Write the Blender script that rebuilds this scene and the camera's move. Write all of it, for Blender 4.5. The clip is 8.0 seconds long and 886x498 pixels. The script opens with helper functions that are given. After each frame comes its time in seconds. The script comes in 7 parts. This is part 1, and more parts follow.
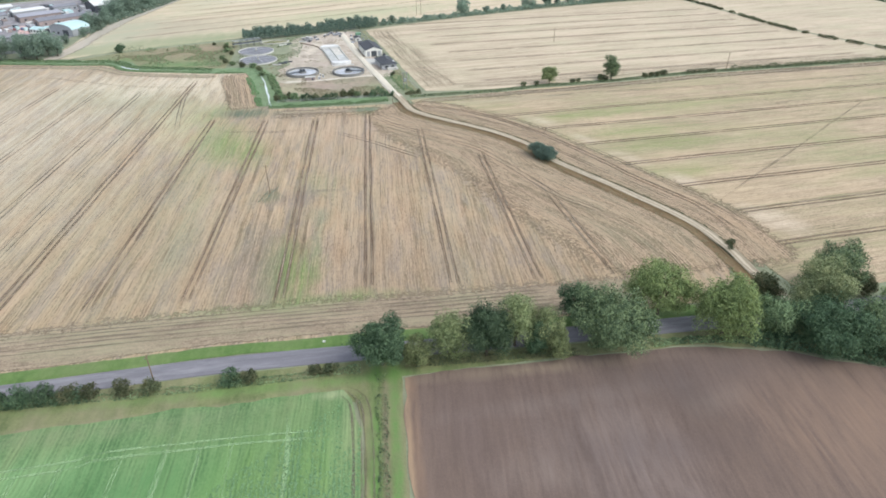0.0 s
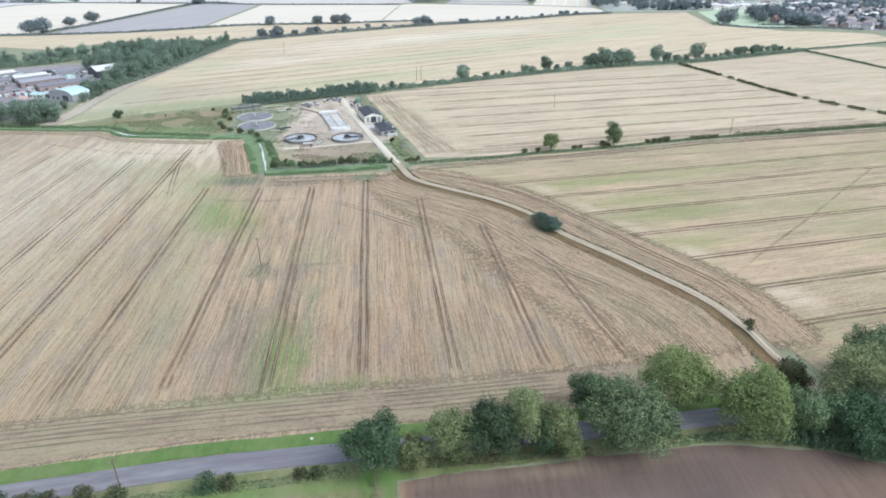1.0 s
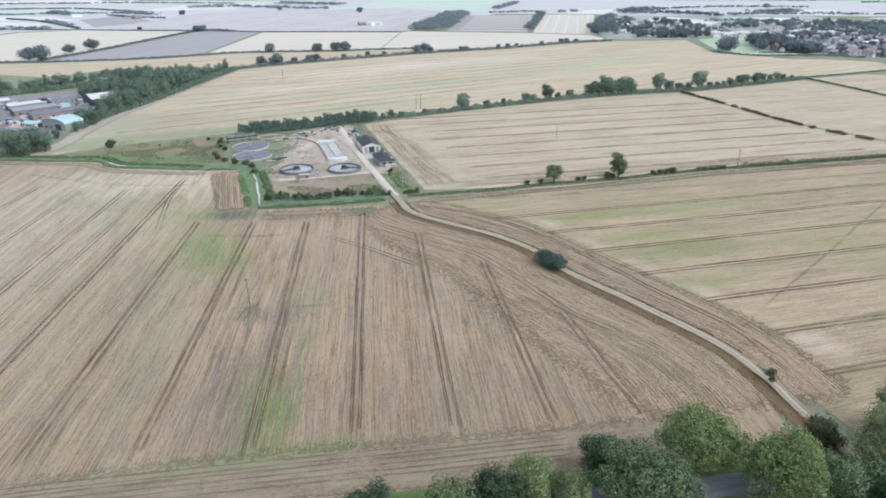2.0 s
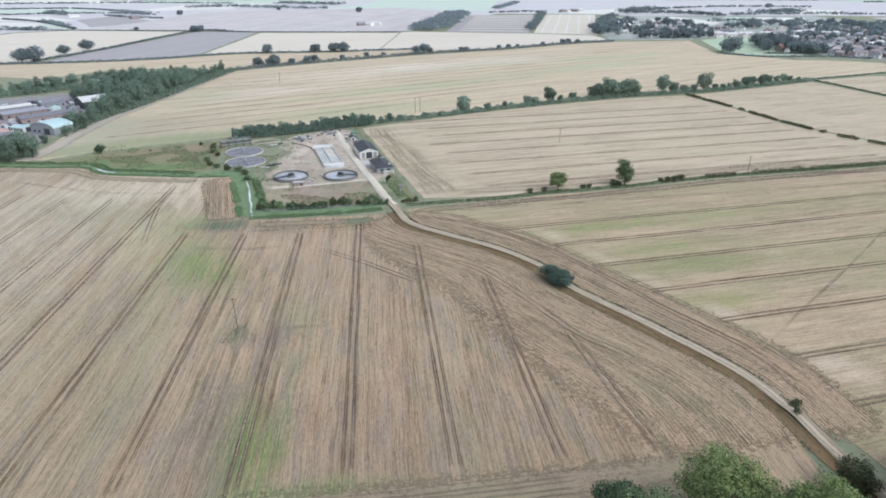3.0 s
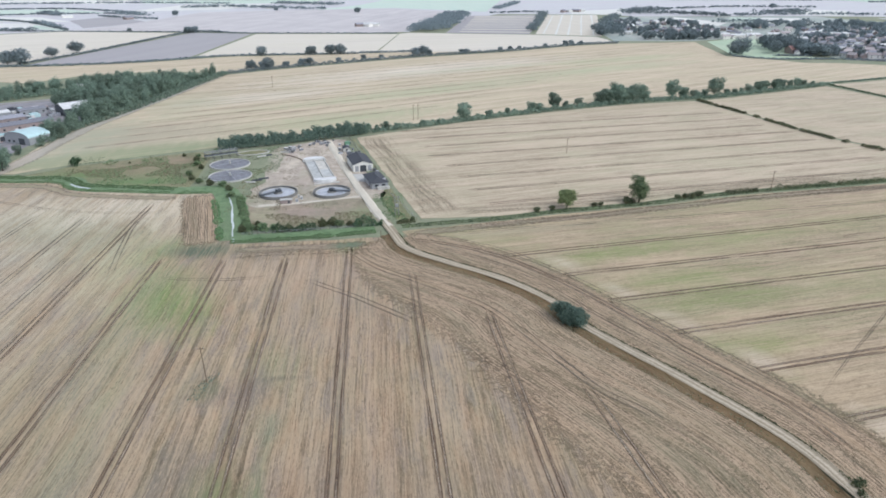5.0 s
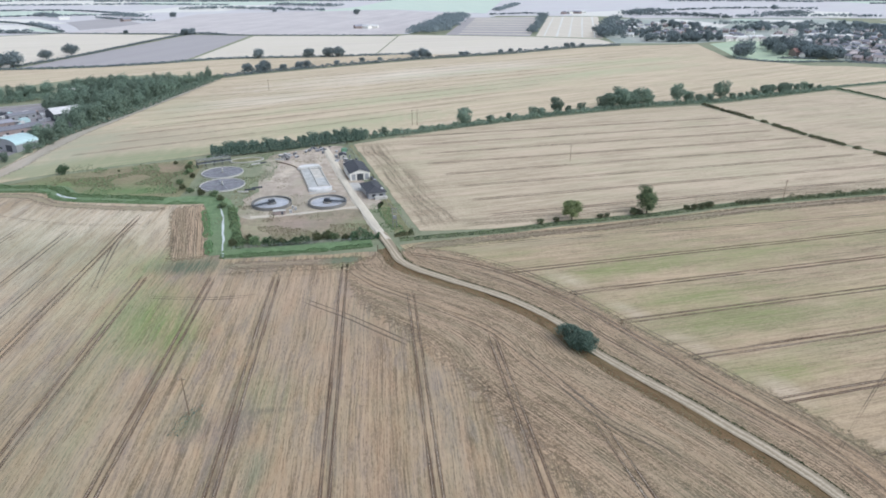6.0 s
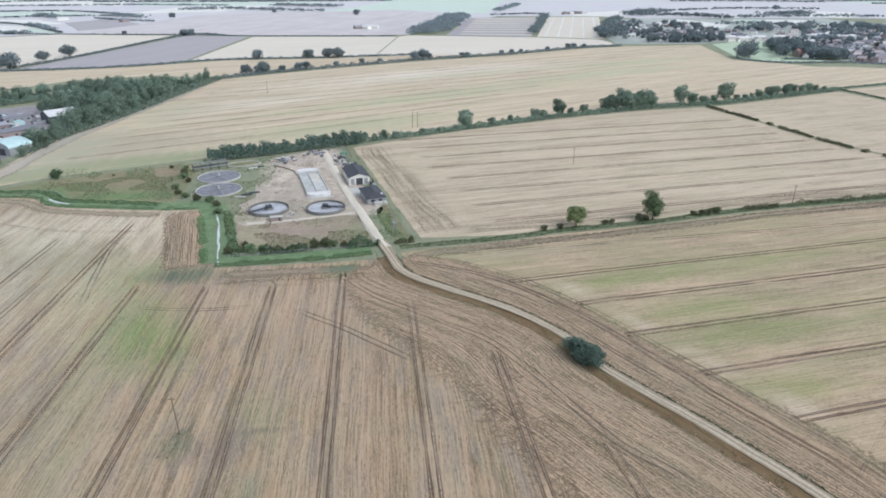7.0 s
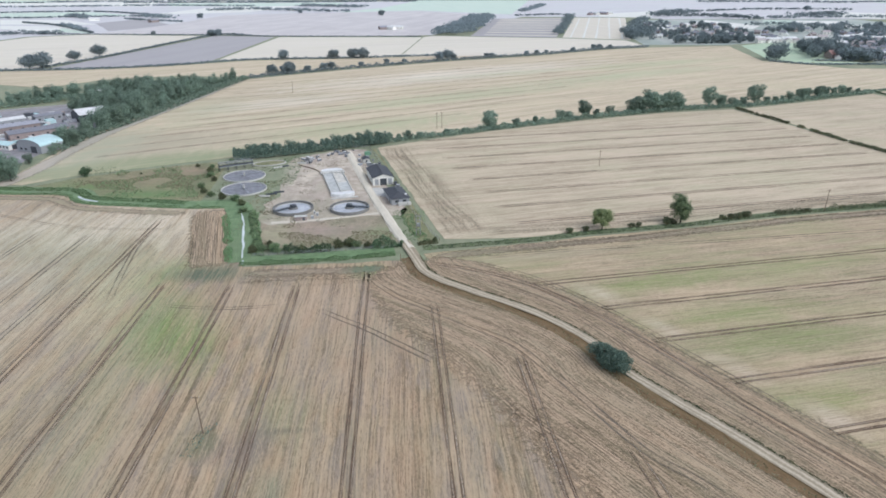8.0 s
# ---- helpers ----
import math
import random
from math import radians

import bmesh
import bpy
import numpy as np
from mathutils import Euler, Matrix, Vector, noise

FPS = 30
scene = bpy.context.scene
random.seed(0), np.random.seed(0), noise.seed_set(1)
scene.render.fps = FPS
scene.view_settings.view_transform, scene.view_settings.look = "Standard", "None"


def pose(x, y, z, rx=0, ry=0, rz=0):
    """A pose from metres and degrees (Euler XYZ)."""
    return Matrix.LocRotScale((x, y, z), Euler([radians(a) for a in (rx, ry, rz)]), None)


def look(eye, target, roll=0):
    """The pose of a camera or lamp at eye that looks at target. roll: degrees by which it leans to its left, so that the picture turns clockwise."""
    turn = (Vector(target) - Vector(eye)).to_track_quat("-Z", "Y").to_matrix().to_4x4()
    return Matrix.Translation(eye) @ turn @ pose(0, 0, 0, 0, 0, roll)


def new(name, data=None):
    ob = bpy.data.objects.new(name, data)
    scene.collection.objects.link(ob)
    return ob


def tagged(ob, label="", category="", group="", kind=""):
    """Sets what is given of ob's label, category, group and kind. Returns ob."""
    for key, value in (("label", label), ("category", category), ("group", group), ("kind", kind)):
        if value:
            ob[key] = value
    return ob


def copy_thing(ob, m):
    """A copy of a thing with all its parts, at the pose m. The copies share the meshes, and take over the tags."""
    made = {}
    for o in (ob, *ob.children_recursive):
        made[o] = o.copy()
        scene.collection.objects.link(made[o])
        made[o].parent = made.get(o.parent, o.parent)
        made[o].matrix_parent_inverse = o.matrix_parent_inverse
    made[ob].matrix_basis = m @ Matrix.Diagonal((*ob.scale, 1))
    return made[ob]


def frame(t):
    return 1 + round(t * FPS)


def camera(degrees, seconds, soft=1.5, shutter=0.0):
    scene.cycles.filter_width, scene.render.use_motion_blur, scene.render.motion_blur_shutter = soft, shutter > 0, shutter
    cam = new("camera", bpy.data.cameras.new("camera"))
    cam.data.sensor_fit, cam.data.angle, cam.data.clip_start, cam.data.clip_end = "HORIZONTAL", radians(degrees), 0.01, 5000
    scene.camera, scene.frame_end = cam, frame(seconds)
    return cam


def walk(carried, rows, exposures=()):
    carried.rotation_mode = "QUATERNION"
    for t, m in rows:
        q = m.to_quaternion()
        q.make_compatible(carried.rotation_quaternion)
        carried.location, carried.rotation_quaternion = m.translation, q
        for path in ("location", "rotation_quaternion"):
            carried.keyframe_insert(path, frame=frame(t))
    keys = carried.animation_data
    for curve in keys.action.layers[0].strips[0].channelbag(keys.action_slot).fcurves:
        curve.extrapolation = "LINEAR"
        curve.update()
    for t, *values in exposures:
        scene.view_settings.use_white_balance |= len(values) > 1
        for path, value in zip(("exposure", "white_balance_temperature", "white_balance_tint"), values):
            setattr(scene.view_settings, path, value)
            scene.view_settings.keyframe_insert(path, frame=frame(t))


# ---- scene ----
cam = camera(68.3, 8.0, soft=1.75)
METRES, EYE, TILT, LEAN, TURN = 89.93, 100.0, 0.0, 0.0, -5.4
ROWS = [
    (0, 0, 0, 0, -0.09, -30.18, 0.15),
    (0.5, 0.0003, 0.0736, 0.0008, -0.09, -30.11, 0.15),
    (0.6, 0.0004, 0.0885, 0.0009, -0.09, -30.1, 0.15),
    (0.7, 0.0005, 0.1034, 0.001, -0.09, -29.77, 0.15),
    (0.8, 0.0007, 0.118, 0.0011, -0.08, -28.7, 0.14),
    (0.9, 0.0009, 0.1328, 0.0012, -0.08, -27.1, 0.14),
    (1.0, 0.0011, 0.1474, 0.0013, -0.07, -25.2, 0.13),
    (1.1, 0.0013, 0.162, 0.0014, -0.07, -24.05, 0.12),
    (1.2, 0.0014, 0.1765, 0.0015, -0.06, -23.4, 0.11),
    (1.3, 0.0016, 0.191, 0.0015, -0.06, -23.22, 0.1),
    (1.5, 0.0019, 0.2186, 0.0016, -0.06, -23.1, 0.1),
    (3.0, 0.0042, 0.4412, 0.0031, -0.06, -23.14, 0.1),
    (3.5, 0.0049, 0.5162, 0.0029, -0.06, -23.16, 0.1),
    (4.0, 0.0054, 0.5915, 0.0032, -0.06, -23.19, 0.09),
    (4.5, 0.0064, 0.6671, 0.0037, -0.06, -23.2, 0.1),
    (6.0, 0.0078, 0.8907, 0.0076, -0.1, -23.07, 0.11),
    (6.5, 0.0061, 0.9422, 0.0082, -0.08, -23.07, 0.13),
    (7.0, 0.0039, 0.9745, 0.0081, -0.09, -23.06, 0.14),
    (7.5, 0.0011, 0.9899, 0.0064, -0.06, -23.03, 0.18),
    (7.6, 0.0004, 0.9908, 0.0059, -0.04, -23.02, 0.19),
    (7.7, -0.0007, 0.9916, 0.0054, 0.05, -23.01, 0.2),
    (7.8, -0.0022, 0.9923, 0.0049, 0.45, -23.0, 0.21),
    (7.9, -0.0043, 0.9929, 0.0043, 1.05, -23.0, 0.22),
    (8.0, -0.0066, 0.9933, 0.0038, 1.92, -22.99, 0.23),
]
walk(cam, [(t, pose(0, 0, EYE, TILT, LEAN, TURN) @ pose(METRES * x, METRES * y, METRES * z, 90 + pitch, roll, yaw)) for t, x, y, z, yaw, pitch, roll in ROWS],
     [(0.0, 1.02, 6450, 6.5), (0.5, 1.01, 6360, 6), (1.0, 1.0, 6120, 6.5), (1.5, 0.79, 6080, 7), (2.0, 0.71, 6110, 8.5), (3.0, 0.66, 6150, 8.5), (8.0, 0.62, 6150, 8.5)])

# ---- light: an overcast, milky daylight sky with a weak, wide sun ----
world = bpy.data.worlds.new("overcast_sky")
scene.world = world
world.use_nodes = True
wn, wl = world.node_tree.nodes, world.node_tree.links
sky = wn.new("ShaderNodeTexSky")
sky.sky_type, sky.sun_disc = "NISHITA", False
sky.sun_elevation, sky.sun_rotation = radians(48), radians(120)
sky.dust_density, sky.air_density, sky.ozone_density = 1.0, 1.0, 1.0
grey = wn.new("ShaderNodeHueSaturation")
grey.inputs["Saturation"].default_value = 0.45
wl.new(sky.outputs["Color"], grey.inputs["Color"])
wl.new(grey.outputs["Color"], wn["Background"].inputs["Color"])
wn["Background"].inputs["Strength"].default_value = 0.15

sun_data = bpy.data.lights.new("sun", "SUN")
sun_data.energy, sun_data.angle, sun_data.color = 1.0, radians(40), (1.0, 0.985, 0.96)
sun = new("sun", sun_data)
sun.matrix_world = look((0, 0, 200), (-math.sin(radians(120)) * 100, -math.cos(radians(120)) * 100, 200 - 100 * math.tan(radians(48))))

# ---- node helpers ----
def lin(r, g, b, keep=0.66):
    """A linear colour from 0..255 display values, drawn towards grey to imitate hazy daylight."""
    y = 0.3 * r + 0.59 * g + 0.11 * b
    r, g, b = (y + (v - y) * keep for v in (r, g, b))
    return tuple(((v / 255 + 0.055) / 1.055) ** 2.4 if v > 10 else v / 255 / 12.92 for v in (r, g, b)) + (1.0,)


class Nodes:
    def __init__(self, name):
        self.mat = bpy.data.materials.new(name)
        self.mat.use_nodes = True
        self.n, self.l = self.mat.node_tree.nodes, self.mat.node_tree.links
        self.bsdf = self.n["Principled BSDF"]
        self.out = self.n["Material Output"]

    def set(self, sock, value):
        if isinstance(value, bpy.types.NodeSocket):
            self.l.new(value, sock)
        else:
            sock.default_value = value

    def coord(self, which="Object"):
        return self.n.new("ShaderNodeTexCoord").outputs[which]

    def world_pos(self):
        return self.n.new("ShaderNodeNewGeometry").outputs["Position"]

    def island(self):
        return self.n.new("ShaderNodeNewGeometry").outputs["Random Per Island"]

    def ob_random(self):
        return self.n.new("ShaderNodeObjectInfo").outputs["Random"]

    def scaled(self, vec, sx, sy, sz=1.0, turn=0.0):
        m = self.n.new("ShaderNodeMapping")
        m.inputs["Scale"].default_value = (sx, sy, sz)
        m.inputs["Rotation"].default_value = (0, 0, radians(turn))
        self.l.new(vec, m.inputs["Vector"])
        return m.outputs["Vector"]

    def noise(self, vec, scale=1.0, detail=3.0, rough=0.55):
        t = self.n.new("ShaderNodeTexNoise")
        t.inputs["Scale"].default_value, t.inputs["Detail"].default_value, t.inputs["Roughness"].default_value = scale, detail, rough
        self.l.new(vec, t.inputs["Vector"])
        return t.outputs["Fac"]

    def spread(self, value, lo, hi, a=0.0, b=1.0):
        m = self.n.new("ShaderNodeMapRange")
        m.inputs["From Min"].default_value, m.inputs["From Max"].default_value = lo, hi
        m.inputs["To Min"].default_value, m.inputs["To Max"].default_value = a, b
        self.l.new(value, m.inputs["Value"])
        return m.outputs["Result"]

    def calc(self, op, a, b=0.0):
        m = self.n.new("ShaderNodeMath")
        m.operation = op
        self.set(m.inputs[0], a)
        self.set(m.inputs[1], b)
        return m.outputs[0]

    def mix(self, fac, a, b, blend="MIX"):
        m = self.n.new("ShaderNodeMix")
        m.data_type, m.blend_type = "RGBA", blend
        self.set(m.inputs[0], fac)
        self.set(m.inputs[6], a)
        self.set(m.inputs[7], b)
        return m.outputs[2]

    def bump(self, height, distance=0.1, strength=0.6):
        b = self.n.new("ShaderNodeBump")
        b.inputs["Distance"].default_value, b.inputs["Strength"].default_value = distance, strength
        self.l.new(height, b.inputs["Height"])
        self.l.new(b.outputs["Normal"], self.bsdf.inputs["Normal"])

    def done(self, colour, rough=0.9, metal=0.0, spec=0.25):
        self.set(self.bsdf.inputs["Base Color"], colour)
        self.set(self.bsdf.inputs["Roughness"], rough)
        self.bsdf.inputs["Metallic"].default_value = metal
        self.bsdf.inputs["Specular IOR Level"].default_value = spec
        return self.mat

    def spot(self, centre, radii, turn=0.0, ragged=0.75, size=0.16, along=0.3):
        """1 inside a ragged oval patch of ground, drawn out along the rows, 0 outside."""
        s = self.n.new("ShaderNodeVectorMath")
        s.operation = "SUBTRACT"
        self.l.new(self.world_pos(), s.inputs[0])
        s.inputs[1].default_value = (*centre, 0)
        m = self.scaled(self.scaled(s.outputs[0], 1, 1, 0, -turn), 1 / radii[0], 1 / radii[1], 0)
        ln = self.n.new("ShaderNodeVectorMath")
        ln.operation = "LENGTH"
        self.l.new(m, ln.inputs[0])
        d = self.calc("ADD", ln.outputs["Value"], self.spread(self.noise(self.scaled(self.world_pos(), 1, along), size, 5, 0.7), 0, 1, -ragged, ragged))
        return self.spread(d, 1.25, 0.25)


def field_mat(name, dark, pale, tint, rows=(1.3, 0.012), swath=(0.16, 0.003), grain=1.6, tint_amount=0.5, spots=(), coord="Object", contrast=1.0, relief=0.06, ridge=0.0, ridge_amount=0.12, warm=None, streak=0.16, rows_tint=None, strewn=0.6, fade=False, sheen=0.10, cool=None):
    """Harvested or worked ground: drill rows along the local y axis, wider swaths, streaks and blotches of tint, coarse grain."""
    k = Nodes(name)
    c = k.coord(coord)
    drift_x = k.spread(k.noise(k.scaled(c, 0.05, 0.03), 1.0, 3, 0.6), 0, 1, -1.2, 1.2)
    bend = k.n.new("ShaderNodeCombineXYZ")
    k.l.new(drift_x, bend.inputs[0])
    add = k.n.new("ShaderNodeVectorMath")
    add.operation = "ADD"
    k.l.new(c, add.inputs[0])
    k.l.new(bend.outputs[0], add.inputs[1])
    c = add.outputs[0]
    fine = k.noise(k.scaled(c, *rows), 1.0, 5, 0.68)
    mid = k.noise(k.scaled(c, rows[0] * 0.33, rows[1] * 0.8), 1.0, 3, 0.65)
    wide = k.noise(k.scaled(c, *swath), 1.0, 3, 0.6)
    smear = k.noise(k.scaled(c, swath[0] * 0.9, swath[0] * 0.13), 1.0, 4, 0.7)
    blot = k.noise(k.world_pos(), 0.018, 4, 0.6)
    dust = k.noise(k.world_pos(), grain, 3, 0.75)
    patch = k.noise(k.scaled(c, 0.3, 0.12), 1.0, 4, 0.7)
    f = 0.0
    for v, w in ((fine, 0.41 - streak), (wide, 0.16), (smear, streak), (dust, 0.16), (mid, 0.12), (patch, 0.13), (blot, 0.07)):
        f = k.calc("ADD", f, k.calc("MULTIPLY", v, w))
    if rows_tint:
        lines = k.spread(k.noise(k.scaled(c, rows[0] * 1.15, rows[1] * 1.2), 1.0, 4, 0.72), 0.28, 0.72, -0.085, 0.085)
        f = k.calc("ADD", f, lines)
        lines = k.spread(k.noise(k.scaled(c, rows[0] * 0.3, rows[1] * 0.35), 1.0, 3, 0.6), 0.3, 0.7, -0.05, 0.05)
        f = k.calc("ADD", f, lines)
    if ridge:
        xyz = k.n.new("ShaderNodeSeparateXYZ")
        k.l.new(c, xyz.inputs[0])
        sway = k.calc("ADD", xyz.outputs[0], k.spread(k.noise(k.scaled(c, 0.35, 0.05), 1.0, 3, 0.6), 0, 1, -0.6, 0.6))
        wave = k.calc("SINE", k.calc("MULTIPLY", sway, 2 * math.pi / ridge))
        wave = k.calc("MULTIPLY", wave, k.spread(k.noise(k.scaled(c, 0.4, 0.05), 1.0, 4, 0.7), 0.42, 0.66, 0.0, 1.0))
        f = k.calc("ADD", f, k.calc("MULTIPLY", wave, ridge_amount * 0.5))
        speck = k.calc("ADD", k.calc("MULTIPLY", k.noise(k.scaled(c, 1.3, 0.8), 1.0, 4, 0.8), 0.4), k.calc("MULTIPLY", k.noise(k.scaled(c, 3.2, 2.0), 1.0, 3, 0.85), 0.6))
        f = k.calc("ADD", f, k.calc("MULTIPLY", k.calc("SUBTRACT", speck, 0.5), strewn))
        fine = k.calc("ADD", fine, k.calc("MULTIPLY", wave, 0.2))
    col = k.mix(k.spread(f, 0.5 - 0.125 / contrast, 0.5 + 0.125 / contrast), dark, pale)
    wheel = k.noise(k.scaled(c, rows[0] * 0.45, rows[1] * 0.25), 1.0, 1, 0.4)
    col = k.mix(k.calc("MULTIPLY", k.spread(wheel, 0.58, 0.72, 0, 0.5), k.spread(patch, 0.35, 0.6)), col, dark)
    if rows_tint:
        bands = k.calc("ADD", k.calc("MULTIPLY", k.noise(k.scaled(c, 0.42, 0.005), 1.0, 4, 0.65), 0.55), k.calc("MULTIPLY", k.noise(k.scaled(c, 0.085, 0.004), 1.0, 2, 0.5), 0.45))
        col = k.mix(k.spread(bands, 0.49, 0.63, 0, 0.55), col, rows_tint[0])
        col = k.mix(k.spread(bands, 0.51, 0.37, 0, 0.55), col, rows_tint[1])
    if warm:
        drift = k.noise(k.scaled(c, 0.07, 0.016), 1.0, 5, 0.68)
        col = k.mix(k.spread(drift, 0.46, 0.66, 0, 0.55), col, warm)
    if cool:
        drift = k.noise(k.scaled(c, 0.11, 0.028), 1.7, 5, 0.66)
        col = k.mix(k.spread(drift, 0.49, 0.62, 0, 0.55), col, cool[0])
        col = k.mix(k.spread(drift, 0.47, 0.34, 0, 0.6), col, cool[1])
    t = k.spread(k.calc("ADD", k.calc("MULTIPLY", blot, 0.5), k.calc("MULTIPLY", smear, 0.5)), 0.47, 0.66, 0, tint_amount)
    col = k.mix(t, col, tint)
    for centre, radii, turn, colour, amount in spots:
        m = k.calc("MULTIPLY", k.spot(centre, radii, turn), amount)
        m = k.calc("MULTIPLY", m, k.spread(k.calc("ADD", k.calc("MULTIPLY", mid, 0.6), k.calc("MULTIPLY", fine, 0.4)), 0.36, 0.6, 0.3, 1.1))
        col = k.mix(m, col, colour)
    if rows_tint:
        stalks = k.calc("ADD", k.calc("MULTIPLY", k.noise(k.scaled(c, 2.2, 0.06), 1.0, 3, 0.75), 0.55), k.calc("MULTIPLY", k.noise(k.scaled(c, 2.9, 0.5), 1.0, 3, 0.8), 0.45))
        clear = k.spread(patch, 0.35, 0.6, 0.6, 1.0)
        col = k.mix(k.calc("MULTIPLY", k.spread(stalks, 0.5, 0.39, 0, 0.68), clear), col, dark)
        col = k.mix(k.calc("MULTIPLY", k.spread(stalks, 0.51, 0.62, 0, 0.68), clear), col, pale)
    k.bump(k.calc("ADD", fine, k.calc("MULTIPLY", dust, 0.6)), relief, 0.8)
    k.done(col, 0.95, 0, 0.1)
    k.bsdf.inputs["Sheen Weight"].default_value = sheen
    k.bsdf.inputs["Sheen Roughness"].default_value = 0.45
    # Far ground gets a stronger bluish sheen that imitates haze.
    k.bsdf.inputs["Sheen Tint"].default_value = (1.0, 0.95, 0.88, 1) if sheen < 0.15 else (0.94, 0.97, 1.0, 1)
    if fade:
        edge = k.n.new("ShaderNodeAttribute")
        edge.attribute_name = "edge"
        clods = k.noise(k.world_pos(), 0.55, 5, 0.75)
        tr = k.n.new("ShaderNodeBsdfTransparent")
        mx = k.n.new("ShaderNodeMixShader")
        k.set(mx.inputs[0], k.spread(k.calc("ADD", edge.outputs["Fac"], k.spread(clods, 0.25, 0.75, -0.5, 0.5)), 0.3, 0.7))
        k.l.new(tr.outputs[0], mx.inputs[1])
        k.l.new(k.bsdf.outputs[0], mx.inputs[2])
        k.l.new(mx.outputs[0], k.out.inputs["Surface"])
    return k.mat


def plain_mat(name, colour, rough=0.8, metal=0.0, vary=0.25, scale=2.0, fine=20.0, relief=0.01, spec=0.3, per_object=0.0):
    """A painted, cast or built surface with stains and grain."""
    k = Nodes(name)
    big = k.noise(k.coord(), scale, 4, 0.65)
    small = k.noise(k.coord(), fine, 3, 0.6)
    f = k.calc("ADD", k.calc("MULTIPLY", big, 0.65), k.calc("MULTIPLY", small, 0.35))
    lo = tuple(v * (1 - vary) for v in colour[:3]) + (1,)
    hi = tuple(min(1, v * (1 + vary)) for v in colour[:3]) + (1,)
    col = k.mix(k.spread(f, 0.3, 0.7), lo, hi)
    if per_object:
        r = k.spread(k.ob_random(), 0, 1, 1 - per_object, 1 + per_object)
        m = k.n.new("ShaderNodeVectorMath")
        m.operation = "SCALE"
        k.l.new(col, m.inputs[0])
        k.l.new(r, m.inputs["Scale"])
        col = m.outputs[0]
    k.bump(f, relief, 0.5)
    return k.done(col, rough, metal, spec)


def leaf_mat(name, dark, pale, dry=None, amount=0.0, through_light=0.22):
    """Foliage: each leaf spray its own shade, trees varying among themselves."""
    k = Nodes(name)
    col = k.mix(k.spread(k.island(), 0, 1, 0.12, 0.82), dark, pale)
    # Pale and dark noise clumps imitate lit tufts and the shade between them.
    big = k.noise(k.coord(), 0.62, 4, 0.7)
    col = k.mix(k.spread(big, 0.50, 0.66, 0.0, 0.7), col, pale)
    if through_light < 0.4:
        col = k.mix(k.spread(big, 0.50, 0.34, 0.0, 0.75), col, dark)
    if dry:
        col = k.mix(k.calc("MULTIPLY", k.spread(big, 0.45, 0.65), amount), col, dry)
    hue = k.n.new("ShaderNodeHueSaturation")
    k.set(hue.inputs["Value"], k.spread(k.ob_random(), 0, 1, 0.78, 1.28))
    k.set(hue.inputs["Hue"], k.spread(k.ob_random(), 0, 1, 0.492, 0.512))
    k.l.new(col, hue.inputs["Color"])
    col = hue.outputs["Color"]
    k.done(col, 0.65, 0, 0.25)
    tr = k.n.new("ShaderNodeBsdfTranslucent")
    k.l.new(col, tr.inputs["Color"])
    mx = k.n.new("ShaderNodeMixShader")
    mx.inputs[0].default_value = through_light
    k.l.new(k.bsdf.outputs[0], mx.inputs[1])
    k.l.new(tr.outputs[0], mx.inputs[2])
    k.l.new(mx.outputs[0], k.out.inputs["Surface"])
    return k.mat


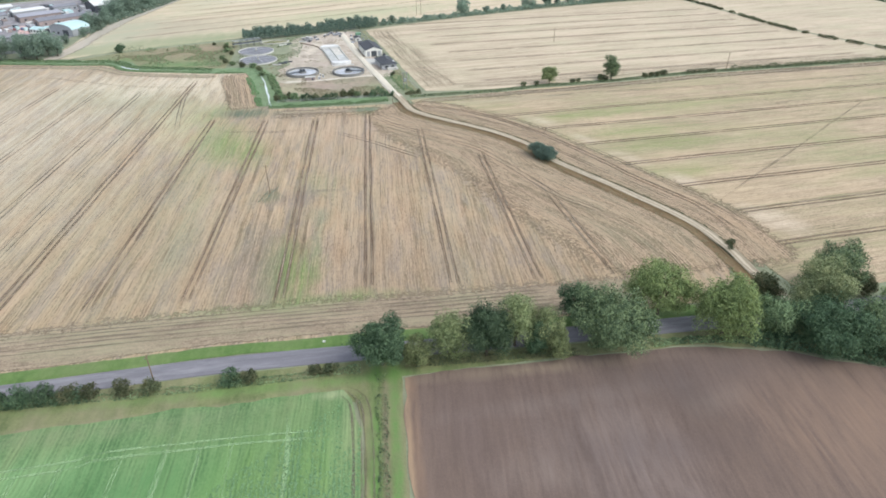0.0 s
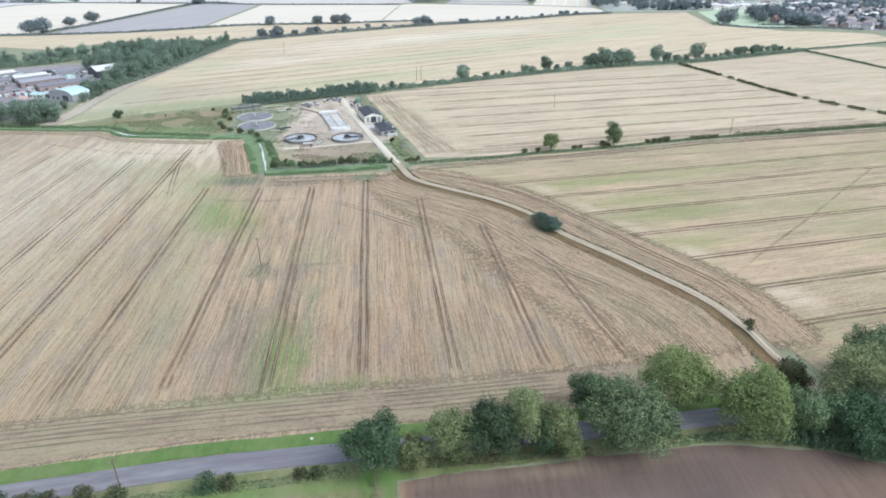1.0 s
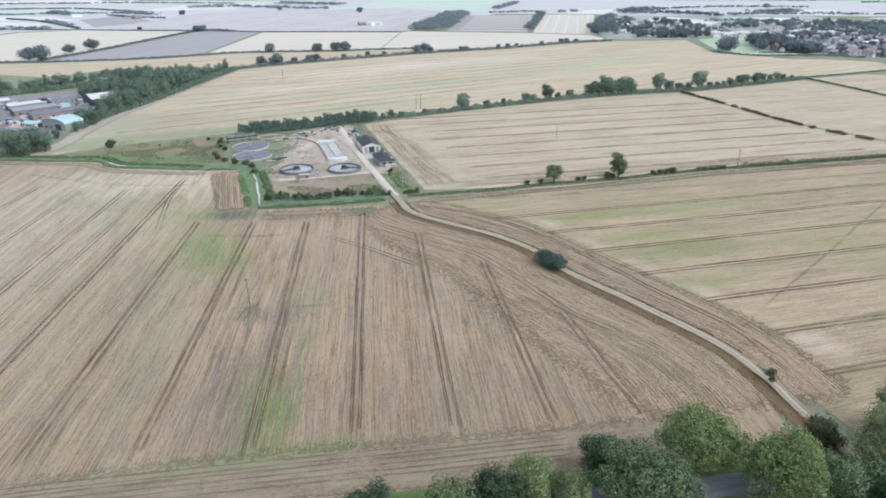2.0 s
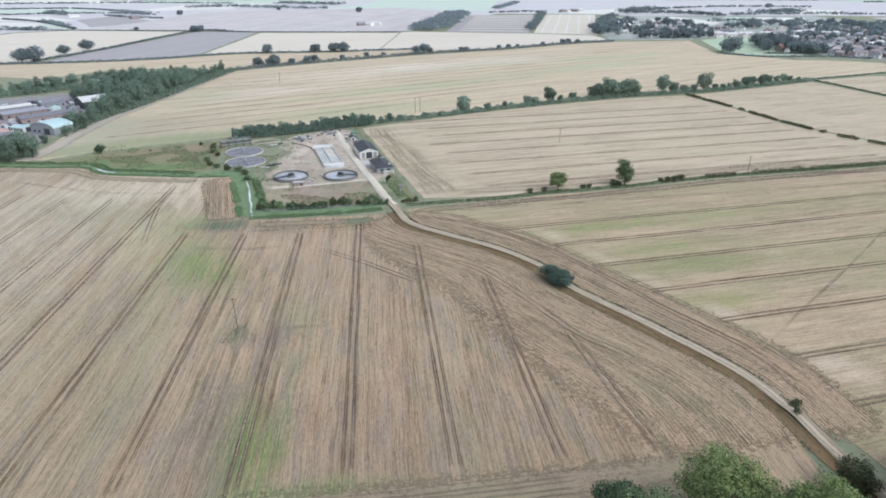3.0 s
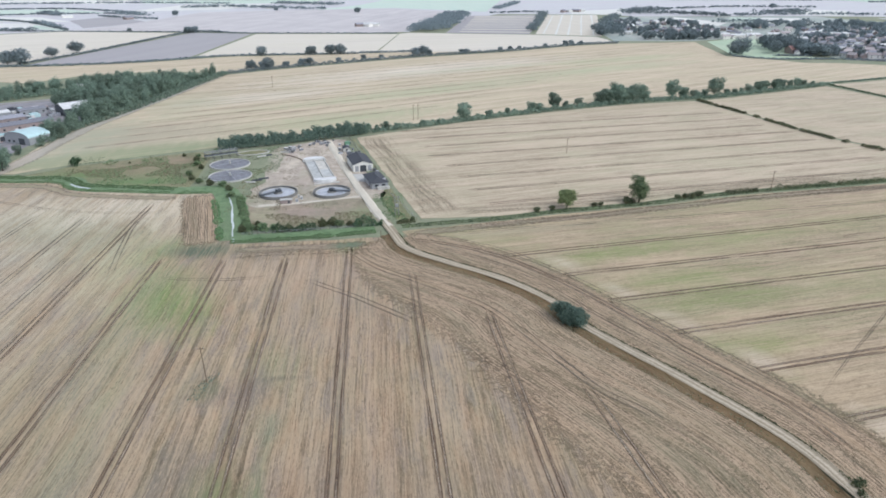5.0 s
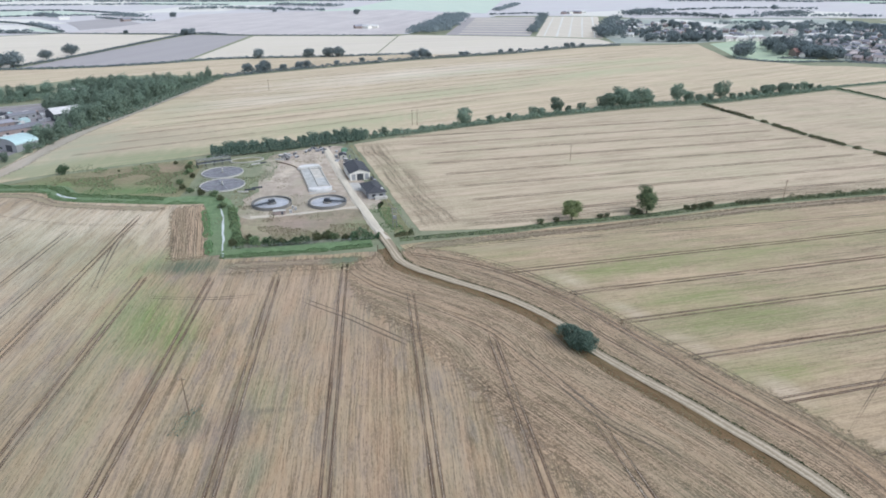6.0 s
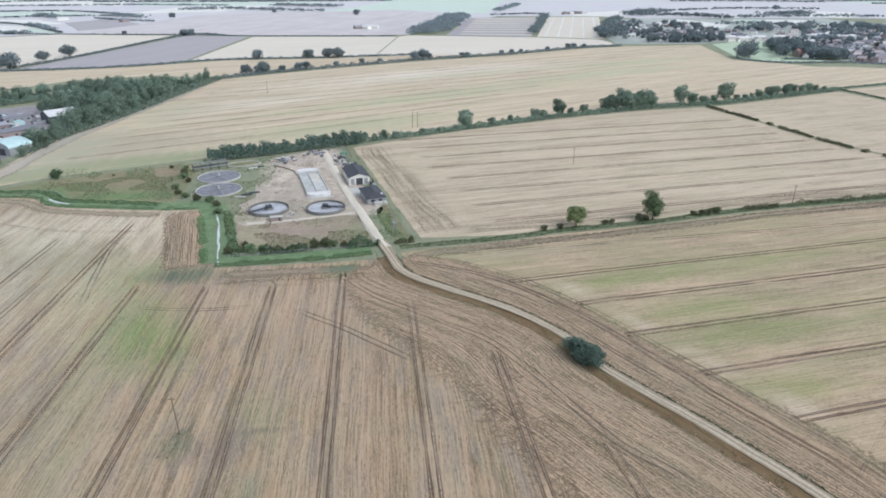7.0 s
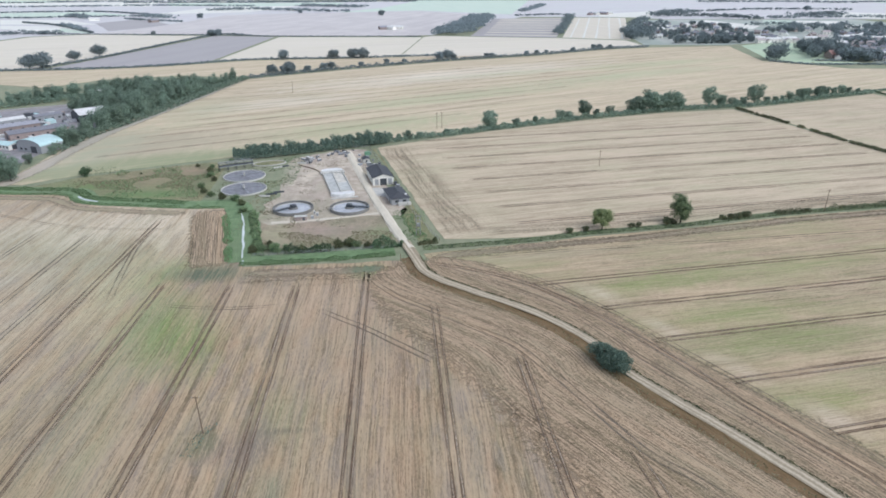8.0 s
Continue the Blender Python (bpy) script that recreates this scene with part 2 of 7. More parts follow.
# ---- palette ----
M = {}
GREENISH = lin(104, 134, 72, 0.9)
M["grass"] = field_mat("rough_grass", lin(92, 106, 70), lin(144, 150, 110), lin(138, 132, 100), (0.35, 0.3), (0.05, 0.04), 1.2, 0.7, relief=0.15)
M["verge"] = field_mat("verge_grass", lin(64, 98, 40, 0.8), lin(106, 134, 66, 0.8), lin(122, 128, 76), (0.8, 0.5), (0.1, 0.06), 2.0, 0.6, relief=0.15)
M["main"] = field_mat("stubble_main", lin(92, 77, 58, 0.85), lin(184, 157, 124, 0.85), lin(144, 138, 94), (1.0, 0.012), (0.2, 0.006), 1.4, 0.4, contrast=1.4, warm=lin(190, 162, 132, 0.75), streak=0.08, rows_tint=(lin(178, 150, 120, 0.8), lin(138, 128, 92, 0.8)), ridge=0.9, ridge_amount=0.06, strewn=0.34, cool=(lin(140, 124, 112), lin(170, 138, 106, 0.9)),
    # First spot darkens the near stubble, a vignette put into the ground colour.
    spots=(((0, 162), (64, 26), 0, lin(136, 112, 90), 0.5), ((-30, 163), (10, 19), 4, lin(96, 126, 62, 0.95), 1.0), ((-66, 268), (15, 30), 24, lin(110, 136, 72, 0.95), 1.0), ((-30, 284), (44, 22), 0, lin(198, 166, 138, 0.8), 0.4), ((-92, 300), (16, 40), 10, lin(190, 182, 134, 0.8), 0.6), ((-23, 222), (8, 16), 0, lin(134, 138, 88), 0.6), ((-22.5, 197), (4, 7), 0, lin(112, 124, 88), 0.55), ((-22, 177), (2.0, 14), 0, lin(118, 130, 80), 0.5), ((-15, 178), (3, 20), 0, lin(176, 138, 100, 0.9), 0.35), ((-64, 212), (2.5, 12), 0, lin(176, 158, 116, 0.9), 0.45), ((-64, 184), (10, 30), 0, lin(136, 134, 96), 0.55), ((-30, 214), (6, 9), 0, lin(128, 114, 106), 0.6), ((-42, 182), (5, 14), 0, lin(120, 114, 92), 0.7), ((4, 205), (8, 50), 0, lin(170, 134, 106, 0.9), 0.3), ((-112, 325), (30, 40), 20, lin(140, 148, 100), 0.6), ((-140, 345), (30, 24), 20, lin(132, 146, 96), 0.6), ((-78, 312), (9, 18), -20, GREENISH, 0.7),
           ((-20, 146), (24, 5), 4, GREENISH, 0.7), ((-38, 160), (9, 30), 0, lin(136, 116, 98), 0.8), ((-64, 307.5), (15, 8), 0, lin(88, 104, 76), 1.3), ((-6, 306), (8, 7), 0, GREENISH, 0.6),
           ((-22, 217), (7, 1.3), 0, lin(112, 104, 84), 0.8), ((-33, 211), (10, 6), 0, lin(130, 108, 96), 0.7), ((-41, 213), (4, 6), 0, lin(104, 120, 72), 0.6), ((-170, 290), (70, 120), 0, lin(200, 184, 156), 0.7), ((-112, 362), (50, 26), 0, lin(216, 196, 164), 0.8), ((-84, 340), (10, 30), 10, lin(206, 186, 150), 0.6), ((-74, 250), (10, 60), 6, lin(140, 146, 98), 0.5), ((-120, 210), (60, 70), 0, lin(176, 162, 124), 0.35), ((-10, 262), (26, 34), 10, lin(168, 136, 112), 0.4)))
M["right"] = field_mat("stubble_right", lin(120, 101, 76, 0.8), lin(188, 163, 131, 0.8), lin(138, 140, 90, 0.8), (1.0, 0.05), (0.16, 0.01), 1.7, 0.85, contrast=1.45, warm=lin(196, 170, 134, 0.85), streak=0.06, rows_tint=(lin(190, 162, 130, 0.85), lin(140, 138, 96, 0.85)), ridge=0.9, ridge_amount=0.06, strewn=1.0,
    spots=(((90, 290), (28, 8), 9, lin(126, 140, 82, 0.95), 0.72), ((107, 265), (32, 7), 9, lin(126, 140, 82, 0.95), 0.72), ((120, 250), (26, 8), 9, lin(126, 138, 82, 0.95), 0.7), ((116, 221), (18, 6), 9, lin(126, 138, 80, 0.95), 0.72), ((150, 300), (60, 10), 9, lin(134, 142, 88, 0.9), 0.65),
           ((86, 258), (4, 9), 32, lin(200, 176, 144), 0.75), ((97, 236), (4, 9), 32, lin(200, 174, 142), 0.75), ((110, 213), (5, 9), 34, lin(200, 174, 142), 0.75), ((72, 283), (5, 9), 36, lin(204, 182, 148), 0.8), ((126, 180), (8, 12), 30, lin(206, 178, 146), 0.8), ((60, 316), (40, 4), 8, lin(178, 156, 124), 0.6)))
M["pale"] = field_mat("stubble_pale", lin(138, 118, 92, 0.8), lin(200, 180, 150, 0.8), lin(156, 156, 112, 0.75), (0.8, 0.03), (0.12, 0.006), 1.2, 0.38, contrast=1.3, warm=lin(204, 180, 152, 0.8), streak=0.06, ridge=1.1, ridge_amount=0.05, strewn=0.5)
M["north"] = field_mat("stubble_north", lin(146, 128, 100, 0.8), lin(208, 186, 154, 0.8), lin(164, 160, 114, 0.75), (0.5, 0.015), (0.1, 0.004), 0.9, 0.34, contrast=1.4, warm=lin(204, 182, 150, 0.8), streak=0.06,
    spots=(((-186, 446), (34, 16), 24, lin(142, 150, 104), 0.9), ((300, 860), (110, 26), 22, lin(168, 178, 122), 0.6), ((20, 640), (200, 14), 24, lin(168, 172, 120), 0.45), ((-20, 548), (90, 26), 24, lin(158, 166, 112), 0.75), ((60, 672), (130, 22), 27, lin(166, 172, 120), 0.6), ((240, 775), (150, 24), 24, lin(166, 174, 122), 0.65), ((70, 800), (200, 40), 27, lin(222, 206, 186), 0.6), ((-90, 650), (80, 26), 27, lin(218, 202, 178), 0.5), ((-150, 505), (70, 46), 24, lin(164, 150, 118), 0.85), ((-120, 470), (70, 16), 22, lin(140, 146, 98), 0.8), ((-150, 460), (80, 20), 22, lin(140, 148, 98), 0.95), ((-180, 500), (22, 60), -6, lin(164, 162, 126), 0.8), ((120, 800), (120, 18), 22, lin(176, 180, 130), 0.5), ((-150, 620), (30, 60), -8, lin(168, 168, 124), 0.5)))
M["white"] = field_mat("stubble_bleached", lin(190, 172, 146), lin(216, 199, 174), lin(198, 184, 148), (0.3, 0.006), (0.05, 0.002), 0.6, 0.5, contrast=1.0, sheen=0.2)
M["plough"] = field_mat("ploughed_soil", lin(84, 68, 62, 0.75), lin(124, 101, 89, 0.75), lin(132, 105, 86), (0.7, 0.07), (0.13, 0.03), 2.0, 0.45, relief=0.14, contrast=0.6, streak=0.05, ridge=1.6, ridge_amount=0.02, strewn=0.4,
    spots=(((66, 96), (7, 20), 20, lin(90, 74, 68), 0.6), ((40, 92), (14, 12), 0, lin(132, 112, 104), 0.4), ((2.0, 90), (0.9, 60), 0, lin(168, 132, 94), 0.9), ((30, 114), (34, 2.5), 2, lin(150, 126, 98), 0.5), ((95, 84), (34, 26), 0, lin(134, 108, 90, 0.8), 0.5), ((16, 100), (10, 16), 0, lin(112, 90, 82), 0.5), ((60, 108), (30, 8), 3, lin(104, 86, 80), 0.6), ((3.4, 100), (1.4, 40), 0, lin(140, 112, 90, 0.9), 0.5), ((34, 103), (26, 3), 6, lin(132, 112, 102), 0.3), ((70, 100), (9, 4), 20, lin(134, 114, 102), 0.25), ((100, 92), (30, 16), 0, lin(140, 110, 90, 0.85), 0.4), ((50, 88), (20, 5), 0, lin(96, 78, 74), 0.5), ((26, 84), (9, 6), 0, lin(138, 116, 104), 0.5), ((48, 75), (12, 24), 0, lin(136, 116, 108), 0.45)))
# Far soil is paled and blued in its own colour, for haze.
M["soil_far"] = field_mat("hazed_worked_soil", lin(164, 150, 148), lin(196, 181, 177), lin(198, 186, 178), (0.3, 0.006), (0.05, 0.002), 0.6, 0.6, contrast=1.2, sheen=0.2)
M["soil_dark"] = field_mat("far_dark_soil", lin(138, 127, 129), lin(162, 150, 149), lin(156, 144, 140), (0.3, 0.006), (0.05, 0.002), 0.6, 0.4, contrast=0.7, sheen=0.2)
M["crop"] = field_mat("green_crop", lin(66, 102, 58, 0.85), lin(112, 144, 90, 0.85), lin(134, 136, 94, 0.85), (0.9, 0.05), (0.2, 0.02), 1.3, 0.55, relief=0.2, contrast=1.4, ridge=0.9, ridge_amount=0.1, strewn=0.5,
    spots=(((-60, 104), (50, 3), 5, lin(130, 134, 90), 0.35), ((-40, 84), (30, 14), 4, lin(106, 148, 76, 0.9), 0.4), ((-10, 98), (3, 16), 0, lin(170, 172, 116), 0.25), ((-14, 110), (5, 1.6), 3, lin(186, 186, 132), 0.5), ((-22, 82), (14, 30), 0, lin(126, 154, 80, 0.9), 0.3), ((-52, 88), (18, 8), 8, lin(78, 124, 76, 0.9), 0.55), ((-74, 92), (16, 6), 10, lin(120, 160, 104, 0.9), 0.5), ((-30, 102), (20, 3), 4, lin(112, 140, 78), 0.5)))
M["belt_margin"] = field_mat("trodden_margin", lin(146, 138, 118), lin(188, 174, 154), lin(140, 146, 110), (0.5, 0.03), (0.2, 0.02), 1.2, 0.7, coord="UV", fade=True,
    spots=(((-200, 452), (8, 40), 0, lin(188, 164, 144), 0.8), ((-180, 650), (20, 90), -8, lin(164, 160, 152), 0.6)))
M["pasture"] = field_mat("far_pasture", lin(142, 166, 126, 0.75), lin(172, 192, 150, 0.75), lin(180, 186, 146), (0.3, 0.02), (0.05, 0.006), 0.8, 0.5, sheen=0.2)
M["headland"] = field_mat("headland_rows", lin(86, 72, 54, 0.85), lin(190, 161, 131, 0.85), lin(124, 122, 88), (1.25, 0.14), (0.3, 0.02), 2.3, 0.5, coord="UV", contrast=1.2, relief=0.3, ridge=0.95, ridge_amount=0.25, strewn=1.5, rows_tint=(lin(182, 152, 118, 0.9), lin(118, 106, 76, 0.9)), fade=True,
    spots=(((26, 216), (5, 26), 28, lin(112, 124, 82), 0.6), ((42, 180), (5, 24), 22, lin(112, 124, 82), 0.55), ((4, 258), (5, 20), 40, lin(120, 126, 86), 0.5), ((94, 236), (4, 42), 31, lin(116, 130, 82), 0.65), ((117, 196), (5, 28), 24, lin(112, 128, 78), 0.7), ((64, 284), (4, 24), 42, lin(120, 130, 86), 0.55)))
M["headland_pale"] = field_mat("headland_stubble", lin(104, 86, 68, 0.75), lin(170, 147, 118, 0.75), lin(146, 142, 98), (1.2, 0.3), (0.3, 0.02), 1.8, 0.75, coord="UV", contrast=1.1, relief=0.14, ridge=1.6, ridge_amount=0.03, fade=True,
    spots=(((-7, 309), (8, 7), 0, lin(98, 114, 80), 1.2), ((-64, 309), (16, 8), 0, lin(88, 104, 76), 1.3), ((-30, 147), (30, 5), 4, GREENISH, 0.5)))
def track_mat(name, wheel, crown):
    """Two pale wheel lines with a rougher, duller crown and edges between and beside them."""
    k = Nodes(name)
    xyz = k.n.new("ShaderNodeSeparateXYZ")
    c = k.coord("UV")
    k.l.new(c, xyz.inputs[0])
    x = k.calc("ABSOLUTE", k.calc("SUBTRACT", k.calc("ABSOLUTE", k.calc("ADD", xyz.outputs[0], k.spread(k.noise(k.scaled(c, 0.0, 0.12), 1.0, 3, 0.6), 0, 1, -0.35, 0.35))), 0.62))
    g = k.noise(k.world_pos(), 1.6, 4, 0.7)
    m = k.calc("ADD", x, k.spread(g, 0.25, 0.75, -0.35, 0.35))
    col = k.mix(k.spread(m, 0.12, 0.5), wheel, crown)
    col = k.mix(k.spread(k.noise(k.world_pos(), 0.16, 4, 0.7), 0.5, 0.7, 0, 0.6), col, crown)
    k.bump(g, 0.05, 0.6)
    return k.done(col, 0.95, 0, 0.1)


M["lane"] = track_mat("worn_farm_track", lin(192, 172, 142), lin(152, 134, 106))
M["crop_leaf"] = leaf_mat("crop_leaves", (0.125, 0.215, 0.105, 1), (0.215, 0.315, 0.165, 1), through_light=0.4)
# Haze over the far plain is put into these base colours.
M["far_mauve"] = field_mat("hazed_bare_soil", lin(172, 165, 168, 0.9), lin(198, 191, 193, 0.9), lin(184, 190, 178), (0.2, 0.006), (0.04, 0.002), 0.4, 0.7, contrast=1.2, sheen=0.2)
M["far_green"] = field_mat("hazed_grassland", lin(166, 182, 164, 0.9), lin(190, 204, 186, 0.9), lin(186, 196, 170), (0.2, 0.01), (0.04, 0.004), 0.4, 0.5, contrast=0.6, sheen=0.2)
M["far_straw"] = field_mat("hazed_stubble", lin(196, 190, 178), lin(222, 216, 204), lin(200, 198, 180), (0.2, 0.006), (0.04, 0.002), 0.4, 0.5, contrast=0.6, sheen=0.2)
M["stone_track"] = field_mat("limestone_track", lin(178, 164, 140), lin(224, 210, 186), lin(158, 146, 124), (0.9, 0.08), (0.5, 0.05), 3.0, 0.5, coord="UV", relief=0.03)
M["bank"] = field_mat("bare_bank", lin(84, 64, 42, 0.85), lin(142, 114, 80, 0.85), lin(116, 106, 70), (0.8, 0.12), (0.2, 0.03), 2.4, 0.6, coord="UV", relief=0.15)
M["asphalt"] = field_mat("worn_asphalt", lin(94, 90, 98), lin(132, 128, 137), lin(158, 154, 157), (0.9, 0.05), (0.5, 0.02), 2.6, 0.6, coord="UV", relief=0.01, contrast=0.9)
M["bark"] = plain_mat("bark", lin(92, 78, 64), 0.95, 0, 0.35, 3.0, 14.0, 0.05)
M["leaf_oak"] = leaf_mat("oak_leaves", (0.017, 0.040, 0.022, 1), (0.125, 0.185, 0.098, 1), through_light=0.15)
M["leaf_ash"] = leaf_mat("ash_leaves", (0.022, 0.052, 0.032, 1), (0.290, 0.370, 0.185, 1), through_light=0.16)
M["leaf_willow"] = leaf_mat("yellowing_leaves", (0.080, 0.135, 0.055, 1), (0.430, 0.550, 0.225, 1), (0.42, 0.48, 0.17, 1), 0.3)
M["leaf_dull"] = leaf_mat("dull_leaves", (0.085, 0.108, 0.055, 1), (0.300, 0.330, 0.165, 1), (0.32, 0.28, 0.15, 1), 0.4)
M["leaf_lush"] = leaf_mat("lush_grass_blades", (0.130, 0.215, 0.110, 1), (0.250, 0.355, 0.180, 1), through_light=0.4)
M["leaf_bush"] = leaf_mat("blue_green_leaves", (0.066, 0.108, 0.090, 1), (0.190, 0.258, 0.200, 1), through_light=0.4)
M["leaf_pale"] = leaf_mat("pale_young_leaves", (0.070, 0.105, 0.052, 1), (0.390, 0.440, 0.205, 1))
# Woodland greens are lifted and blued in the colour to carry haze.
M["leaf_far"] = leaf_mat("hazed_woodland_leaves", (0.088, 0.136, 0.116, 1), (0.300, 0.380, 0.285, 1), through_light=0.42)
# Far foliage, paled and blued in its base colour to imitate haze.
M["leaf_hazy"] = leaf_mat("hazy_far_leaves", (0.160, 0.200, 0.218, 1), (0.255, 0.300, 0.305, 1), through_light=0.42)
M["leaf_hedge"] = leaf_mat("hedge_leaves", (0.050, 0.066, 0.036, 1), (0.140, 0.160, 0.080, 1), (0.20, 0.16, 0.09, 1), 0.5)
M["leaf_straw"] = leaf_mat("dry_grass_blades", (0.20, 0.17, 0.11, 1), (0.34, 0.30, 0.20, 1), (0.20, 0.22, 0.11, 1), 0.7)

def rut_mat(name, colour, pale, cover=0.55, coord="UV"):
    """Pressed earth of wheel marks, broken up by stubble that stands through it."""
    k = Nodes(name)
    c = k.coord(coord)
    along = k.noise(k.scaled(c, 1.2, 0.09), 1.0, 3, 0.65)
    clods = k.noise(k.world_pos(), 1.7, 3, 0.7)
    col = k.mix(k.spread(clods, 0.3, 0.7), colour, pale)
    k.done(col, 0.95, 0, 0.1)
    tr = k.n.new("ShaderNodeBsdfTransparent")
    mx = k.n.new("ShaderNodeMixShader")
    f = k.calc("ADD", k.calc("MULTIPLY", along, 0.6), k.calc("MULTIPLY", clods, 0.4))
    edge = k.n.new("ShaderNodeAttribute")
    edge.attribute_name = "edge"
    worn = k.noise(k.world_pos(), 0.06, 3, 0.6)
    f = k.calc("ADD", k.calc("MULTIPLY", k.calc("SUBTRACT", f, 0.5), 1.8), k.calc("ADD", edge.outputs["Fac"], k.spread(worn, 0.3, 0.7, -0.3, 0.25)))
    k.set(mx.inputs[0], k.spread(f, 0.55 - 0.4 * cover, 1.25 - 0.4 * cover, 0, 0.55 + 0.4 * cover))
    k.l.new(tr.outputs[0], mx.inputs[1])
    k.l.new(k.bsdf.outputs[0], mx.inputs[2])
    k.l.new(mx.outputs[0], k.out.inputs["Surface"])
    return k.mat


M["rut"] = rut_mat("wheel_rut", lin(94, 76, 62, 0.9), lin(132, 108, 88, 0.9), 0.42)
M["rut_soft"] = rut_mat("pressed_stubble", lin(114, 92, 76, 0.9), lin(142, 118, 98, 0.9), 0.12)
M["rut_straw"] = rut_mat("flattened_straw", lin(178, 156, 130), lin(206, 186, 158), 0.1)
M["rut_faint"] = rut_mat("faint_wheel_rut", lin(104, 89, 74), lin(138, 119, 100), 0.24)
def speck_mat(name, colour, pale, amount):
    """Loose clods and straw strewn in broken rows, with the ground showing between."""
    k = Nodes(name)
    c = k.coord("UV")
    clods = k.noise(k.scaled(c, 1.3, 0.8), 1.0, 4, 0.8)
    rows = k.noise(k.scaled(c, 0.55, 0.02), 1.0, 2, 0.5)
    k.done(k.mix(k.spread(k.noise(k.world_pos(), 2.2, 3, 0.7), 0.3, 0.7), colour, pale), 0.95, 0, 0.1)
    edge = k.n.new("ShaderNodeAttribute")
    edge.attribute_name = "edge"
    f = k.spread(k.calc("ADD", k.calc("MULTIPLY", clods, 0.6), k.calc("MULTIPLY", rows, 0.4)), 0.47, 0.58)
    tr = k.n.new("ShaderNodeBsdfTransparent")
    mx = k.n.new("ShaderNodeMixShader")
    k.set(mx.inputs[0], k.calc("MULTIPLY", k.calc("MULTIPLY", f, edge.outputs["Fac"]), amount))
    k.l.new(tr.outputs[0], mx.inputs[1])
    k.l.new(k.bsdf.outputs[0], mx.inputs[2])
    k.l.new(mx.outputs[0], k.out.inputs["Surface"])
    return k.mat


M["rough_speckle"] = speck_mat("trampled_stubble", lin(92, 80, 60), lin(128, 114, 88), 0.5)
M["scuff"] = rut_mat("faded_wheel_mark", lin(124, 106, 84), lin(150, 132, 106), 0.05)
M["concrete"] = plain_mat("weathered_concrete", lin(184, 180, 172), 0.9, 0, 0.22, 0.5, 6.0, 0.02)
M["concrete_dark"] = plain_mat("dark_concrete", lin(120, 118, 114), 0.85, 0, 0.25, 0.5, 6.0, 0.02)
M["clinker"] = plain_mat("filter_clinker", lin(126, 126, 134), 0.95, 0, 0.4, 0.35, 5.0, 0.08)
M["scum"] = plain_mat("pale_floating_scum", lin(196, 188, 174), 0.7, 0, 0.4, 0.3, 2.0, 0.01, 0.3)
M["dirt"] = field_mat("bare_dirt", lin(122, 108, 94, 0.8), lin(208, 190, 170, 0.8), lin(132, 130, 96), (0.3, 0.25), (0.1, 0.08), 1.3, 0.7, relief=0.08, contrast=1.2, warm=lin(172, 148, 136),
    spots=(((-62, 432), (12, 28), 0, lin(122, 138, 94), 0.85), ((-42, 440), (5, 26), -8, lin(212, 194, 166), 0.6), ((-30, 398), (16, 8), 0, lin(186, 158, 142), 0.5), ((-56, 366), (8, 10), 0, lin(132, 136, 92), 0.7), ((-40, 353), (20, 4), 0, lin(130, 112, 92), 0.7)))
M["drygrass"] = field_mat("dry_rough_grass", lin(84, 92, 60, 0.85), lin(148, 140, 102, 0.85), lin(102, 116, 74, 0.85), (0.3, 0.4), (0.08, 0.06), 1.4, 0.8, relief=0.25, contrast=1.35, ridge=2.2, ridge_amount=0.03, strewn=0.8,
    spots=(((-120, 436), (34, 16), 8, lin(146, 124, 102, 0.9), 0.6), ((-112, 446), (14, 9), 0, lin(150, 124, 106, 0.9), 0.6), ((-138, 424), (22, 8), 0, lin(136, 122, 94, 0.9), 0.6), ((-150, 420), (18, 8), 0, lin(92, 126, 68, 0.95), 0.7), ((-100, 420), (6, 26), 0, lin(96, 106, 66), 0.7), ((-118, 404), (26, 7), 0, lin(90, 124, 70, 0.95), 0.8)))
M["ditchgrass"] = field_mat("lush_ditch_grass", lin(68, 98, 62, 0.8), lin(120, 148, 98, 0.8), lin(102, 120, 78), (0.5, 0.3), (0.08, 0.05), 1.6, 0.9, relief=0.25)
M["water"] = plain_mat("dull_water", lin(170, 172, 180), 0.25, 0, 0.35, 0.25, 1.4, 0.005, 0.5)
M["stream"] = plain_mat("bright_stream", lin(196, 204, 200), 0.1, 0, 0.1, 0.8, 3.0, 0.01, 0.6)
M["roof_dark"] = plain_mat("dark_sheet_roof", lin(70, 72, 80), 0.75, 0, 0.2, 0.4, 6.0, 0.01)
M["roof_pale"] = plain_mat("pale_sheet_roof", lin(206, 204, 202), 0.6, 0, 0.2, 0.3, 6.0, 0.01)
M["roof_teal"] = plain_mat("teal_sheet_roof", lin(170, 206, 208), 0.55, 0, 0.12, 0.3, 6.0, 0.01)
M["roof_tile"] = plain_mat("clay_tile_roof", lin(164, 150, 150), 0.9, 0, 0.25, 0.8, 8.0, 0.03, 0.3, 0.3)
M["roof_slate"] = plain_mat("slate_roof", lin(138, 138, 150), 0.85, 0, 0.25, 0.8, 8.0, 0.02, 0.3, 0.25)
M["roof_red"] = plain_mat("red_tile_roof", lin(176, 122, 112), 0.9, 0, 0.2, 0.6, 6.0, 0.03)
M["render_white"] = plain_mat("white_render", lin(222, 218, 208), 0.9, 0, 0.1, 0.4, 6.0, 0.01, 0.3, 0.12)
M["brick"] = plain_mat("red_brick_wall", lin(156, 136, 130), 0.92, 0, 0.2, 0.6, 9.0, 0.02, 0.3, 0.2)
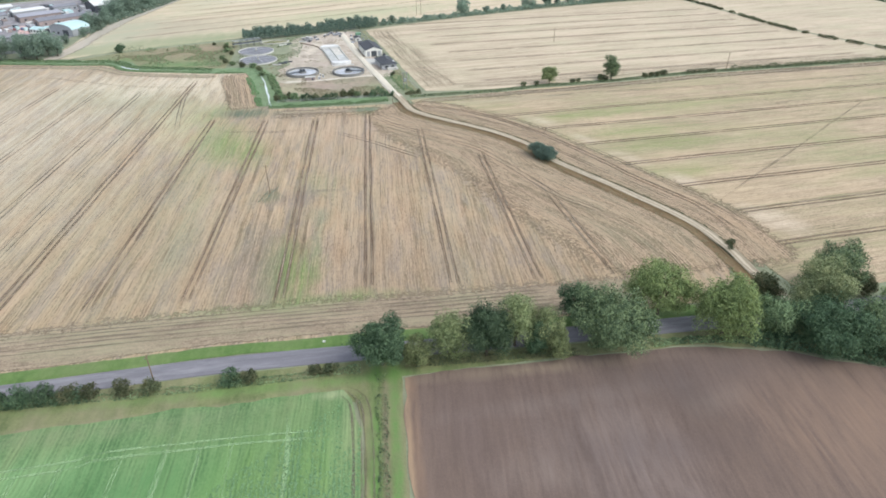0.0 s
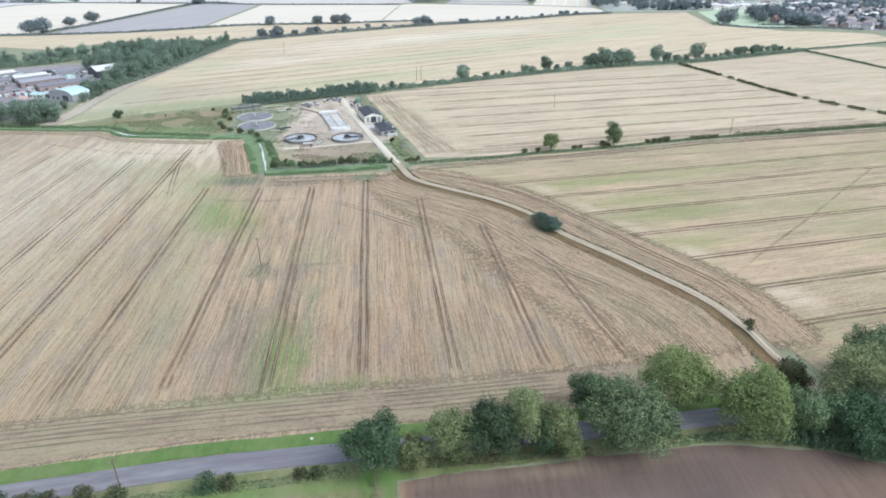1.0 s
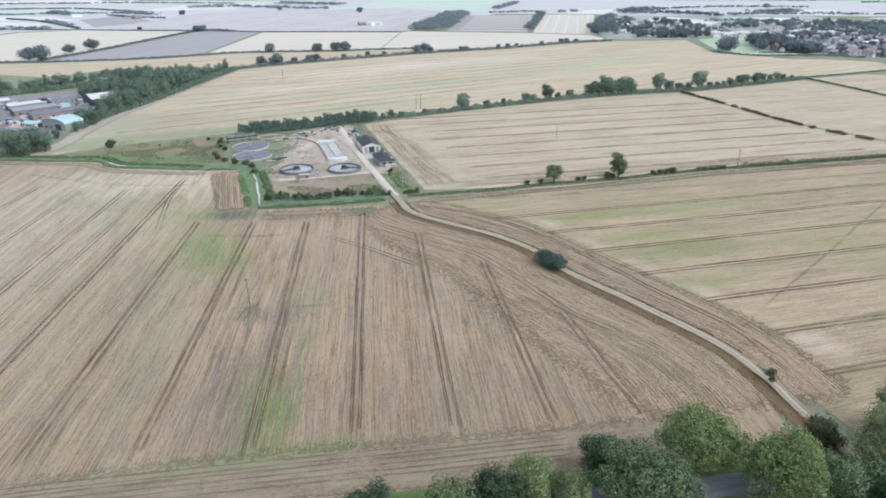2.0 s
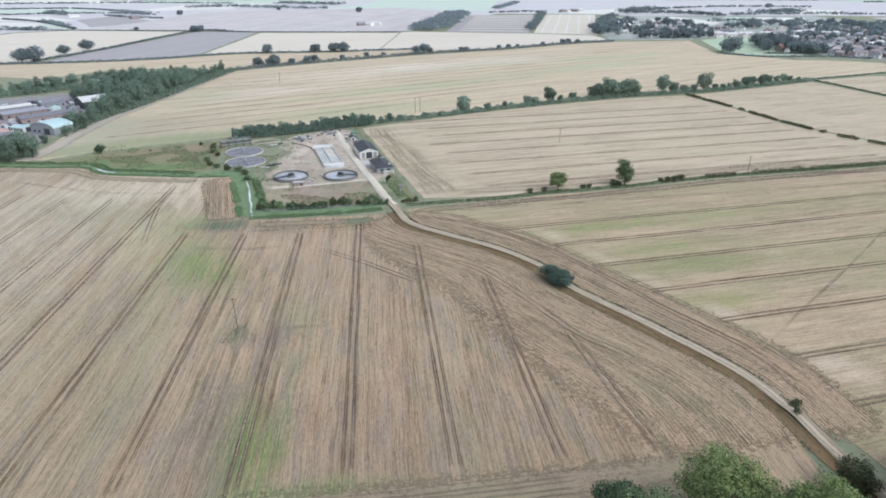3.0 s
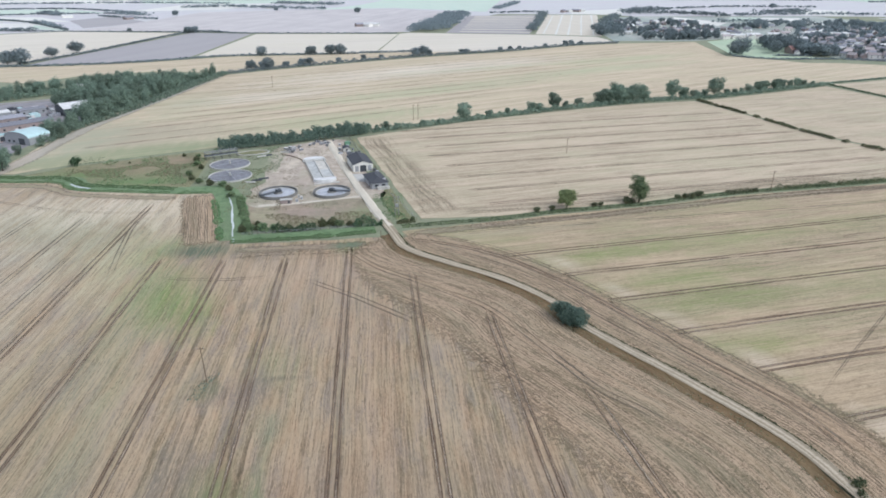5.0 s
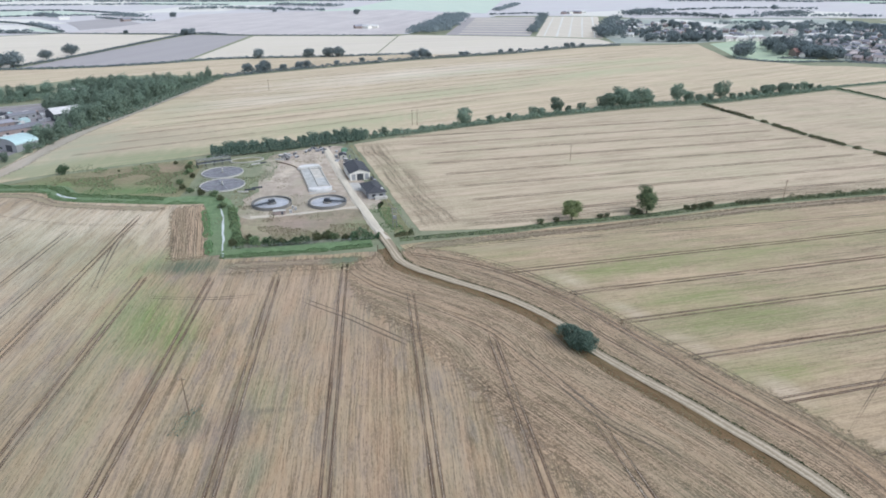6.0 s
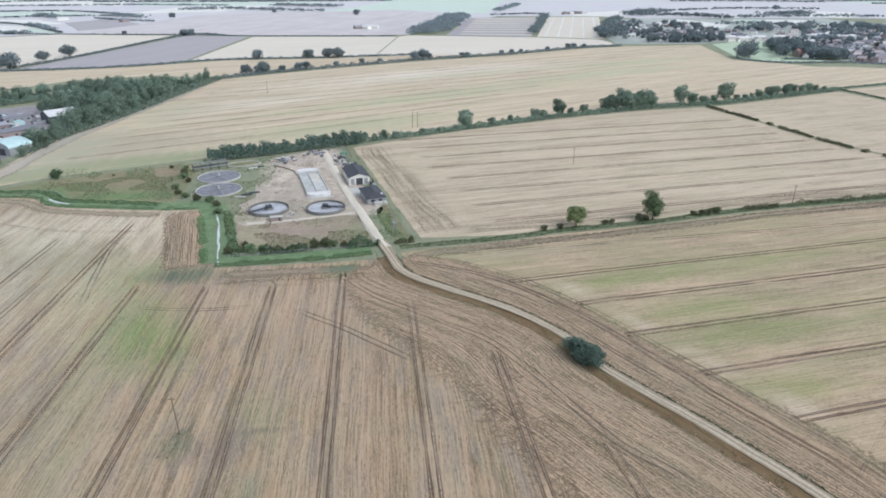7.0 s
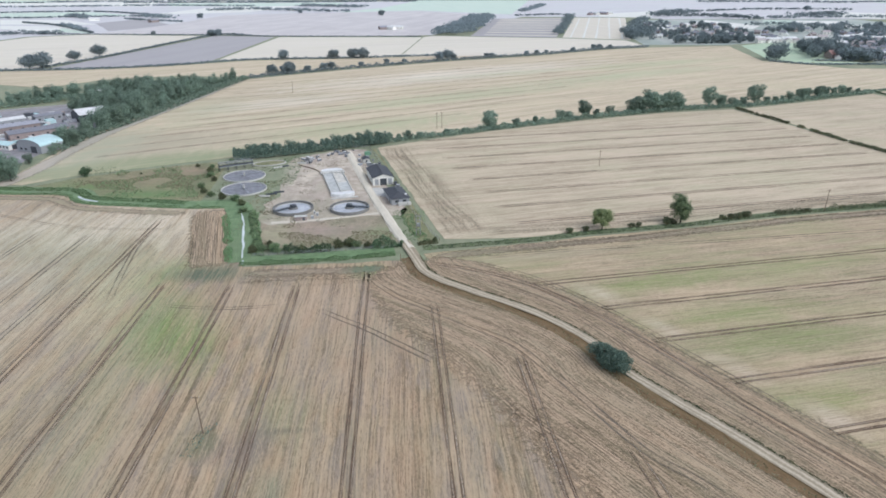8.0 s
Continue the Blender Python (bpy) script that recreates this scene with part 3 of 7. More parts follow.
M["cladding"] = plain_mat("grey_cladding", lin(150, 152, 156), 0.6, 0, 0.12, 0.4, 6.0, 0.01)
M["door"] = plain_mat("dark_door", lin(70, 74, 84), 0.6, 0, 0.15, 1.0, 6.0, 0.01)
M["pane"] = plain_mat("window_pane", lin(58, 64, 72), 0.08, 0, 0.1, 1.0, 6.0, 0.0, 0.6)
M["wood_pole"] = plain_mat("weathered_pole", lin(122, 98, 76), 0.9, 0, 0.25, 2.0, 14.0, 0.02)
M["grey_timber"] = plain_mat("silvered_timber", lin(142, 142, 136), 0.9, 0, 0.2, 2.0, 14.0, 0.02)
M["green_paint"] = plain_mat("green_container_paint", lin(96, 150, 112), 0.6, 0, 0.15, 0.5, 6.0, 0.01)
M["tank_deck"] = plain_mat("stained_tank_deck", lin(178, 178, 174), 0.8, 0, 0.35, 0.35, 4.0, 0.02)
M["steel"] = plain_mat("galvanised_steel", lin(168, 172, 176), 0.45, 0.7, 0.12, 1.0, 10.0, 0.003)
M["steel_dark"] = plain_mat("dark_painted_steel", lin(74, 80, 88), 0.5, 0.3, 0.2, 1.0, 10.0, 0.003)
M["scrap"] = plain_mat("mixed_scrap", lin(138, 140, 148), 0.7, 0.2, 0.5, 1.5, 6.0, 0.03, 0.3, 0.5)
M["yard"] = plain_mat("grey_yard", lin(142, 136, 140), 0.9, 0, 0.4, 0.12, 2.0, 0.01)
M["redyard"] = plain_mat("pink_brick_paving", lin(214, 164, 152), 0.9, 0, 0.2, 0.1, 2.0, 0.01)
M["ballast"] = plain_mat("railway_ballast", lin(146, 138, 132), 0.95, 0, 0.2, 0.3, 4.0, 0.05)
for _n, _c in (("white", (216, 218, 220)), ("grey", (120, 124, 130)), ("red", (150, 62, 56)), ("blue", (70, 92, 140)), ("black", (44, 46, 50))):
    M["car_" + _n] = plain_mat("car_paint_" + _n, lin(*_c), 0.3, 0.1, 0.04, 0.5, 4.0, 0.0, 0.5)
M["tyre"] = plain_mat("tyre_rubber", lin(40, 40, 42), 0.9, 0, 0.1, 2.0, 8.0, 0.01)

M["margin"] = field_mat("margin_grass", lin(74, 90, 52, 0.9), lin(132, 134, 88, 0.85), lin(138, 124, 92), (0.5, 0.2), (0.12, 0.05), 1.6, 0.8, relief=0.2, contrast=1.2,
    spots=(((-4.6, 85), (1.5, 60), 0, lin(92, 128, 66, 0.95), 0.9), ((-0.6, 85), (1.4, 60), 0, lin(96, 130, 70, 0.95), 0.9), ((-2.6, 85), (0.9, 60), 0, lin(128, 108, 86), 0.7), ((-62, 106), (50, 1.5), 5, lin(150, 130, 98), 0.6), ((-30, 113.5), (50, 1.8), 3, lin(104, 136, 72, 0.9), 0.7), ((-2, 116), (6, 3), 0, lin(84, 116, 58, 0.95), 0.8)))
M["browngrass"] = field_mat("trodden_brown_grass", lin(112, 98, 80, 0.8), lin(172, 150, 128, 0.8), lin(118, 124, 84), (0.4, 0.35), (0.08, 0.06), 1.4, 0.8, relief=0.2, contrast=1.3,
    spots=(((-48, 344), (9, 16), 0, lin(158, 152, 108), 0.8), ((-4, 344), (12, 9), 0, lin(124, 136, 84), 0.9), ((-24, 334), (26, 5), 0, lin(136, 138, 92), 0.8), ((-26, 348), (18, 6), 0, lin(164, 136, 122), 0.6)))
M["townland"] = field_mat("gardens_and_lawns", lin(116, 132, 118), lin(158, 166, 150), lin(180, 174, 164), (0.06, 0.05), (0.03, 0.02), 0.3, 0.8, relief=0.1, sheen=0.2)

M["pressed_crop"] = rut_mat("pressed_crop", lin(146, 178, 124, 0.9), lin(170, 198, 148, 0.9), 0.1)

# ---- building helpers ----
def part(name, data, material, parent=None, label=""):
    """Links a bmesh (or (points, faces)) as one mesh object under a thing."""
    me = bpy.data.meshes.new(name)
    if isinstance(data, tuple):
        me.from_pydata([tuple(map(float, p)) for p in data[0]], [], [tuple(map(int, f)) for f in data[1]])
    else:
        data.to_mesh(me)
        data.free()
    if material:
        me.materials.append(material)
    ob = new(name, me)
    if parent:
        ob.parent = parent
    if label:
        ob["label"] = label
    return ob


def thing(name, at, label, category, group="", turn=0.0):
    ob = new(name)
    ob.empty_display_size = 0.5
    ob.matrix_basis = pose(*at, 0, 0, turn)
    return tagged(ob, label, category, group)


def ragged(pts, step, rough, seed):
    """The outline with its long sides broken into short uneven ones."""
    out = []
    for (ax, ay), (bx, by) in zip(pts, [*pts[1:], pts[0]]):
        l = math.hypot(bx - ax, by - ay)
        n = max(1, min(160, int(l / step)))
        for i in range(n):
            x, y = ax + (bx - ax) * i / n, ay + (by - ay) * i / n
            q = noise.noise((x / (step * 2.5), y / (step * 2.5), seed)) + 0.6 * noise.noise((x / step, y / step, seed + 9))
            out.append((x - (by - ay) / l * q * rough, y + (bx - ax) / l * q * rough))
    return out


def field(name, pts, z, mat, label, turn=0.0, step=4.0, rough=0.8):
    """A slab of ground of the given plan, z thick, with its rows running along its own y axis (turned by turn degrees)."""
    m = pose(0, 0, 0, 0, 0, turn)
    if rough:
        pts = ragged(pts, step, rough, z)
    loc = [m.inverted() @ Vector((x, y, 0)) for x, y in pts]
    n = len(loc)
    vs = [(p.x, p.y, z) for p in loc] + [(p.x, p.y, -0.05) for p in loc]
    faces = [tuple(range(n))] + [(i, i + n, (i + 1) % n + n, (i + 1) % n) for i in range(n)]
    area = sum(loc[i].x * loc[(i + 1) % n].y - loc[(i + 1) % n].x * loc[i].y for i in range(n))
    if area < 0:
        faces = [f[::-1] for f in faces]
    ob = part(name, (vs, faces), mat)
    ob.matrix_basis = m
    return tagged(ob, label, "field", kind="structure")


def smooth_line(pts, step=2.0):
    """A Catmull-Rom line through plan points, sampled evenly."""
    p = [np.array(q, float) for q in pts]
    p = [2 * p[0] - p[1]] + p + [2 * p[-1] - p[-2]]
    out = []
    for a, b, c, d in zip(p, p[1:], p[2:], p[3:]):
        n = max(2, int(np.linalg.norm(c - b) / step))
        for t in np.arange(n) / n:
            out.append(0.5 * (2 * b + (c - a) * t + (2 * a - 5 * b + 4 * c - d) * t**2 + (3 * b - a - 3 * c + d) * t**3))
    out.append(p[-2])
    return np.array(out)


def sides(line):
    d = np.gradient(line, axis=0)
    d /= np.linalg.norm(d, axis=1)[:, None] + 1e-9
    return np.stack([d[:, 1], -d[:, 0]], 1)  # to the right of the way


def ribbon(name, line, profile, mat, rough=0.0, seed=1, parent=None):
    """A strip along a plan line. profile: (offset to the right, height) pairs. UV: x across, y along, in metres."""
    rng = np.random.default_rng(seed)
    nrm, n, k = sides(line), len(line), len(profile)
    run = np.concatenate([[0], np.cumsum(np.linalg.norm(np.diff(line, axis=0), axis=1))])
    vs = np.zeros((n, k, 3))
    for j, (o, h) in enumerate(profile):
        wob = np.convolve(rng.normal(0, 1, n + 8), np.ones(9) / 9, "valid")[:n] * rough * 3
        vs[:, j, :2] = line + nrm * (o + wob)[:, None]
        vs[:, j, 2] = h
    idx = np.arange(n * k).reshape(n, k)
    faces = np.stack([idx[:-1, :-1], idx[:-1, 1:], idx[1:, 1:], idx[1:, :-1]], -1).reshape(-1, 4)
    ob = part(name, (vs.reshape(-1, 3), faces), mat, parent)
    uv = ob.data.uv_layers.new(name="UVMap")
    edge = ob.data.attributes.new("edge", "FLOAT", "POINT")
    across = np.ones(k)
    across[0] = across[-1] = 0.0
    fade = np.tile(across, (n, 1))
    fade *= np.minimum(1, np.minimum(np.arange(n), np.arange(n)[::-1]) / 4.0)[:, None]
    edge.data.foreach_set("value", fade.astype(np.float32).ravel())
    off = np.array([o for o, h in profile])
    li = np.zeros(len(ob.data.loops), int)
    ob.data.loops.foreach_get("vertex_index", li)
    uv.data.foreach_set("uv", np.stack([off[li % k], run[li // k]], 1).astype(np.float32).ravel())
    return ob


def sprays(centres, normals, size, rng, flat=0.75):
    """Leaf sprays: a bent four-cornered blade at every centre."""
    n = len(centres)
    nr = normals / (np.linalg.norm(normals, axis=1)[:, None] + 1e-9) + rng.normal(0, flat, (n, 3))
    nr /= np.linalg.norm(nr, axis=1)[:, None] + 1e-9
    a = np.cross(nr, rng.normal(0, 1, (n, 3)))
    a /= np.linalg.norm(a, axis=1)[:, None] + 1e-9
    b = np.cross(nr, a)
    s = size * rng.uniform(0.55, 1.45, (n, 1))
    v = np.stack([centres - a * s * 0.5, centres - b * s * 0.36 - nr * s * 0.12, centres + a * s * 0.55, centres + b * s * 0.36 - nr * s * 0.12], 1).reshape(-1, 3)
    f = np.arange(4 * n).reshape(n, 4)
    return v, f


def crown_points(rng, n, rx, ry, rz, lobes=16, deep=0.72, solid=0.3):
    """Points on the outside of an uneven crown, with the way outward: boughs that stand out, and a ragged shell between them.
    The crown's middle is the origin."""
    u = rng.normal(0, 1, (lobes, 3))
    u /= np.linalg.norm(u, axis=1)[:, None]
    axes = np.array([rx, ry, rz])
    ph = rng.uniform(0, 50)
    lc = u * axes * rng.uniform(0.45, 1.0, (lobes, 1)) * np.array([0.86 + 0.5 * noise.noise((ph + 1.4 * q[0], 1.4 * q[1], 1.4 * q[2])) for q in u])[:, None]
    lr = axes.mean() * rng.uniform(0.20, 0.50, lobes) * (16 / max(lobes, 16)) ** 0.40
    shell = int(n * solid)
    pick = rng.choice(lobes, int((n - shell) * 1.9), p=lr**2 / (lr**2).sum())
    w = rng.normal(0, 1, (len(pick), 3))
    w /= np.linalg.norm(w, axis=1)[:, None]
    pts = lc[pick] + w * (1, 1, 0.8) * (lr[pick] * rng.uniform(0.5, 1.35, len(pick)))[:, None]
    inside = np.zeros(len(pts), bool)
    for c, r in zip(lc, lr):
        inside |= np.linalg.norm(pts - c, axis=1) < r * deep * 0.8
    pts, w = pts[~inside][:n - shell], w[~inside][:n - shell]
    d = rng.normal(0, 1, (int(shell * 1.25), 3))
    d /= np.linalg.norm(d, axis=1)[:, None]
    bump = np.array([0.46 * noise.noise((ph + 1.4 * q[0], 1.4 * q[1], 1.4 * q[2])) + 0.24 * noise.noise((4.6 * q[0], ph + 4.6 * q[1], 4.6 * q[2])) for q in d])
    thin = np.array([noise.noise((6.5 * q[0], 6.5 * q[1], ph + 6.5 * q[2])) for q in d]) > -0.08
    d, bump = d[thin][:shell], bump[thin][:shell]
    sp = d * axes * (0.80 + bump)[:, None] * rng.uniform(0.78, 1.06, (len(d), 1))
    out = np.concatenate([w + 0.4 * pts / (np.linalg.norm(pts, axis=1)[:, None] + 1e-9), d])
    return np.concatenate([pts, sp]), out, lc


def limbs(rng, trunk_h, crown_mid, crowns, radius):
    """A tapered trunk with limbs that reach into the boughs."""
    bm = bmesh.new()

    def tube(p, q, r0, r1, ring=7):
        p, q = Vector(p), Vector(q)
        d = (q - p).normalized()
        s = d.orthogonal().normalized()
        t = d.cross(s)
        mid = (p + q) / 2 + s * (q - p).length * 0.06 * rng.uniform(-1, 1)
        loops = []
        for c, r in ((p, r0), (mid, (r0 + r1) / 2), (q, r1)):
            loops.append([bm.verts.new(c + (s * math.cos(a) + t * math.sin(a)) * r) for a in np.linspace(0, 2 * math.pi, ring, endpoint=False)])
        for la, lb in zip(loops, loops[1:]):
            for i in range(ring):
                bm.faces.new((la[i], la[(i + 1) % ring], lb[(i + 1) % ring], lb[i]))

    fork = (rng.uniform(-0.3, 0.3), rng.uniform(-0.3, 0.3), trunk_h)
    tube((0, 0, -0.3), (0, 0, 0.6), radius * 1.5, radius * 1.05)
    tube((0, 0, 0.55), fork, radius * 1.05, radius * 0.75)
    for c in crowns:
        tube(fork, (c[0], c[1], c[2] + crown_mid), radius * 0.5, radius * 0.12, 5)
    return bm


def make_tree(seed, height, width, leaves, leaf, mat, label, bare=0.18, group="", name="tree", category="tree", droop=0.0, flat=0.85):
    """A broadleaf tree at the origin: trunk with limbs, and a crown of leaf sprays."""
    rng = np.random.default_rng(seed)
    rz = height * (1 - bare) / 2
    mid = height * bare + rz
    ob = thing(name, (0, 0, 0), label, category, group)
    if leaves > 3000:
        leaves, leaf = int(leaves * 1.9), leaf * 0.74
    lobes = 14 + min(leaves, 20000) // (260 if leaves < 3000 else 640)
    pts, out, lc = crown_points(rng, leaves, width / 2, width / 2 * rng.uniform(0.85, 1.1), rz, lobes)
    part("trunk", limbs(rng, height * bare + rz * 0.25, mid, lc[:7], 0.02 * height + 0.06), M["bark"], ob)
    if droop:
        pts[:, 2] -= droop * (pts[:, 0] ** 2 + pts[:, 1] ** 2) / (width / 2) ** 2 * height
        pts[:, 2] = pts[:, 2].clip(0.3 - mid)
    v, f = sprays(pts + (0, 0, mid), out, leaf, rng, flat if leaves < 3000 else 0.6)
    part("crown", (v, f), mat, ob)
    return ob


def hedge_mesh(line, width, height, per_metre, leaf, rng, gaps=0.0, lumpy=0.35):
    """Sprays over the uneven top and flanks of a hedge along a plan line."""
    seg = np.linalg.norm(np.diff(line, axis=0), axis=1)
    total = seg.sum()
    n = int(total * per_metre)
    s = np.sort(rng.uniform(0, total, n))
    run = np.concatenate([[0], np.cumsum(seg)])
    x, y = np.interp(s, run, line[:, 0]), np.interp(s, run, line[:, 1])
    nx, ny = np.interp(s, run, sides(line)[:, 0]), np.interp(s, run, sides(line)[:, 1])
    ph = rng.uniform(0, 100)
    lump = np.array([noise.noise((ph + q * 0.16, 0, 0)) + 0.6 * noise.noise((ph, q * 0.55, 0)) for q in s])
    keep = lump + rng.normal(0, 0.2, n) > -0.9 + gaps * 1.2
    h = height * (1 + lumpy * lump * 1.6)
    w = width * (1 + lumpy * 0.8 * lump)
    a = rng.uniform(-0.25, math.pi + 0.25, n)
    r = rng.uniform(0.72, 1.05, n)
    off, z = np.cos(a) * w / 2 * r, np.maximum(0.05, (0.32 + 0.68 * np.sin(a).clip(-0.4, 1)) * h * r)
    pts = np.stack([x + nx * off, y + ny * off, z], 1)[keep]
    out = np.stack([nx * np.cos(a), ny * np.cos(a), np.sin(a) + 0.15], 1)[keep]
    return sprays(pts, out, leaf, rng)


def hedge(name, pts, width, height, label, per_metre=60, leaf=0.5, mat=None, seed=3, gaps=0.0, category="hedge", group="", lumpy=0.35):
    rng = np.random.default_rng(seed)
    line = smooth_line(pts, 3.0)
    o = line[0]
    v, f = hedge_mesh(line - o, width, height, per_metre, leaf, rng, gaps, lumpy)
    ob = part(name, (v, f), mat or M["leaf_hedge"])
    ob.location = (o[0], o[1], 0)
    return tagged(ob, label, category, group)


def box(bm, x0, x1, y0, y1, z0, z1, bevel=0.0):
    r = bmesh.ops.create_cube(bm, size=1.0, matrix=Matrix.LocRotScale(((x0 + x1) / 2, (y0 + y1) / 2, (z0 + z1) / 2), None, (x1 - x0, y1 - y0, z1 - z0)))
    if bevel:
        bmesh.ops.bevel(bm, geom=list({e for v in r["verts"] for e in v.link_edges}), offset=bevel, segments=2, affect="EDGES")
    return bm

# ---- ground and fields ----
g = [(-9000, -3000), (9000, -3000), (9000, 12000), (-9000, 12000)]
ground = part("ground", ([(x, y, 0) for x, y in g], [(0, 1, 2, 3)]), M["grass"])
tagged(ground, "flat farmland with rough grass margins", "ground", kind="structure")

LANE = [(-26.5, 478), (-25, 473), (-10.2, 401), (-0.8, 361), (6.2, 334), (10, 318), (15.5, 301), (31, 285.5), (48, 270), (60.5, 252), (66.5, 235), (84, 206), (97.5, 181), (101.5, 164), (102.5, 148), (105, 129)]
ROAD = [(-420, 88), (-290, 99), (-180, 109), (-87, 117.5), (-36, 122.8), (28, 125.2), (80, 127.6), (140, 132), (240, 141), (420, 160)]

field("field_stubble", [(-330, 104), (-91, 125), (-57, 127.5), (-35, 129.5), (-11, 131), (40, 132.5), (96, 137), (98, 163), (94, 180), (80, 204), (62, 233), (56.5, 250), (45, 267),
      (28, 282), (12.5, 298), (5, 315), (-53, 313), (-57, 330), (-68.5, 372), (-74, 382), (-93, 382), (-143, 393), (-157, 407), (-182, 411), (-260, 420), (-340, 430)],
      0.10, M["main"], "harvested stubble field with straight wheel tracks", 0.0)
field("field_stubble_east", [(14, 321), (59, 328.5), (84, 334), (126, 340), (152, 346), (182, 352), (249, 360), (420, 384), (420, 172), (112, 138), (106, 165), (102, 183), (88.5, 208),
      (71, 238), (65, 255), (52, 274), (35, 290), (19.5, 305)], 0.10, M["right"], "harvested stubble field with faint green regrowth", -80.7)
field("field_stubble_north_east", [(23, 335), (59, 335), (84, 341), (126, 347), (152, 353), (182, 359), (249, 368), (331, 379), (303, 437), (295, 455), (288, 484), (277.5, 541), (266, 588),
      (207, 580), (142, 559), (66, 528), (26, 508), (-9, 488)], 0.10, M["pale"], "harvested pale stubble field", -77.0)
field("field_stubble_far_east", [(336, 380), (307, 437), (298.5, 456), (292, 486), (281, 543), (271, 590), (294, 597), (352, 619), (420, 647), (428, 604), (445, 480), (520, 405)], 0.10, M["pale"],
      "harvested pale stubble field beyond a low hedge", -77.0)
field("field_stubble_outer_east", [(437, 604), (432, 655), (500, 676), (640, 640), (540, 440), (452, 484)], 0.10, M["pale"], "harvested pale stubble field beside a hedge", -77.0)
field("field_stubble_north", [(-203, 424), (-190, 425), (-179, 433), (-165, 441), (-124, 459.5), (-103, 468), (-52, 492), (-11, 505), (26, 525), (66, 545), (142, 576), (207, 597), (268, 608), (294, 613), (352, 636), (420, 663),
      (490, 686), (580, 715), (585, 770), (538, 798), (500, 804), (479, 835), (440, 875), (478, 1045), (360, 1036), (287, 1014), (178, 952), (57, 905), (-96, 820), (-155, 778), (-168, 736),
      (-183, 652), (-197, 573), (-204, 505), (-203, 470)], 0.12, M["north"], "large harvested stubble field with long parallel swaths", -64.0)
field("field_strip", [(-420, 780), (-334, 745), (-300, 790), (-233, 815), (-160, 800), (-96, 838), (57, 920), (150, 960), (53, 964), (-69, 946), (-180, 940), (-266, 893), (-350, 870), (-470, 862)], 0.12, M["north"],
      "strip of harvested stubble beyond a wood", -66.0)
field("field_dark_soil", [(-398, 884), (-374, 988), (-314, 1298), (-207, 1262), (-228, 945), (-266, 904)], 0.12, M["soil_dark"], "dark freshly worked field", -20.0)
field("field_bleached_west", [(-900, 880), (-470, 872), (-412, 890), (-384, 990), (-324, 1296), (-420, 1312), (-545, 1348), (-625, 1300), (-660, 1160), (-800, 1000)], 0.12, M["white"], "bleached straw-coloured stubble field", -77.0)
field("field_bleached", [(-222, 946), (-198, 1258), (41.5, 1230), (2.5, 960), (-69, 954), (-180, 948)], 0.12, M["white"], "bleached straw-coloured stubble field", -77.0)
field("field_bleached_mid", [(5, 962), (44, 1230), (62, 1255), (134, 1228), (266, 1190), (359, 1140), (362, 1050), (287, 1026), (178, 966), (60, 962)], 0.12, M["white"], "bleached straw-coloured stubble field", -77.0)
field("field_worked", [(-544, 1356), (-315, 1322), (-173, 1272), (-60, 1260), (48, 1266), (106, 1419), (221, 1711), (246, 1795), (56, 2025), (-99, 1991), (-278, 1962), (-443, 1908), (-471, 1662), (-503, 1475)], 0.15, M["soil_far"], "wide brown worked field", -20.0)
field("field_striped", [(124, 1242), (262, 1202), (402, 1690), (222, 1680)], 0.15, M["soil_dark"], "brown field with pale drilled strips", 14.0)
field("field_striped_pale", [(272, 1200), (370, 1150), (530, 1675), (412, 1690)], 0.15, M["white"], "pale field with drilled rows", 16.0)
field("field_pasture", [(500, 1050), (452, 880), (482, 850), (540, 905), (610, 940), (640, 1060), (560, 1085)], 0.12, M["pasture"], "green paddock beside the village", 10.0)
field("field_crop", [(-330, 82), (-81, 104.4), (-65, 106.6), (-48, 108.4), (-25, 110), (-12, 111.2), (-9.5, 108), (-8, 99), (-7, 82), (-6, -60), (-330, -60)], 0.13, M["crop"], "young green crop in rows", 0.0, 3.0, 1.2)
field("field_ploughed", [(2, 114), (20, 116), (40, 117), (58, 118), (75, 118.5), (94, 114), (112, 107), (160, 98), (300, 110), (300, -60), (1.5, -60)], 0.11, M["plough"], "bare brown ploughed field", -3.0, 3.0, 1.3)

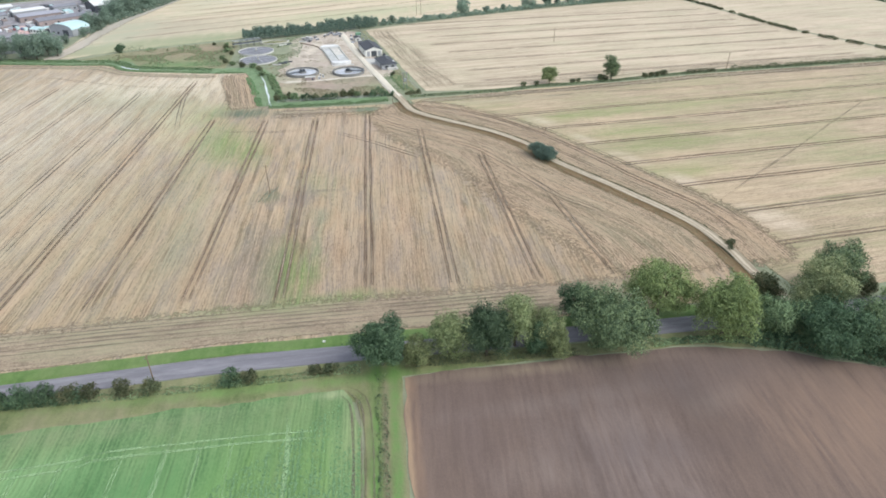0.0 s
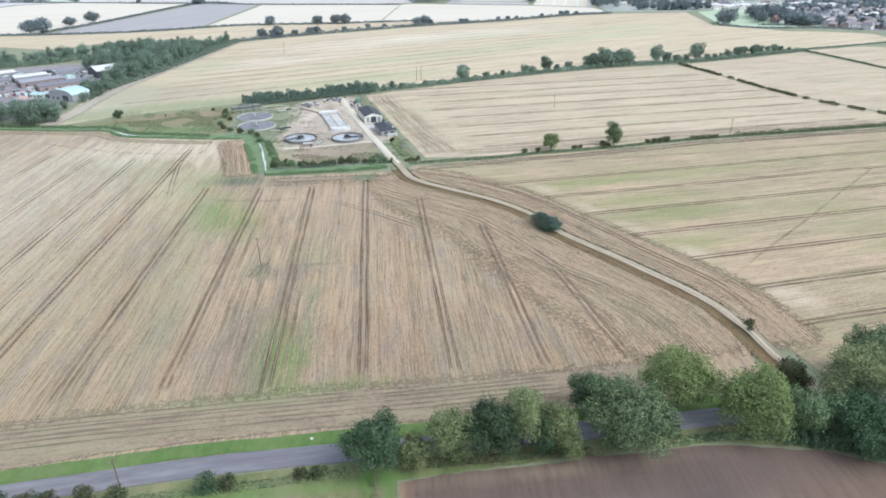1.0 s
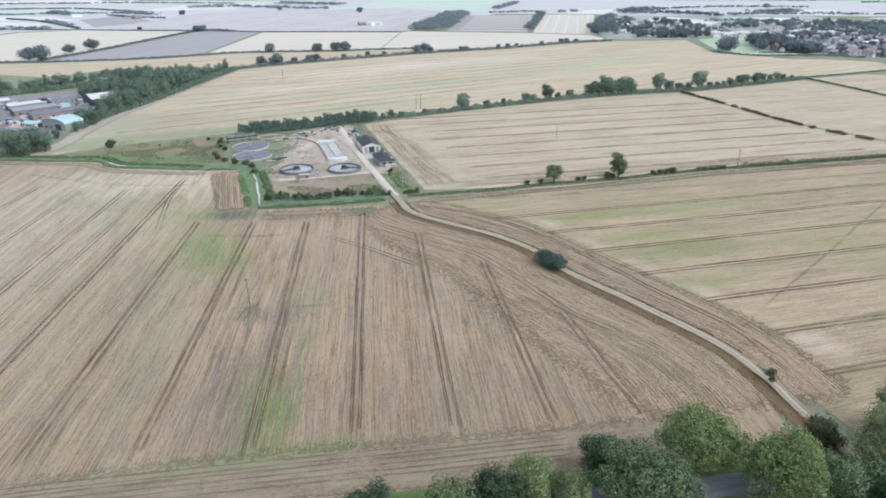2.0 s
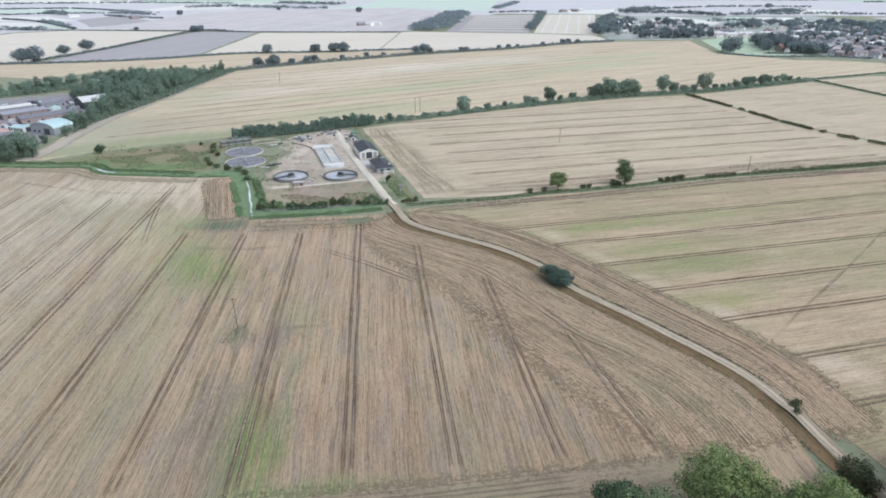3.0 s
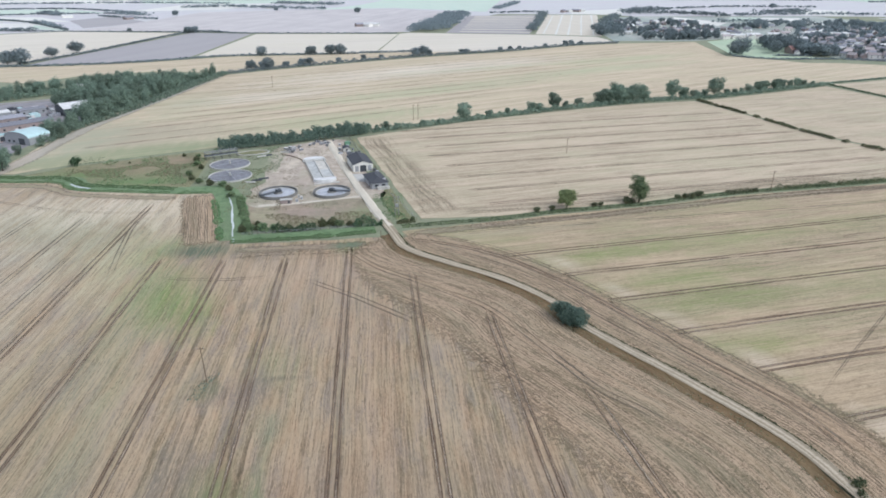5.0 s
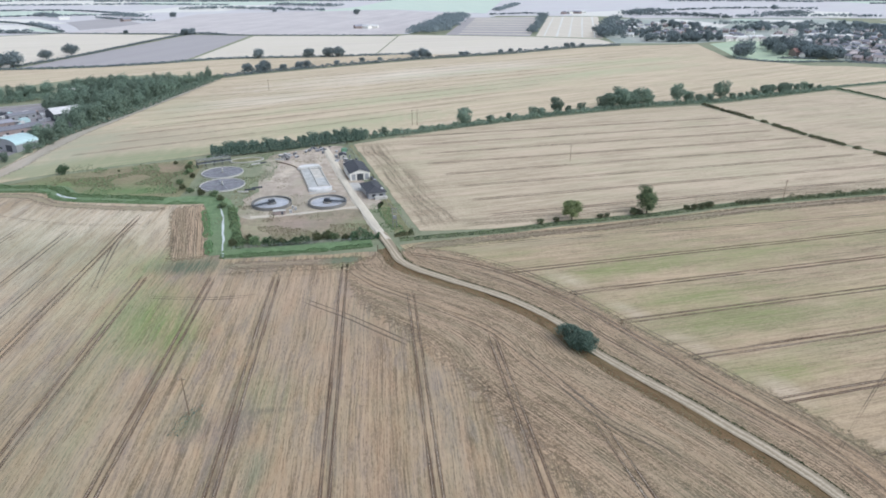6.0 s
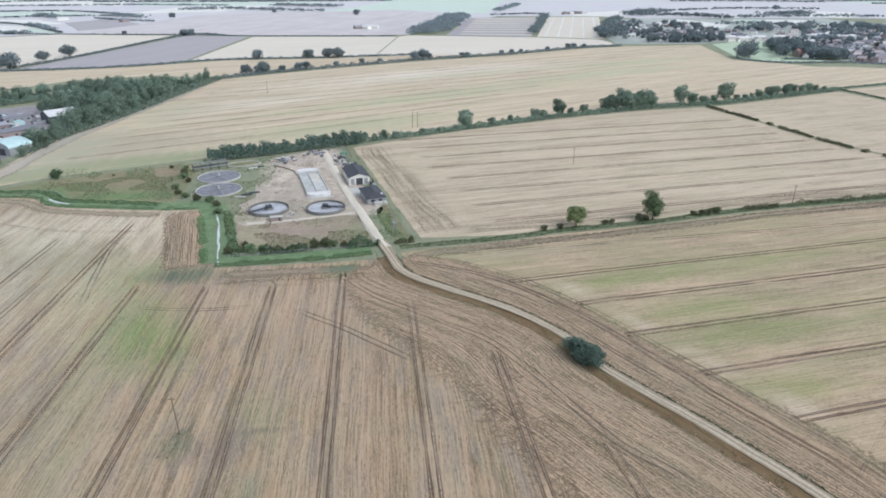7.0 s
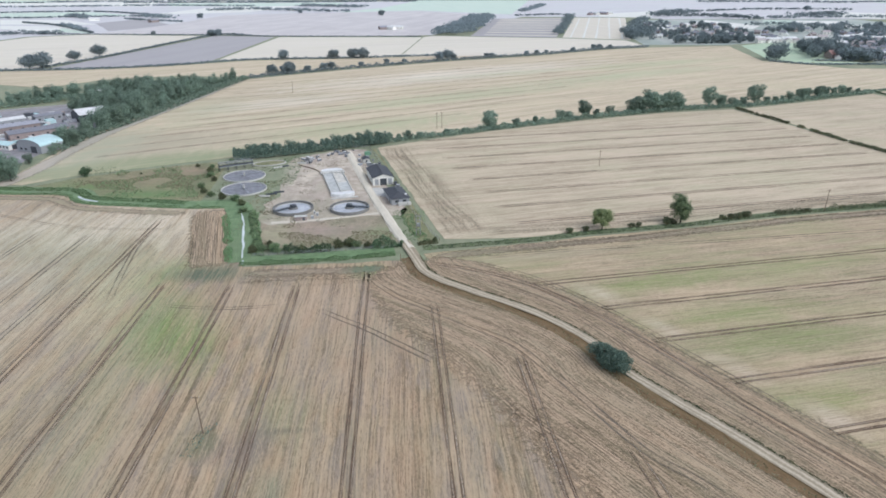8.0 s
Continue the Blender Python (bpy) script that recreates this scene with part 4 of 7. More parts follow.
# fields on the plain beyond, their colours paled for haze
field("field_far_plain", [(-1500, 1250), (-665, 1180), (-640, 1310), (-550, 1362), (-315, 1326), (60, 1268), (300, 1740), (560, 1690), (600, 1610), (1010, 1570), (1300, 1500), (2600, 2700), (-2600, 2700)], 0.08, M["far_mauve"], "wide bare plain, paled by haze", -70.0, rough=0)
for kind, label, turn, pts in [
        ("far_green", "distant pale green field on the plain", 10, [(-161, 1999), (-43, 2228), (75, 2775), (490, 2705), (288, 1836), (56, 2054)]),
        ("far_straw", "distant haze-pale strip of stubble", -70, [(-646, 1960), (-412, 2033), (-321, 2379), (-592, 2309)]),
        ("far_straw", "distant haze-pale stubble field on the plain", -70, [(-781, 1493), (-833, 1587), (-691, 1555), (-600, 1440), (-627, 1385)]),
        ("far_straw", "distant haze-pale stubble field on the plain", -70, [(-851, 1621), (-935, 1775), (-771, 1755), (-640, 1596), (-720, 1600)]),
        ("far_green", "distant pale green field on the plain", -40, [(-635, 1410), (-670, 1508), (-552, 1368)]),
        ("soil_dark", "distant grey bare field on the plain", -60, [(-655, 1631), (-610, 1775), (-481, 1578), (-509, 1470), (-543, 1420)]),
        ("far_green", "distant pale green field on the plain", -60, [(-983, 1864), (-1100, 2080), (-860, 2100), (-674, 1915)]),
        ("far_straw", "distant haze-pale stubble field on the plain", -70, [(-1372, 2578), (-1601, 3001), (-914, 2942), (-820, 2416)]),
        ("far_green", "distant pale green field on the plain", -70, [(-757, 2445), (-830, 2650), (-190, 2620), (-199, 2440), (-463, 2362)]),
        ("far_straw", "distant haze-pale stubble field on the plain", 20, [(481, 1720), (512, 1831), (698, 1936), (585, 1665)]),
        ("far_straw", "narrow haze-pale field behind the village", 20, [(597, 1482), (680, 1575), (714, 1406), (658, 1329)]),
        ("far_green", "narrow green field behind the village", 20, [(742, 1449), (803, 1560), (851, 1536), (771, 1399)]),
        ("far_straw", "narrow haze-pale field behind the village", 20, [(782, 1398), (863, 1535), (958, 1505), (856, 1333)]),
        ("far_straw", "haze-pale field beyond a wood", 20, [(987, 1655), (1162, 1819), (1224, 1760), (1084, 1562)])]:
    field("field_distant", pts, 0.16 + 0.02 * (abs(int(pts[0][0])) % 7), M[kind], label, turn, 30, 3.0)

# patchwork of fields out to the horizon, in the same haze-paled colours
rng = np.random.default_rng(11)
far_kinds = [("far_mauve", "distant bare field on the plain"), ("far_straw", "distant haze-pale stubble field on the plain"), ("soil_far", "distant brown worked field on the plain"),
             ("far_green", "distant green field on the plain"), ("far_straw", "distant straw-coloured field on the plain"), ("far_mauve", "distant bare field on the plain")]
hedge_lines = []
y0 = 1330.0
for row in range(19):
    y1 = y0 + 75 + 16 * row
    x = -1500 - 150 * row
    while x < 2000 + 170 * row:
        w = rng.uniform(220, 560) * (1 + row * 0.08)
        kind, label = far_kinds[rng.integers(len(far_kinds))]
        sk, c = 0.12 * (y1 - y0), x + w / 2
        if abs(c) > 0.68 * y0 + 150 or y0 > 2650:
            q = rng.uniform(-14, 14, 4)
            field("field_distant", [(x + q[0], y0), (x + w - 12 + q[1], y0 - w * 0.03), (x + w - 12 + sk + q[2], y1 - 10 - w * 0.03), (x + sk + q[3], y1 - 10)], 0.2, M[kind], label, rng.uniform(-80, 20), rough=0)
            if rng.random() < 0.75:
                hedge_lines.append(((x, y0 - 5), (x + w, y0 - 5 - w * 0.03)))
        x += w
    y0 = y1

# ---- road and lane ----
road_line = smooth_line(ROAD)
road = ribbon("road", road_line, [(-3.0, 0.10), (-2.9, 0.15), (0, 0.20), (2.9, 0.15), (3.0, 0.10)], M["asphalt"])
tagged(road, "narrow grey asphalt country road", "road", kind="structure")
verge = ribbon("verge", smooth_line(ROAD[:7]), [(-7.6, 0.05), (-6.8, 0.22), (-4, 0.25), (-3.05, 0.12)], M["verge"], 0.25)
tagged(verge, "bright green mown roadside verge", "verge", kind="structure")

lane_line = smooth_line(LANE[4:])
lane = ribbon("farm_track", lane_line, [(-3.0, 0.05), (-1.7, 0.62), (-0.7, 0.65), (0, 0.72), (0.8, 0.65), (1.65, 0.62)], M["lane"], 0.2)
tagged(lane, "pale chalky farm track", "track", kind="structure")
bank = ribbon("track_bank", smooth_line(LANE[5:]), [(1.6, 0.63), (1.85, 0.40), (2.6, 0.20), (3.5, 0.165), (4.3, 0.16), (4.9, 0.12)], M["bank"], 0.34)
tagged(bank, "bare brown bank along the farm track", "bank", kind="structure")


# headlands: rows that follow the farm track on both sides
hl_line = smooth_line(LANE[5:15])


def headland(name, line, inner, near, z, sign, label):
    """Rows parallel to the line, from near metres beside it out to an inner edge given as a plan curve."""
    n, k = len(line), 9
    q = smooth_line(inner, 1.0)
    run = np.concatenate([[0], np.cumsum(np.linalg.norm(np.diff(q, axis=0), axis=1))])
    far = np.stack([np.interp(np.linspace(0, run[-1], n), run, q[:, i]) for i in (0, 1)], 1)
    far = far + np.array([[noise.noise((i * 0.23, sign, 1.0)) + 0.7 * noise.noise((i * 0.9, sign, 4.0)), 0.0] for i in range(n)]) * 1.6
    start = line + sides(line) * sign * near
    vs = np.zeros((n, k, 3))
    fr = np.linspace(0, 1, k)[None, :, None]
    vs[:, :, :2] = start[:, None, :] * (1 - fr) + far[:, None, :] * fr
    vs[:, :, 2] = z
    off = near + np.linalg.norm(far - start, axis=1)[:, None] * fr[0, :, 0][None, :] * 0.94
    fade = np.minimum(1, (1 - np.tile(fr[0, :, 0], (n, 1))) * 2.8) * np.minimum(1, np.minimum(np.arange(n), np.arange(n)[::-1]) / 5.0)[:, None]
    idx = np.arange(n * k).reshape(n, k)
    faces = np.stack([idx[:-1, :-1], idx[:-1, 1:], idx[1:, 1:], idx[1:, :-1]], -1).reshape(-1, 4)
    if sign < 0:
        faces = faces[:, ::-1]
    ob = part(name, (vs.reshape(-1, 3), faces), M["headland"])
    ob.data.attributes.new("edge", "FLOAT", "POINT").data.foreach_set("value", fade.astype(np.float32).ravel())
    along = np.concatenate([[0], np.cumsum(np.linalg.norm(np.diff(line, axis=0), axis=1))])
    uv = ob.data.uv_layers.new(name="UVMap")
    li = np.zeros(len(ob.data.loops), int)
    ob.data.loops.foreach_get("vertex_index", li)
    uv.data.foreach_set("uv", np.stack([off.ravel()[li], along[li // k]], 1).astype(np.float32).ravel())
    return tagged(ob, label, "field", kind="structure")


headland("headland_rows", hl_line, [(-6, 308), (-9, 292), (-4, 268), (12, 243), (23, 222), (32, 198), (44, 173), (58, 147)], 4.3, 0.13, 1, "coarse stubble rows curving along the farm track")
headland("headland_rows", smooth_line(LANE[5:15]), [(16, 321), (26, 318), (39, 312), (54, 297), (68, 282), (78, 265), (88, 247), (99, 228), (112, 208), (121, 188), (124, 167), (125, 150)], 3.0, 0.13, -1, "coarse stubble rows curving along the farm track")


def tramline(pts, z=0.135, mat="rut", gauge=1.0, wide=0.42, seed=1, label="pair of pressed wheel tracks in the stubble"):
    line = smooth_line(pts, 2.5)
    ob = new("tramline")
    tagged(ob, label, "wheel tracks", kind="structure")
    lines = [(-gauge, wide, mat), (gauge, wide, mat)]
    if mat == "rut":
        lines = [(-gauge, 0.68, "rut_soft"), (gauge, 0.68, "rut_soft")]
        lines += [(e * gauge + o, wide * w, "rut") for e in (-1, 1) for o, w in ((-0.32, 0.36), (0.30, 0.32))]
        lines += [(e * gauge, 0.16, "rut_straw") for e in (-1, 1)]
    for j, (o, w, kind) in enumerate(lines):
        up = z + 0.0008 * (seed % 41) + (0.006 if kind in ("rut", "rut_straw") and mat == "rut" else 0.0)
        ribbon("wheel_track", line, [(o - w, up), (o - w * 0.4, up + 0.004), (o + w * 0.4, up + 0.004), (o + w, up)], M[kind], 0.10, seed * 7 + j, ob)
    return ob


# headlands along the road and before the works
belt_side = smooth_line([(-206, 412), (-201, 440), (-199.5, 482), (-198.5, 520), (-195, 553), (-182, 634), (-170, 705), (-158, 782)])
tagged(ribbon("belt_margin", belt_side, [(-3, 0.150), (0, 0.152), (5, 0.152), (10, 0.150)], M["belt_margin"], 0.5, 21), "greyish trodden grass margin along the woodland belt", "field margin", kind="structure")
tagged(ribbon("headland_rows", smooth_line(ROAD[:7]), [(-27, 0.128), (-19, 0.129), (-9, 0.129), (-7.3, 0.128)], M["headland_pale"], 0.3, 14), "stubble rows running along the road", "field", kind="structure")
tagged(ribbon("headland_rows", smooth_line([(-54, 312), (-20, 312.5), (4, 313.5)]), [(0, 0.128), (5, 0.129), (11, 0.128)], M["headland_pale"], 0.3, 15), "stubble rows running before the works hedge", "field", kind="structure")
tagged(ribbon("headland_rows", smooth_line([(-230, 414), (-182, 408), (-160, 404), (-143, 390.5), (-118, 384), (-88, 379)]), [(0.5, 0.128), (5, 0.129), (10, 0.128)], M["headland_pale"], 0.3, 16), "stubble rows running along the ditch", "field", kind="structure")
tagged(ribbon("headland_rows", smooth_line([(-84, 380), (-77, 350), (-67, 311)]), [(-12, 0.134), (-6, 0.135), (3, 0.135), (8, 0.134)], M["headland"], 0.2, 17), "coarse stubble rows beside the ditch", "field", kind="structure")

for j, (xa, y0, xb, y1) in enumerate([(-131, 142, -124, 352), (-104, 145, -100.6, 367), (-80.3, 146, -78, 300), (-55.3, 147, -53.6, 297), (-30.2, 146, -31, 296), (-6.2, 150, -7.2, 300), (17.6, 150, 16, 277), (41.6, 150, 38.5, 246), (64.5, 152, 57, 206)]):
    y0, y1 = y0 - 3, y1 + 6
    tramline([(xa, y0), (xa * 0.62 + xb * 0.38, y0 * 0.6 + y1 * 0.4), (xb, y1)], seed=j + 1, mat="rut" if xa > -110 else "rut_faint", gauge=1.0, wide=0.52)
for j, (xa, xb) in enumerate([(-117.5, -113)]):
    tramline([(xa, 150), ((xa + xb) / 2, 240), (xb, 325 if xa < -80 else 290)], 0.14, "rut_faint", 0.9, 0.3, seed=130 + j, label="faint wheel tracks in the stubble")
for j, x in enumerate((-156, -180, -204, -228)):
    tramline([(x, 130), (x + 4, 260), (x + 10, 358 + 9 * j)], seed=j + 20, mat="rut_faint")
# wheel marks of the headlands
tramline([(-8, 302), (-4.8, 297.7), (4.4, 284.8), (16, 274), (27.4, 263), (37.6, 253), (45, 239), (51, 226), (60, 205), (69, 194), (80, 178)], 0.142, "rut_faint", seed=31)
tramline([(-24, 280), (-14, 271.4), (-4.8, 263.7), (3.7, 255.3), (12.8, 246.5), (19, 240)], 0.142, "rut_faint", seed=32)
tramline([(-80, 285), (-52, 280.5), (-28, 282)], 0.142, "rut_faint", 0.7, 0.3, seed=33)
tramline([(-91, 285), (-97, 317), (-100, 342), (-98, 368)], 0.142, "rut_faint", 0.8, 0.4, seed=34)
tramline([(-190, 385), (-141, 362), (-105, 355), (-88, 356)], 0.142, "rut_faint", 0.7, 0.3, seed=35)
for j, o in enumerate((-2.0, 1.5, 4.6)):
    tramline([(-200, 121 + o), (-91, 134 + o), (-35, 138 + o), (5, 140 + o), (50, 143 + o)], 0.142, "scuff", 0.9, 0.5, seed=36 + j)
for j, x in enumerate((-86, -83.2, -80.5, -77.5, -74.5)):
    tramline([(x + 13, 315), (x + 6.5, 345), (x, 376)], 0.142, "scuff", 0.5, 0.34, seed=40 + j)
# east field
tramline([(12, 313.6), (33, 304), (51, 290), (66, 270), (77, 251), (86.4, 232), (92, 219), (98.5, 207), (107, 190), (111, 168)], 0.142, "rut", 0.9, 0.5, seed=50)
tramline([(16, 317), (36, 309), (54, 295), (70, 274), (80, 257), (90, 238), (102, 216), (113, 192), (117, 166)], 0.142, "scuff", 0.9, 0.45, seed=48)
tramline([(22, 306), (40, 292), (57, 274), (69, 250), (80, 230), (92, 208), (102, 188)], 0.142, "rut_faint", 0.8, 0.35, seed=49)
tramline([(18, 294), (34, 281), (52, 263), (60, 246)], 0.142, "rut_faint", 0.8, 0.3, seed=47)
tramline([(34, 315), (80, 321), (206, 332), (400, 356)], 0.142, "rut_faint", 1.0, 0.5, seed=51)
for j, (x, y, e) in enumerate([(55, 291.8, 1), (73.5, 272.8, 2), (82, 251.9, 2), (94.6, 230.2, 3), (107.6, 208.6, 3), (117.8, 186.3, 3), (119.5, 164.4, 3)]):
    s = math.tan(radians(8.3))
    tramline([(x - 2, y - 2 * s - 0.6), (x + 9, y + 9 * s), (200, y + (200 - x) * s), (400, y + (400 - x) * s)], 0.142, "rut", 1.0, 0.56, seed=52 + j)
tramline([(101, 182), (132, 209), (164, 235), (240, 298)], 0.146, "scuff", 0.28, 0.26, seed=60, label="faded pale wheel marks across the rows")
for j in range(8):
    y = 350.5 + 21.8 * j
    s = math.tan(radians(8.7))
    x0 = 52 - 0.235 * (y - 345)
    x1 = 312 - 0.19 * (y - 335) - 8
    tramline([(x0, y), ((x0 + x1) / 2, y + (x1 - x0) / 2 * s), (x1, y + (x1 - x0) * s)], 0.142, "rut", 1.0, 0.46, seed=61 + j)
for j, (pts, prof, label) in enumerate([
        ([(25, 337), (10, 400), (-7, 486)], (1, 3, 14, 22), "trampled speckled stubble along the works fence"),
        ([(40, 336), (84, 341.5), (126, 347.6), (182, 359.6), (249, 368), (320, 378)], (-12, -9, -2, 0), "trampled speckled stubble along the hedge"),
        ([(20, 324), (59, 330), (126, 341), (182, 352.6), (249, 361), (400, 382)], (0.5, 2, 7, 10), "trampled speckled stubble along the hedge"),
        ([(-54, 304), (-20, 303), (6, 302)], (-2, 0, 4, 7), "trampled speckled stubble before the works")]):
    tagged(ribbon("trampled_stubble", smooth_line(pts), [(o, 0.150 + 0.001 * i * (3 - i)) for i, o in enumerate(prof)], M["rough_speckle"], 0.8, 140 + j), label, "field", kind="structure")
tagged(ribbon("headland_rows", smooth_line([(14, 322), (59, 329.6), (126, 341), (182, 352.6), (249, 361), (420, 384)]), [(0.5, 0.128), (5, 0.129), (10, 0.128)], M["headland_pale"], 0.4, 19), "stubble rows along the field hedge", "field", kind="structure")

# grass margins by the road, and the strip between the crop and the ploughed field
flat_margin = field("grass_margin", [(-300, 81), (-90, 101.5), (-60, 105), (-25, 108.6), (-12, 110), (-9, 107), (-7.2, 100), (-6.5, 60), (-6, -60), (1.2, -60), (1.4, 114.5), (20, 116.6), (60, 118.6), (75, 119), (95, 114.6), (140, 102), (150, 118), (110, 126), (72, 124), (28, 121.8), (-11, 120.8), (-56, 118), (-87, 114.5), (-300, 94)],
                    0.08, M["margin"], "rough green and straw-coloured grass margin", 0, 2.0, 0.5)
for j, x in enumerate((-5.6, -8.0)):
    tramline([(x + 1.5, 30), (x, 70), (x - 0.4, 95), (x - 2, 108), (x - 8, 112.5)], 0.2, "rut_faint", 0.8, 0.35, 80 + j, "faint wheel marks on the field margin")

tramline([(-200, 84), (-76.5, 93.6), (-60, 96.6), (-45, 97.6), (-30, 98.4), (-10, 98.6)], 0.2, "pressed_crop", 0.9, 0.45, 90, "pale wheel marks across the green crop")
for j, (x0, y0, x1, y1) in enumerate([(-72.6, 60, -73.9, 103.5), (-66.4, 60, -65.3, 104.5), (-79, 60, -80, 102.5), (-55.6, 64, -54.6, 106), (-33.8, 70, -33.9, 107), (-21.6, 60, -23, 110), (-39.8, 62, -39.8, 104), (-88, 60, -87, 101), (-47, 70, -46.4, 106)]):
    tramline([(x0, y0), ((x0 + x1) / 2 + 0.4, (y0 + y1) / 2), (x1, y1)], 0.202, "pressed_crop", 0.32, 0.3, 92 + j, "pale strip of thin crop along the drills")
for j in range(13):
    x0, y0 = -192 + 8 * j * 0.45, 470 + 24 * j
    s_ = math.tan(radians(26))
    x1 = min(470, 60 + 36 * j)
    if j < 12:
        tramline([(x0 + 12, y0 + 12 * s_), ((x0 + x1) / 2, y0 + (x1 - x0) / 2 * s_), (x1, y0 + (x1 - x0) * s_)], 0.15, "rut_faint", 1.0, 0.6, 100 + j, "faint wheel tracks in a large stubble field")

# ---- trees along the road ----
def put(src, x, y, turn=0.0, s=1.0, sz=None):
    return copy_thing(src, pose(x, y, 0, 0, 0, turn) @ Matrix.Diagonal((s, s, sz or s, 1)))


def at(ob, x, y, turn=0.0, s=1.0):
    ob.matrix_basis = pose(x, y, 0, 0, 0, turn) @ Matrix.Scale(s, 4)
    return ob


G = "trees along the road"
at(make_tree(1, 13.5, 13.5, 13000, 0.46, M["leaf_oak"], "dark green round-crowned oak beside the road", 0.08, G), -3, 119)
at(make_tree(17, 7.0, 8, 4500, 0.4, M["leaf_pale"], "yellow-green bushy tree beside a dark oak", 0.03, G), 5.5, 119.5)
at(make_tree(2, 13.0, 12, 8500, 0.42, M["leaf_pale"], "pale grey-green young tree in the roadside row", 0.05, G), 13, 121)
at(make_tree(3, 16.0, 12.5, 13000, 0.46, M["leaf_oak"], "dark green dense oak in the roadside row", 0.06, G), 21.5, 120)
at(make_tree(4, 15.0, 11.5, 8500, 0.42, M["leaf_pale"], "pale grey-green ash in the roadside row", 0.06, G), 29, 123)
at(make_tree(5, 12.5, 10.5, 8000, 0.42, M["leaf_pale"], "light green bushy tree in the roadside row", 0.04, G), 37, 120)
at(make_tree(18, 9.5, 6.0, 4000, 0.42, M["leaf_oak"], "narrow dark bush in the roadside row", 0.03, G), 33.5, 119)
at(make_tree(6, 11.0, 10.5, 7000, 0.44, M["leaf_oak"], "small dark tree behind the roadside row", 0.06, G), 47, 132)
at(make_tree(7, 16.5, 19.5, 19000, 0.5, M["leaf_ash"], "broad spreading grey-green tree over the road", 0.04, G), 52, 120)
at(make_tree(8, 16.0, 17, 13000, 0.48, M["leaf_willow"], "yellowing broad tree beyond the road", 0.08, G), 68, 131.5)
at(make_tree(9, 19.0, 17.5, 16000, 0.5, M["leaf_willow"], "yellow-green drooping tree beside the road", 0.04, G, droop=0.12), 81, 122.5)
at(make_tree(10, 8.0, 8.5, 6000, 0.42, M["leaf_hedge"], "dark round bush at the end of the farm track", 0.02, G), 99.5, 137)
at(make_tree(11, 12.0, 13, 9000, 0.46, M["leaf_ash"], "grey-green tree in the roadside thicket", 0.04, G), 93, 120.5)
at(make_tree(12, 17.0, 17.5, 14000, 0.5, M["leaf_dull"], "broad dull green tree in the roadside thicket", 0.04, G), 107, 127)
at(make_tree(13, 15.0, 14.5, 11000, 0.48, M["leaf_ash"], "bluish green tree behind the roadside thicket", 0.05, G), 120, 138)
at(make_tree(14, 14.5, 17.5, 15000, 0.5, M["leaf_oak"], "grey-green broad tree at the ploughed field's edge", 0.04, G), 103, 114)
at(make_tree(15, 13.5, 16, 13000, 0.5, M["leaf_ash"], "green broad tree at the ploughed field's edge", 0.04, G), 116, 113)
at(make_tree(16, 6.0, 7.5, 3500, 0.44, M["leaf_hedge"], "small dark bush behind the thicket", 0.02, G), 127, 136)
at(make_tree(19, 13.0, 16, 12000, 0.5, M["leaf_ash"], "grey-green broad tree at the end of the row", 0.04, G), 130, 112)
at(make_tree(20, 12.0, 13, 9000, 0.5, M["leaf_willow"], "yellowing tree behind the roadside thicket", 0.04, G), 134, 126)
hedge("undergrowth", [(2, 118.5), (12, 118.6), (24, 118.8), (40, 118.9), (46, 118.5)], 2.4, 1.2, "tangled undergrowth below the roadside trees", 90, 0.3, M["leaf_hedge"], 5, 0.5, "bushes", lumpy=0.6)
hedge("undergrowth", [(86, 119), (95, 116.5), (108, 111), (125, 105.5), (160, 99)], 5, 3.6, "dense undergrowth below the roadside trees", 170, 0.45, M["leaf_oak"], 6, 0.0, "bushes", lumpy=0.5)
hedge("long_grass", [(62, 120.2), (72, 120.6), (84, 119.6), (94, 115.4)], 2.5, 0.8, "long grass at the ploughed field's edge", 80, 0.4, M["leaf_ash"], 7, 0.2, "grass", lumpy=0.5)

# bushes of the roadside hedge
G = "bushes along the road"
for j, (x, y, h, w, dry) in enumerate([(-86, 113.5, 2.6, 4.5, 0), (-81, 114, 3.2, 5, 0), (-76.5, 114.2, 3.4, 5, 0), (-71, 113.8, 3.0, 4.5, 1), (-67, 114.2, 3.0, 3.6, 1), (-60, 114.8, 3.2, 4.2, 1),
                                       (-53.8, 115, 2.8, 3.6, 1), (-37, 116, 3.2, 4.5, 0), (-33, 116.2, 2.4, 3.5, 1), (-18.5, 117.5, 1.8, 3, 1), (-15, 117.6, 2.0, 2.6, 1)]):
    at(make_tree(40 + j, h * 1.25, w * 1.2, 1500, 0.32, M["leaf_hedge"] if dry else M["leaf_oak"], "brownish bush in a roadside hedge" if dry else "dark green bush in a roadside hedge", 0.02, G, "bush", "bush"), x, y)
hedge("hedge", [(-100, 111.5), (-88, 112.8), (-78, 113.6), (-68, 114)], 3.6, 2.8, "dense dark hedge along the road", 120, 0.36, M["leaf_oak"], 10, 0.05, lumpy=0.5)
hedge("weedy_margin", [(-100, 112.5), (-60, 114), (-30, 116), (-8, 118)], 2.4, 0.6, "low weedy growth along the roadside hedge", 60, 0.28, M["leaf_ash"], 8, 0.5, "weeds", lumpy=0.7)
hedge("ditch_growth", [(-3.5, 116), (-3.2, 100), (-3.2, 80), (-3, 55)], 2.2, 0.6, "rank weedy growth in the field ditch", 40, 0.3, M["leaf_ash"], 9, 0.3, "weeds", lumpy=1.0)

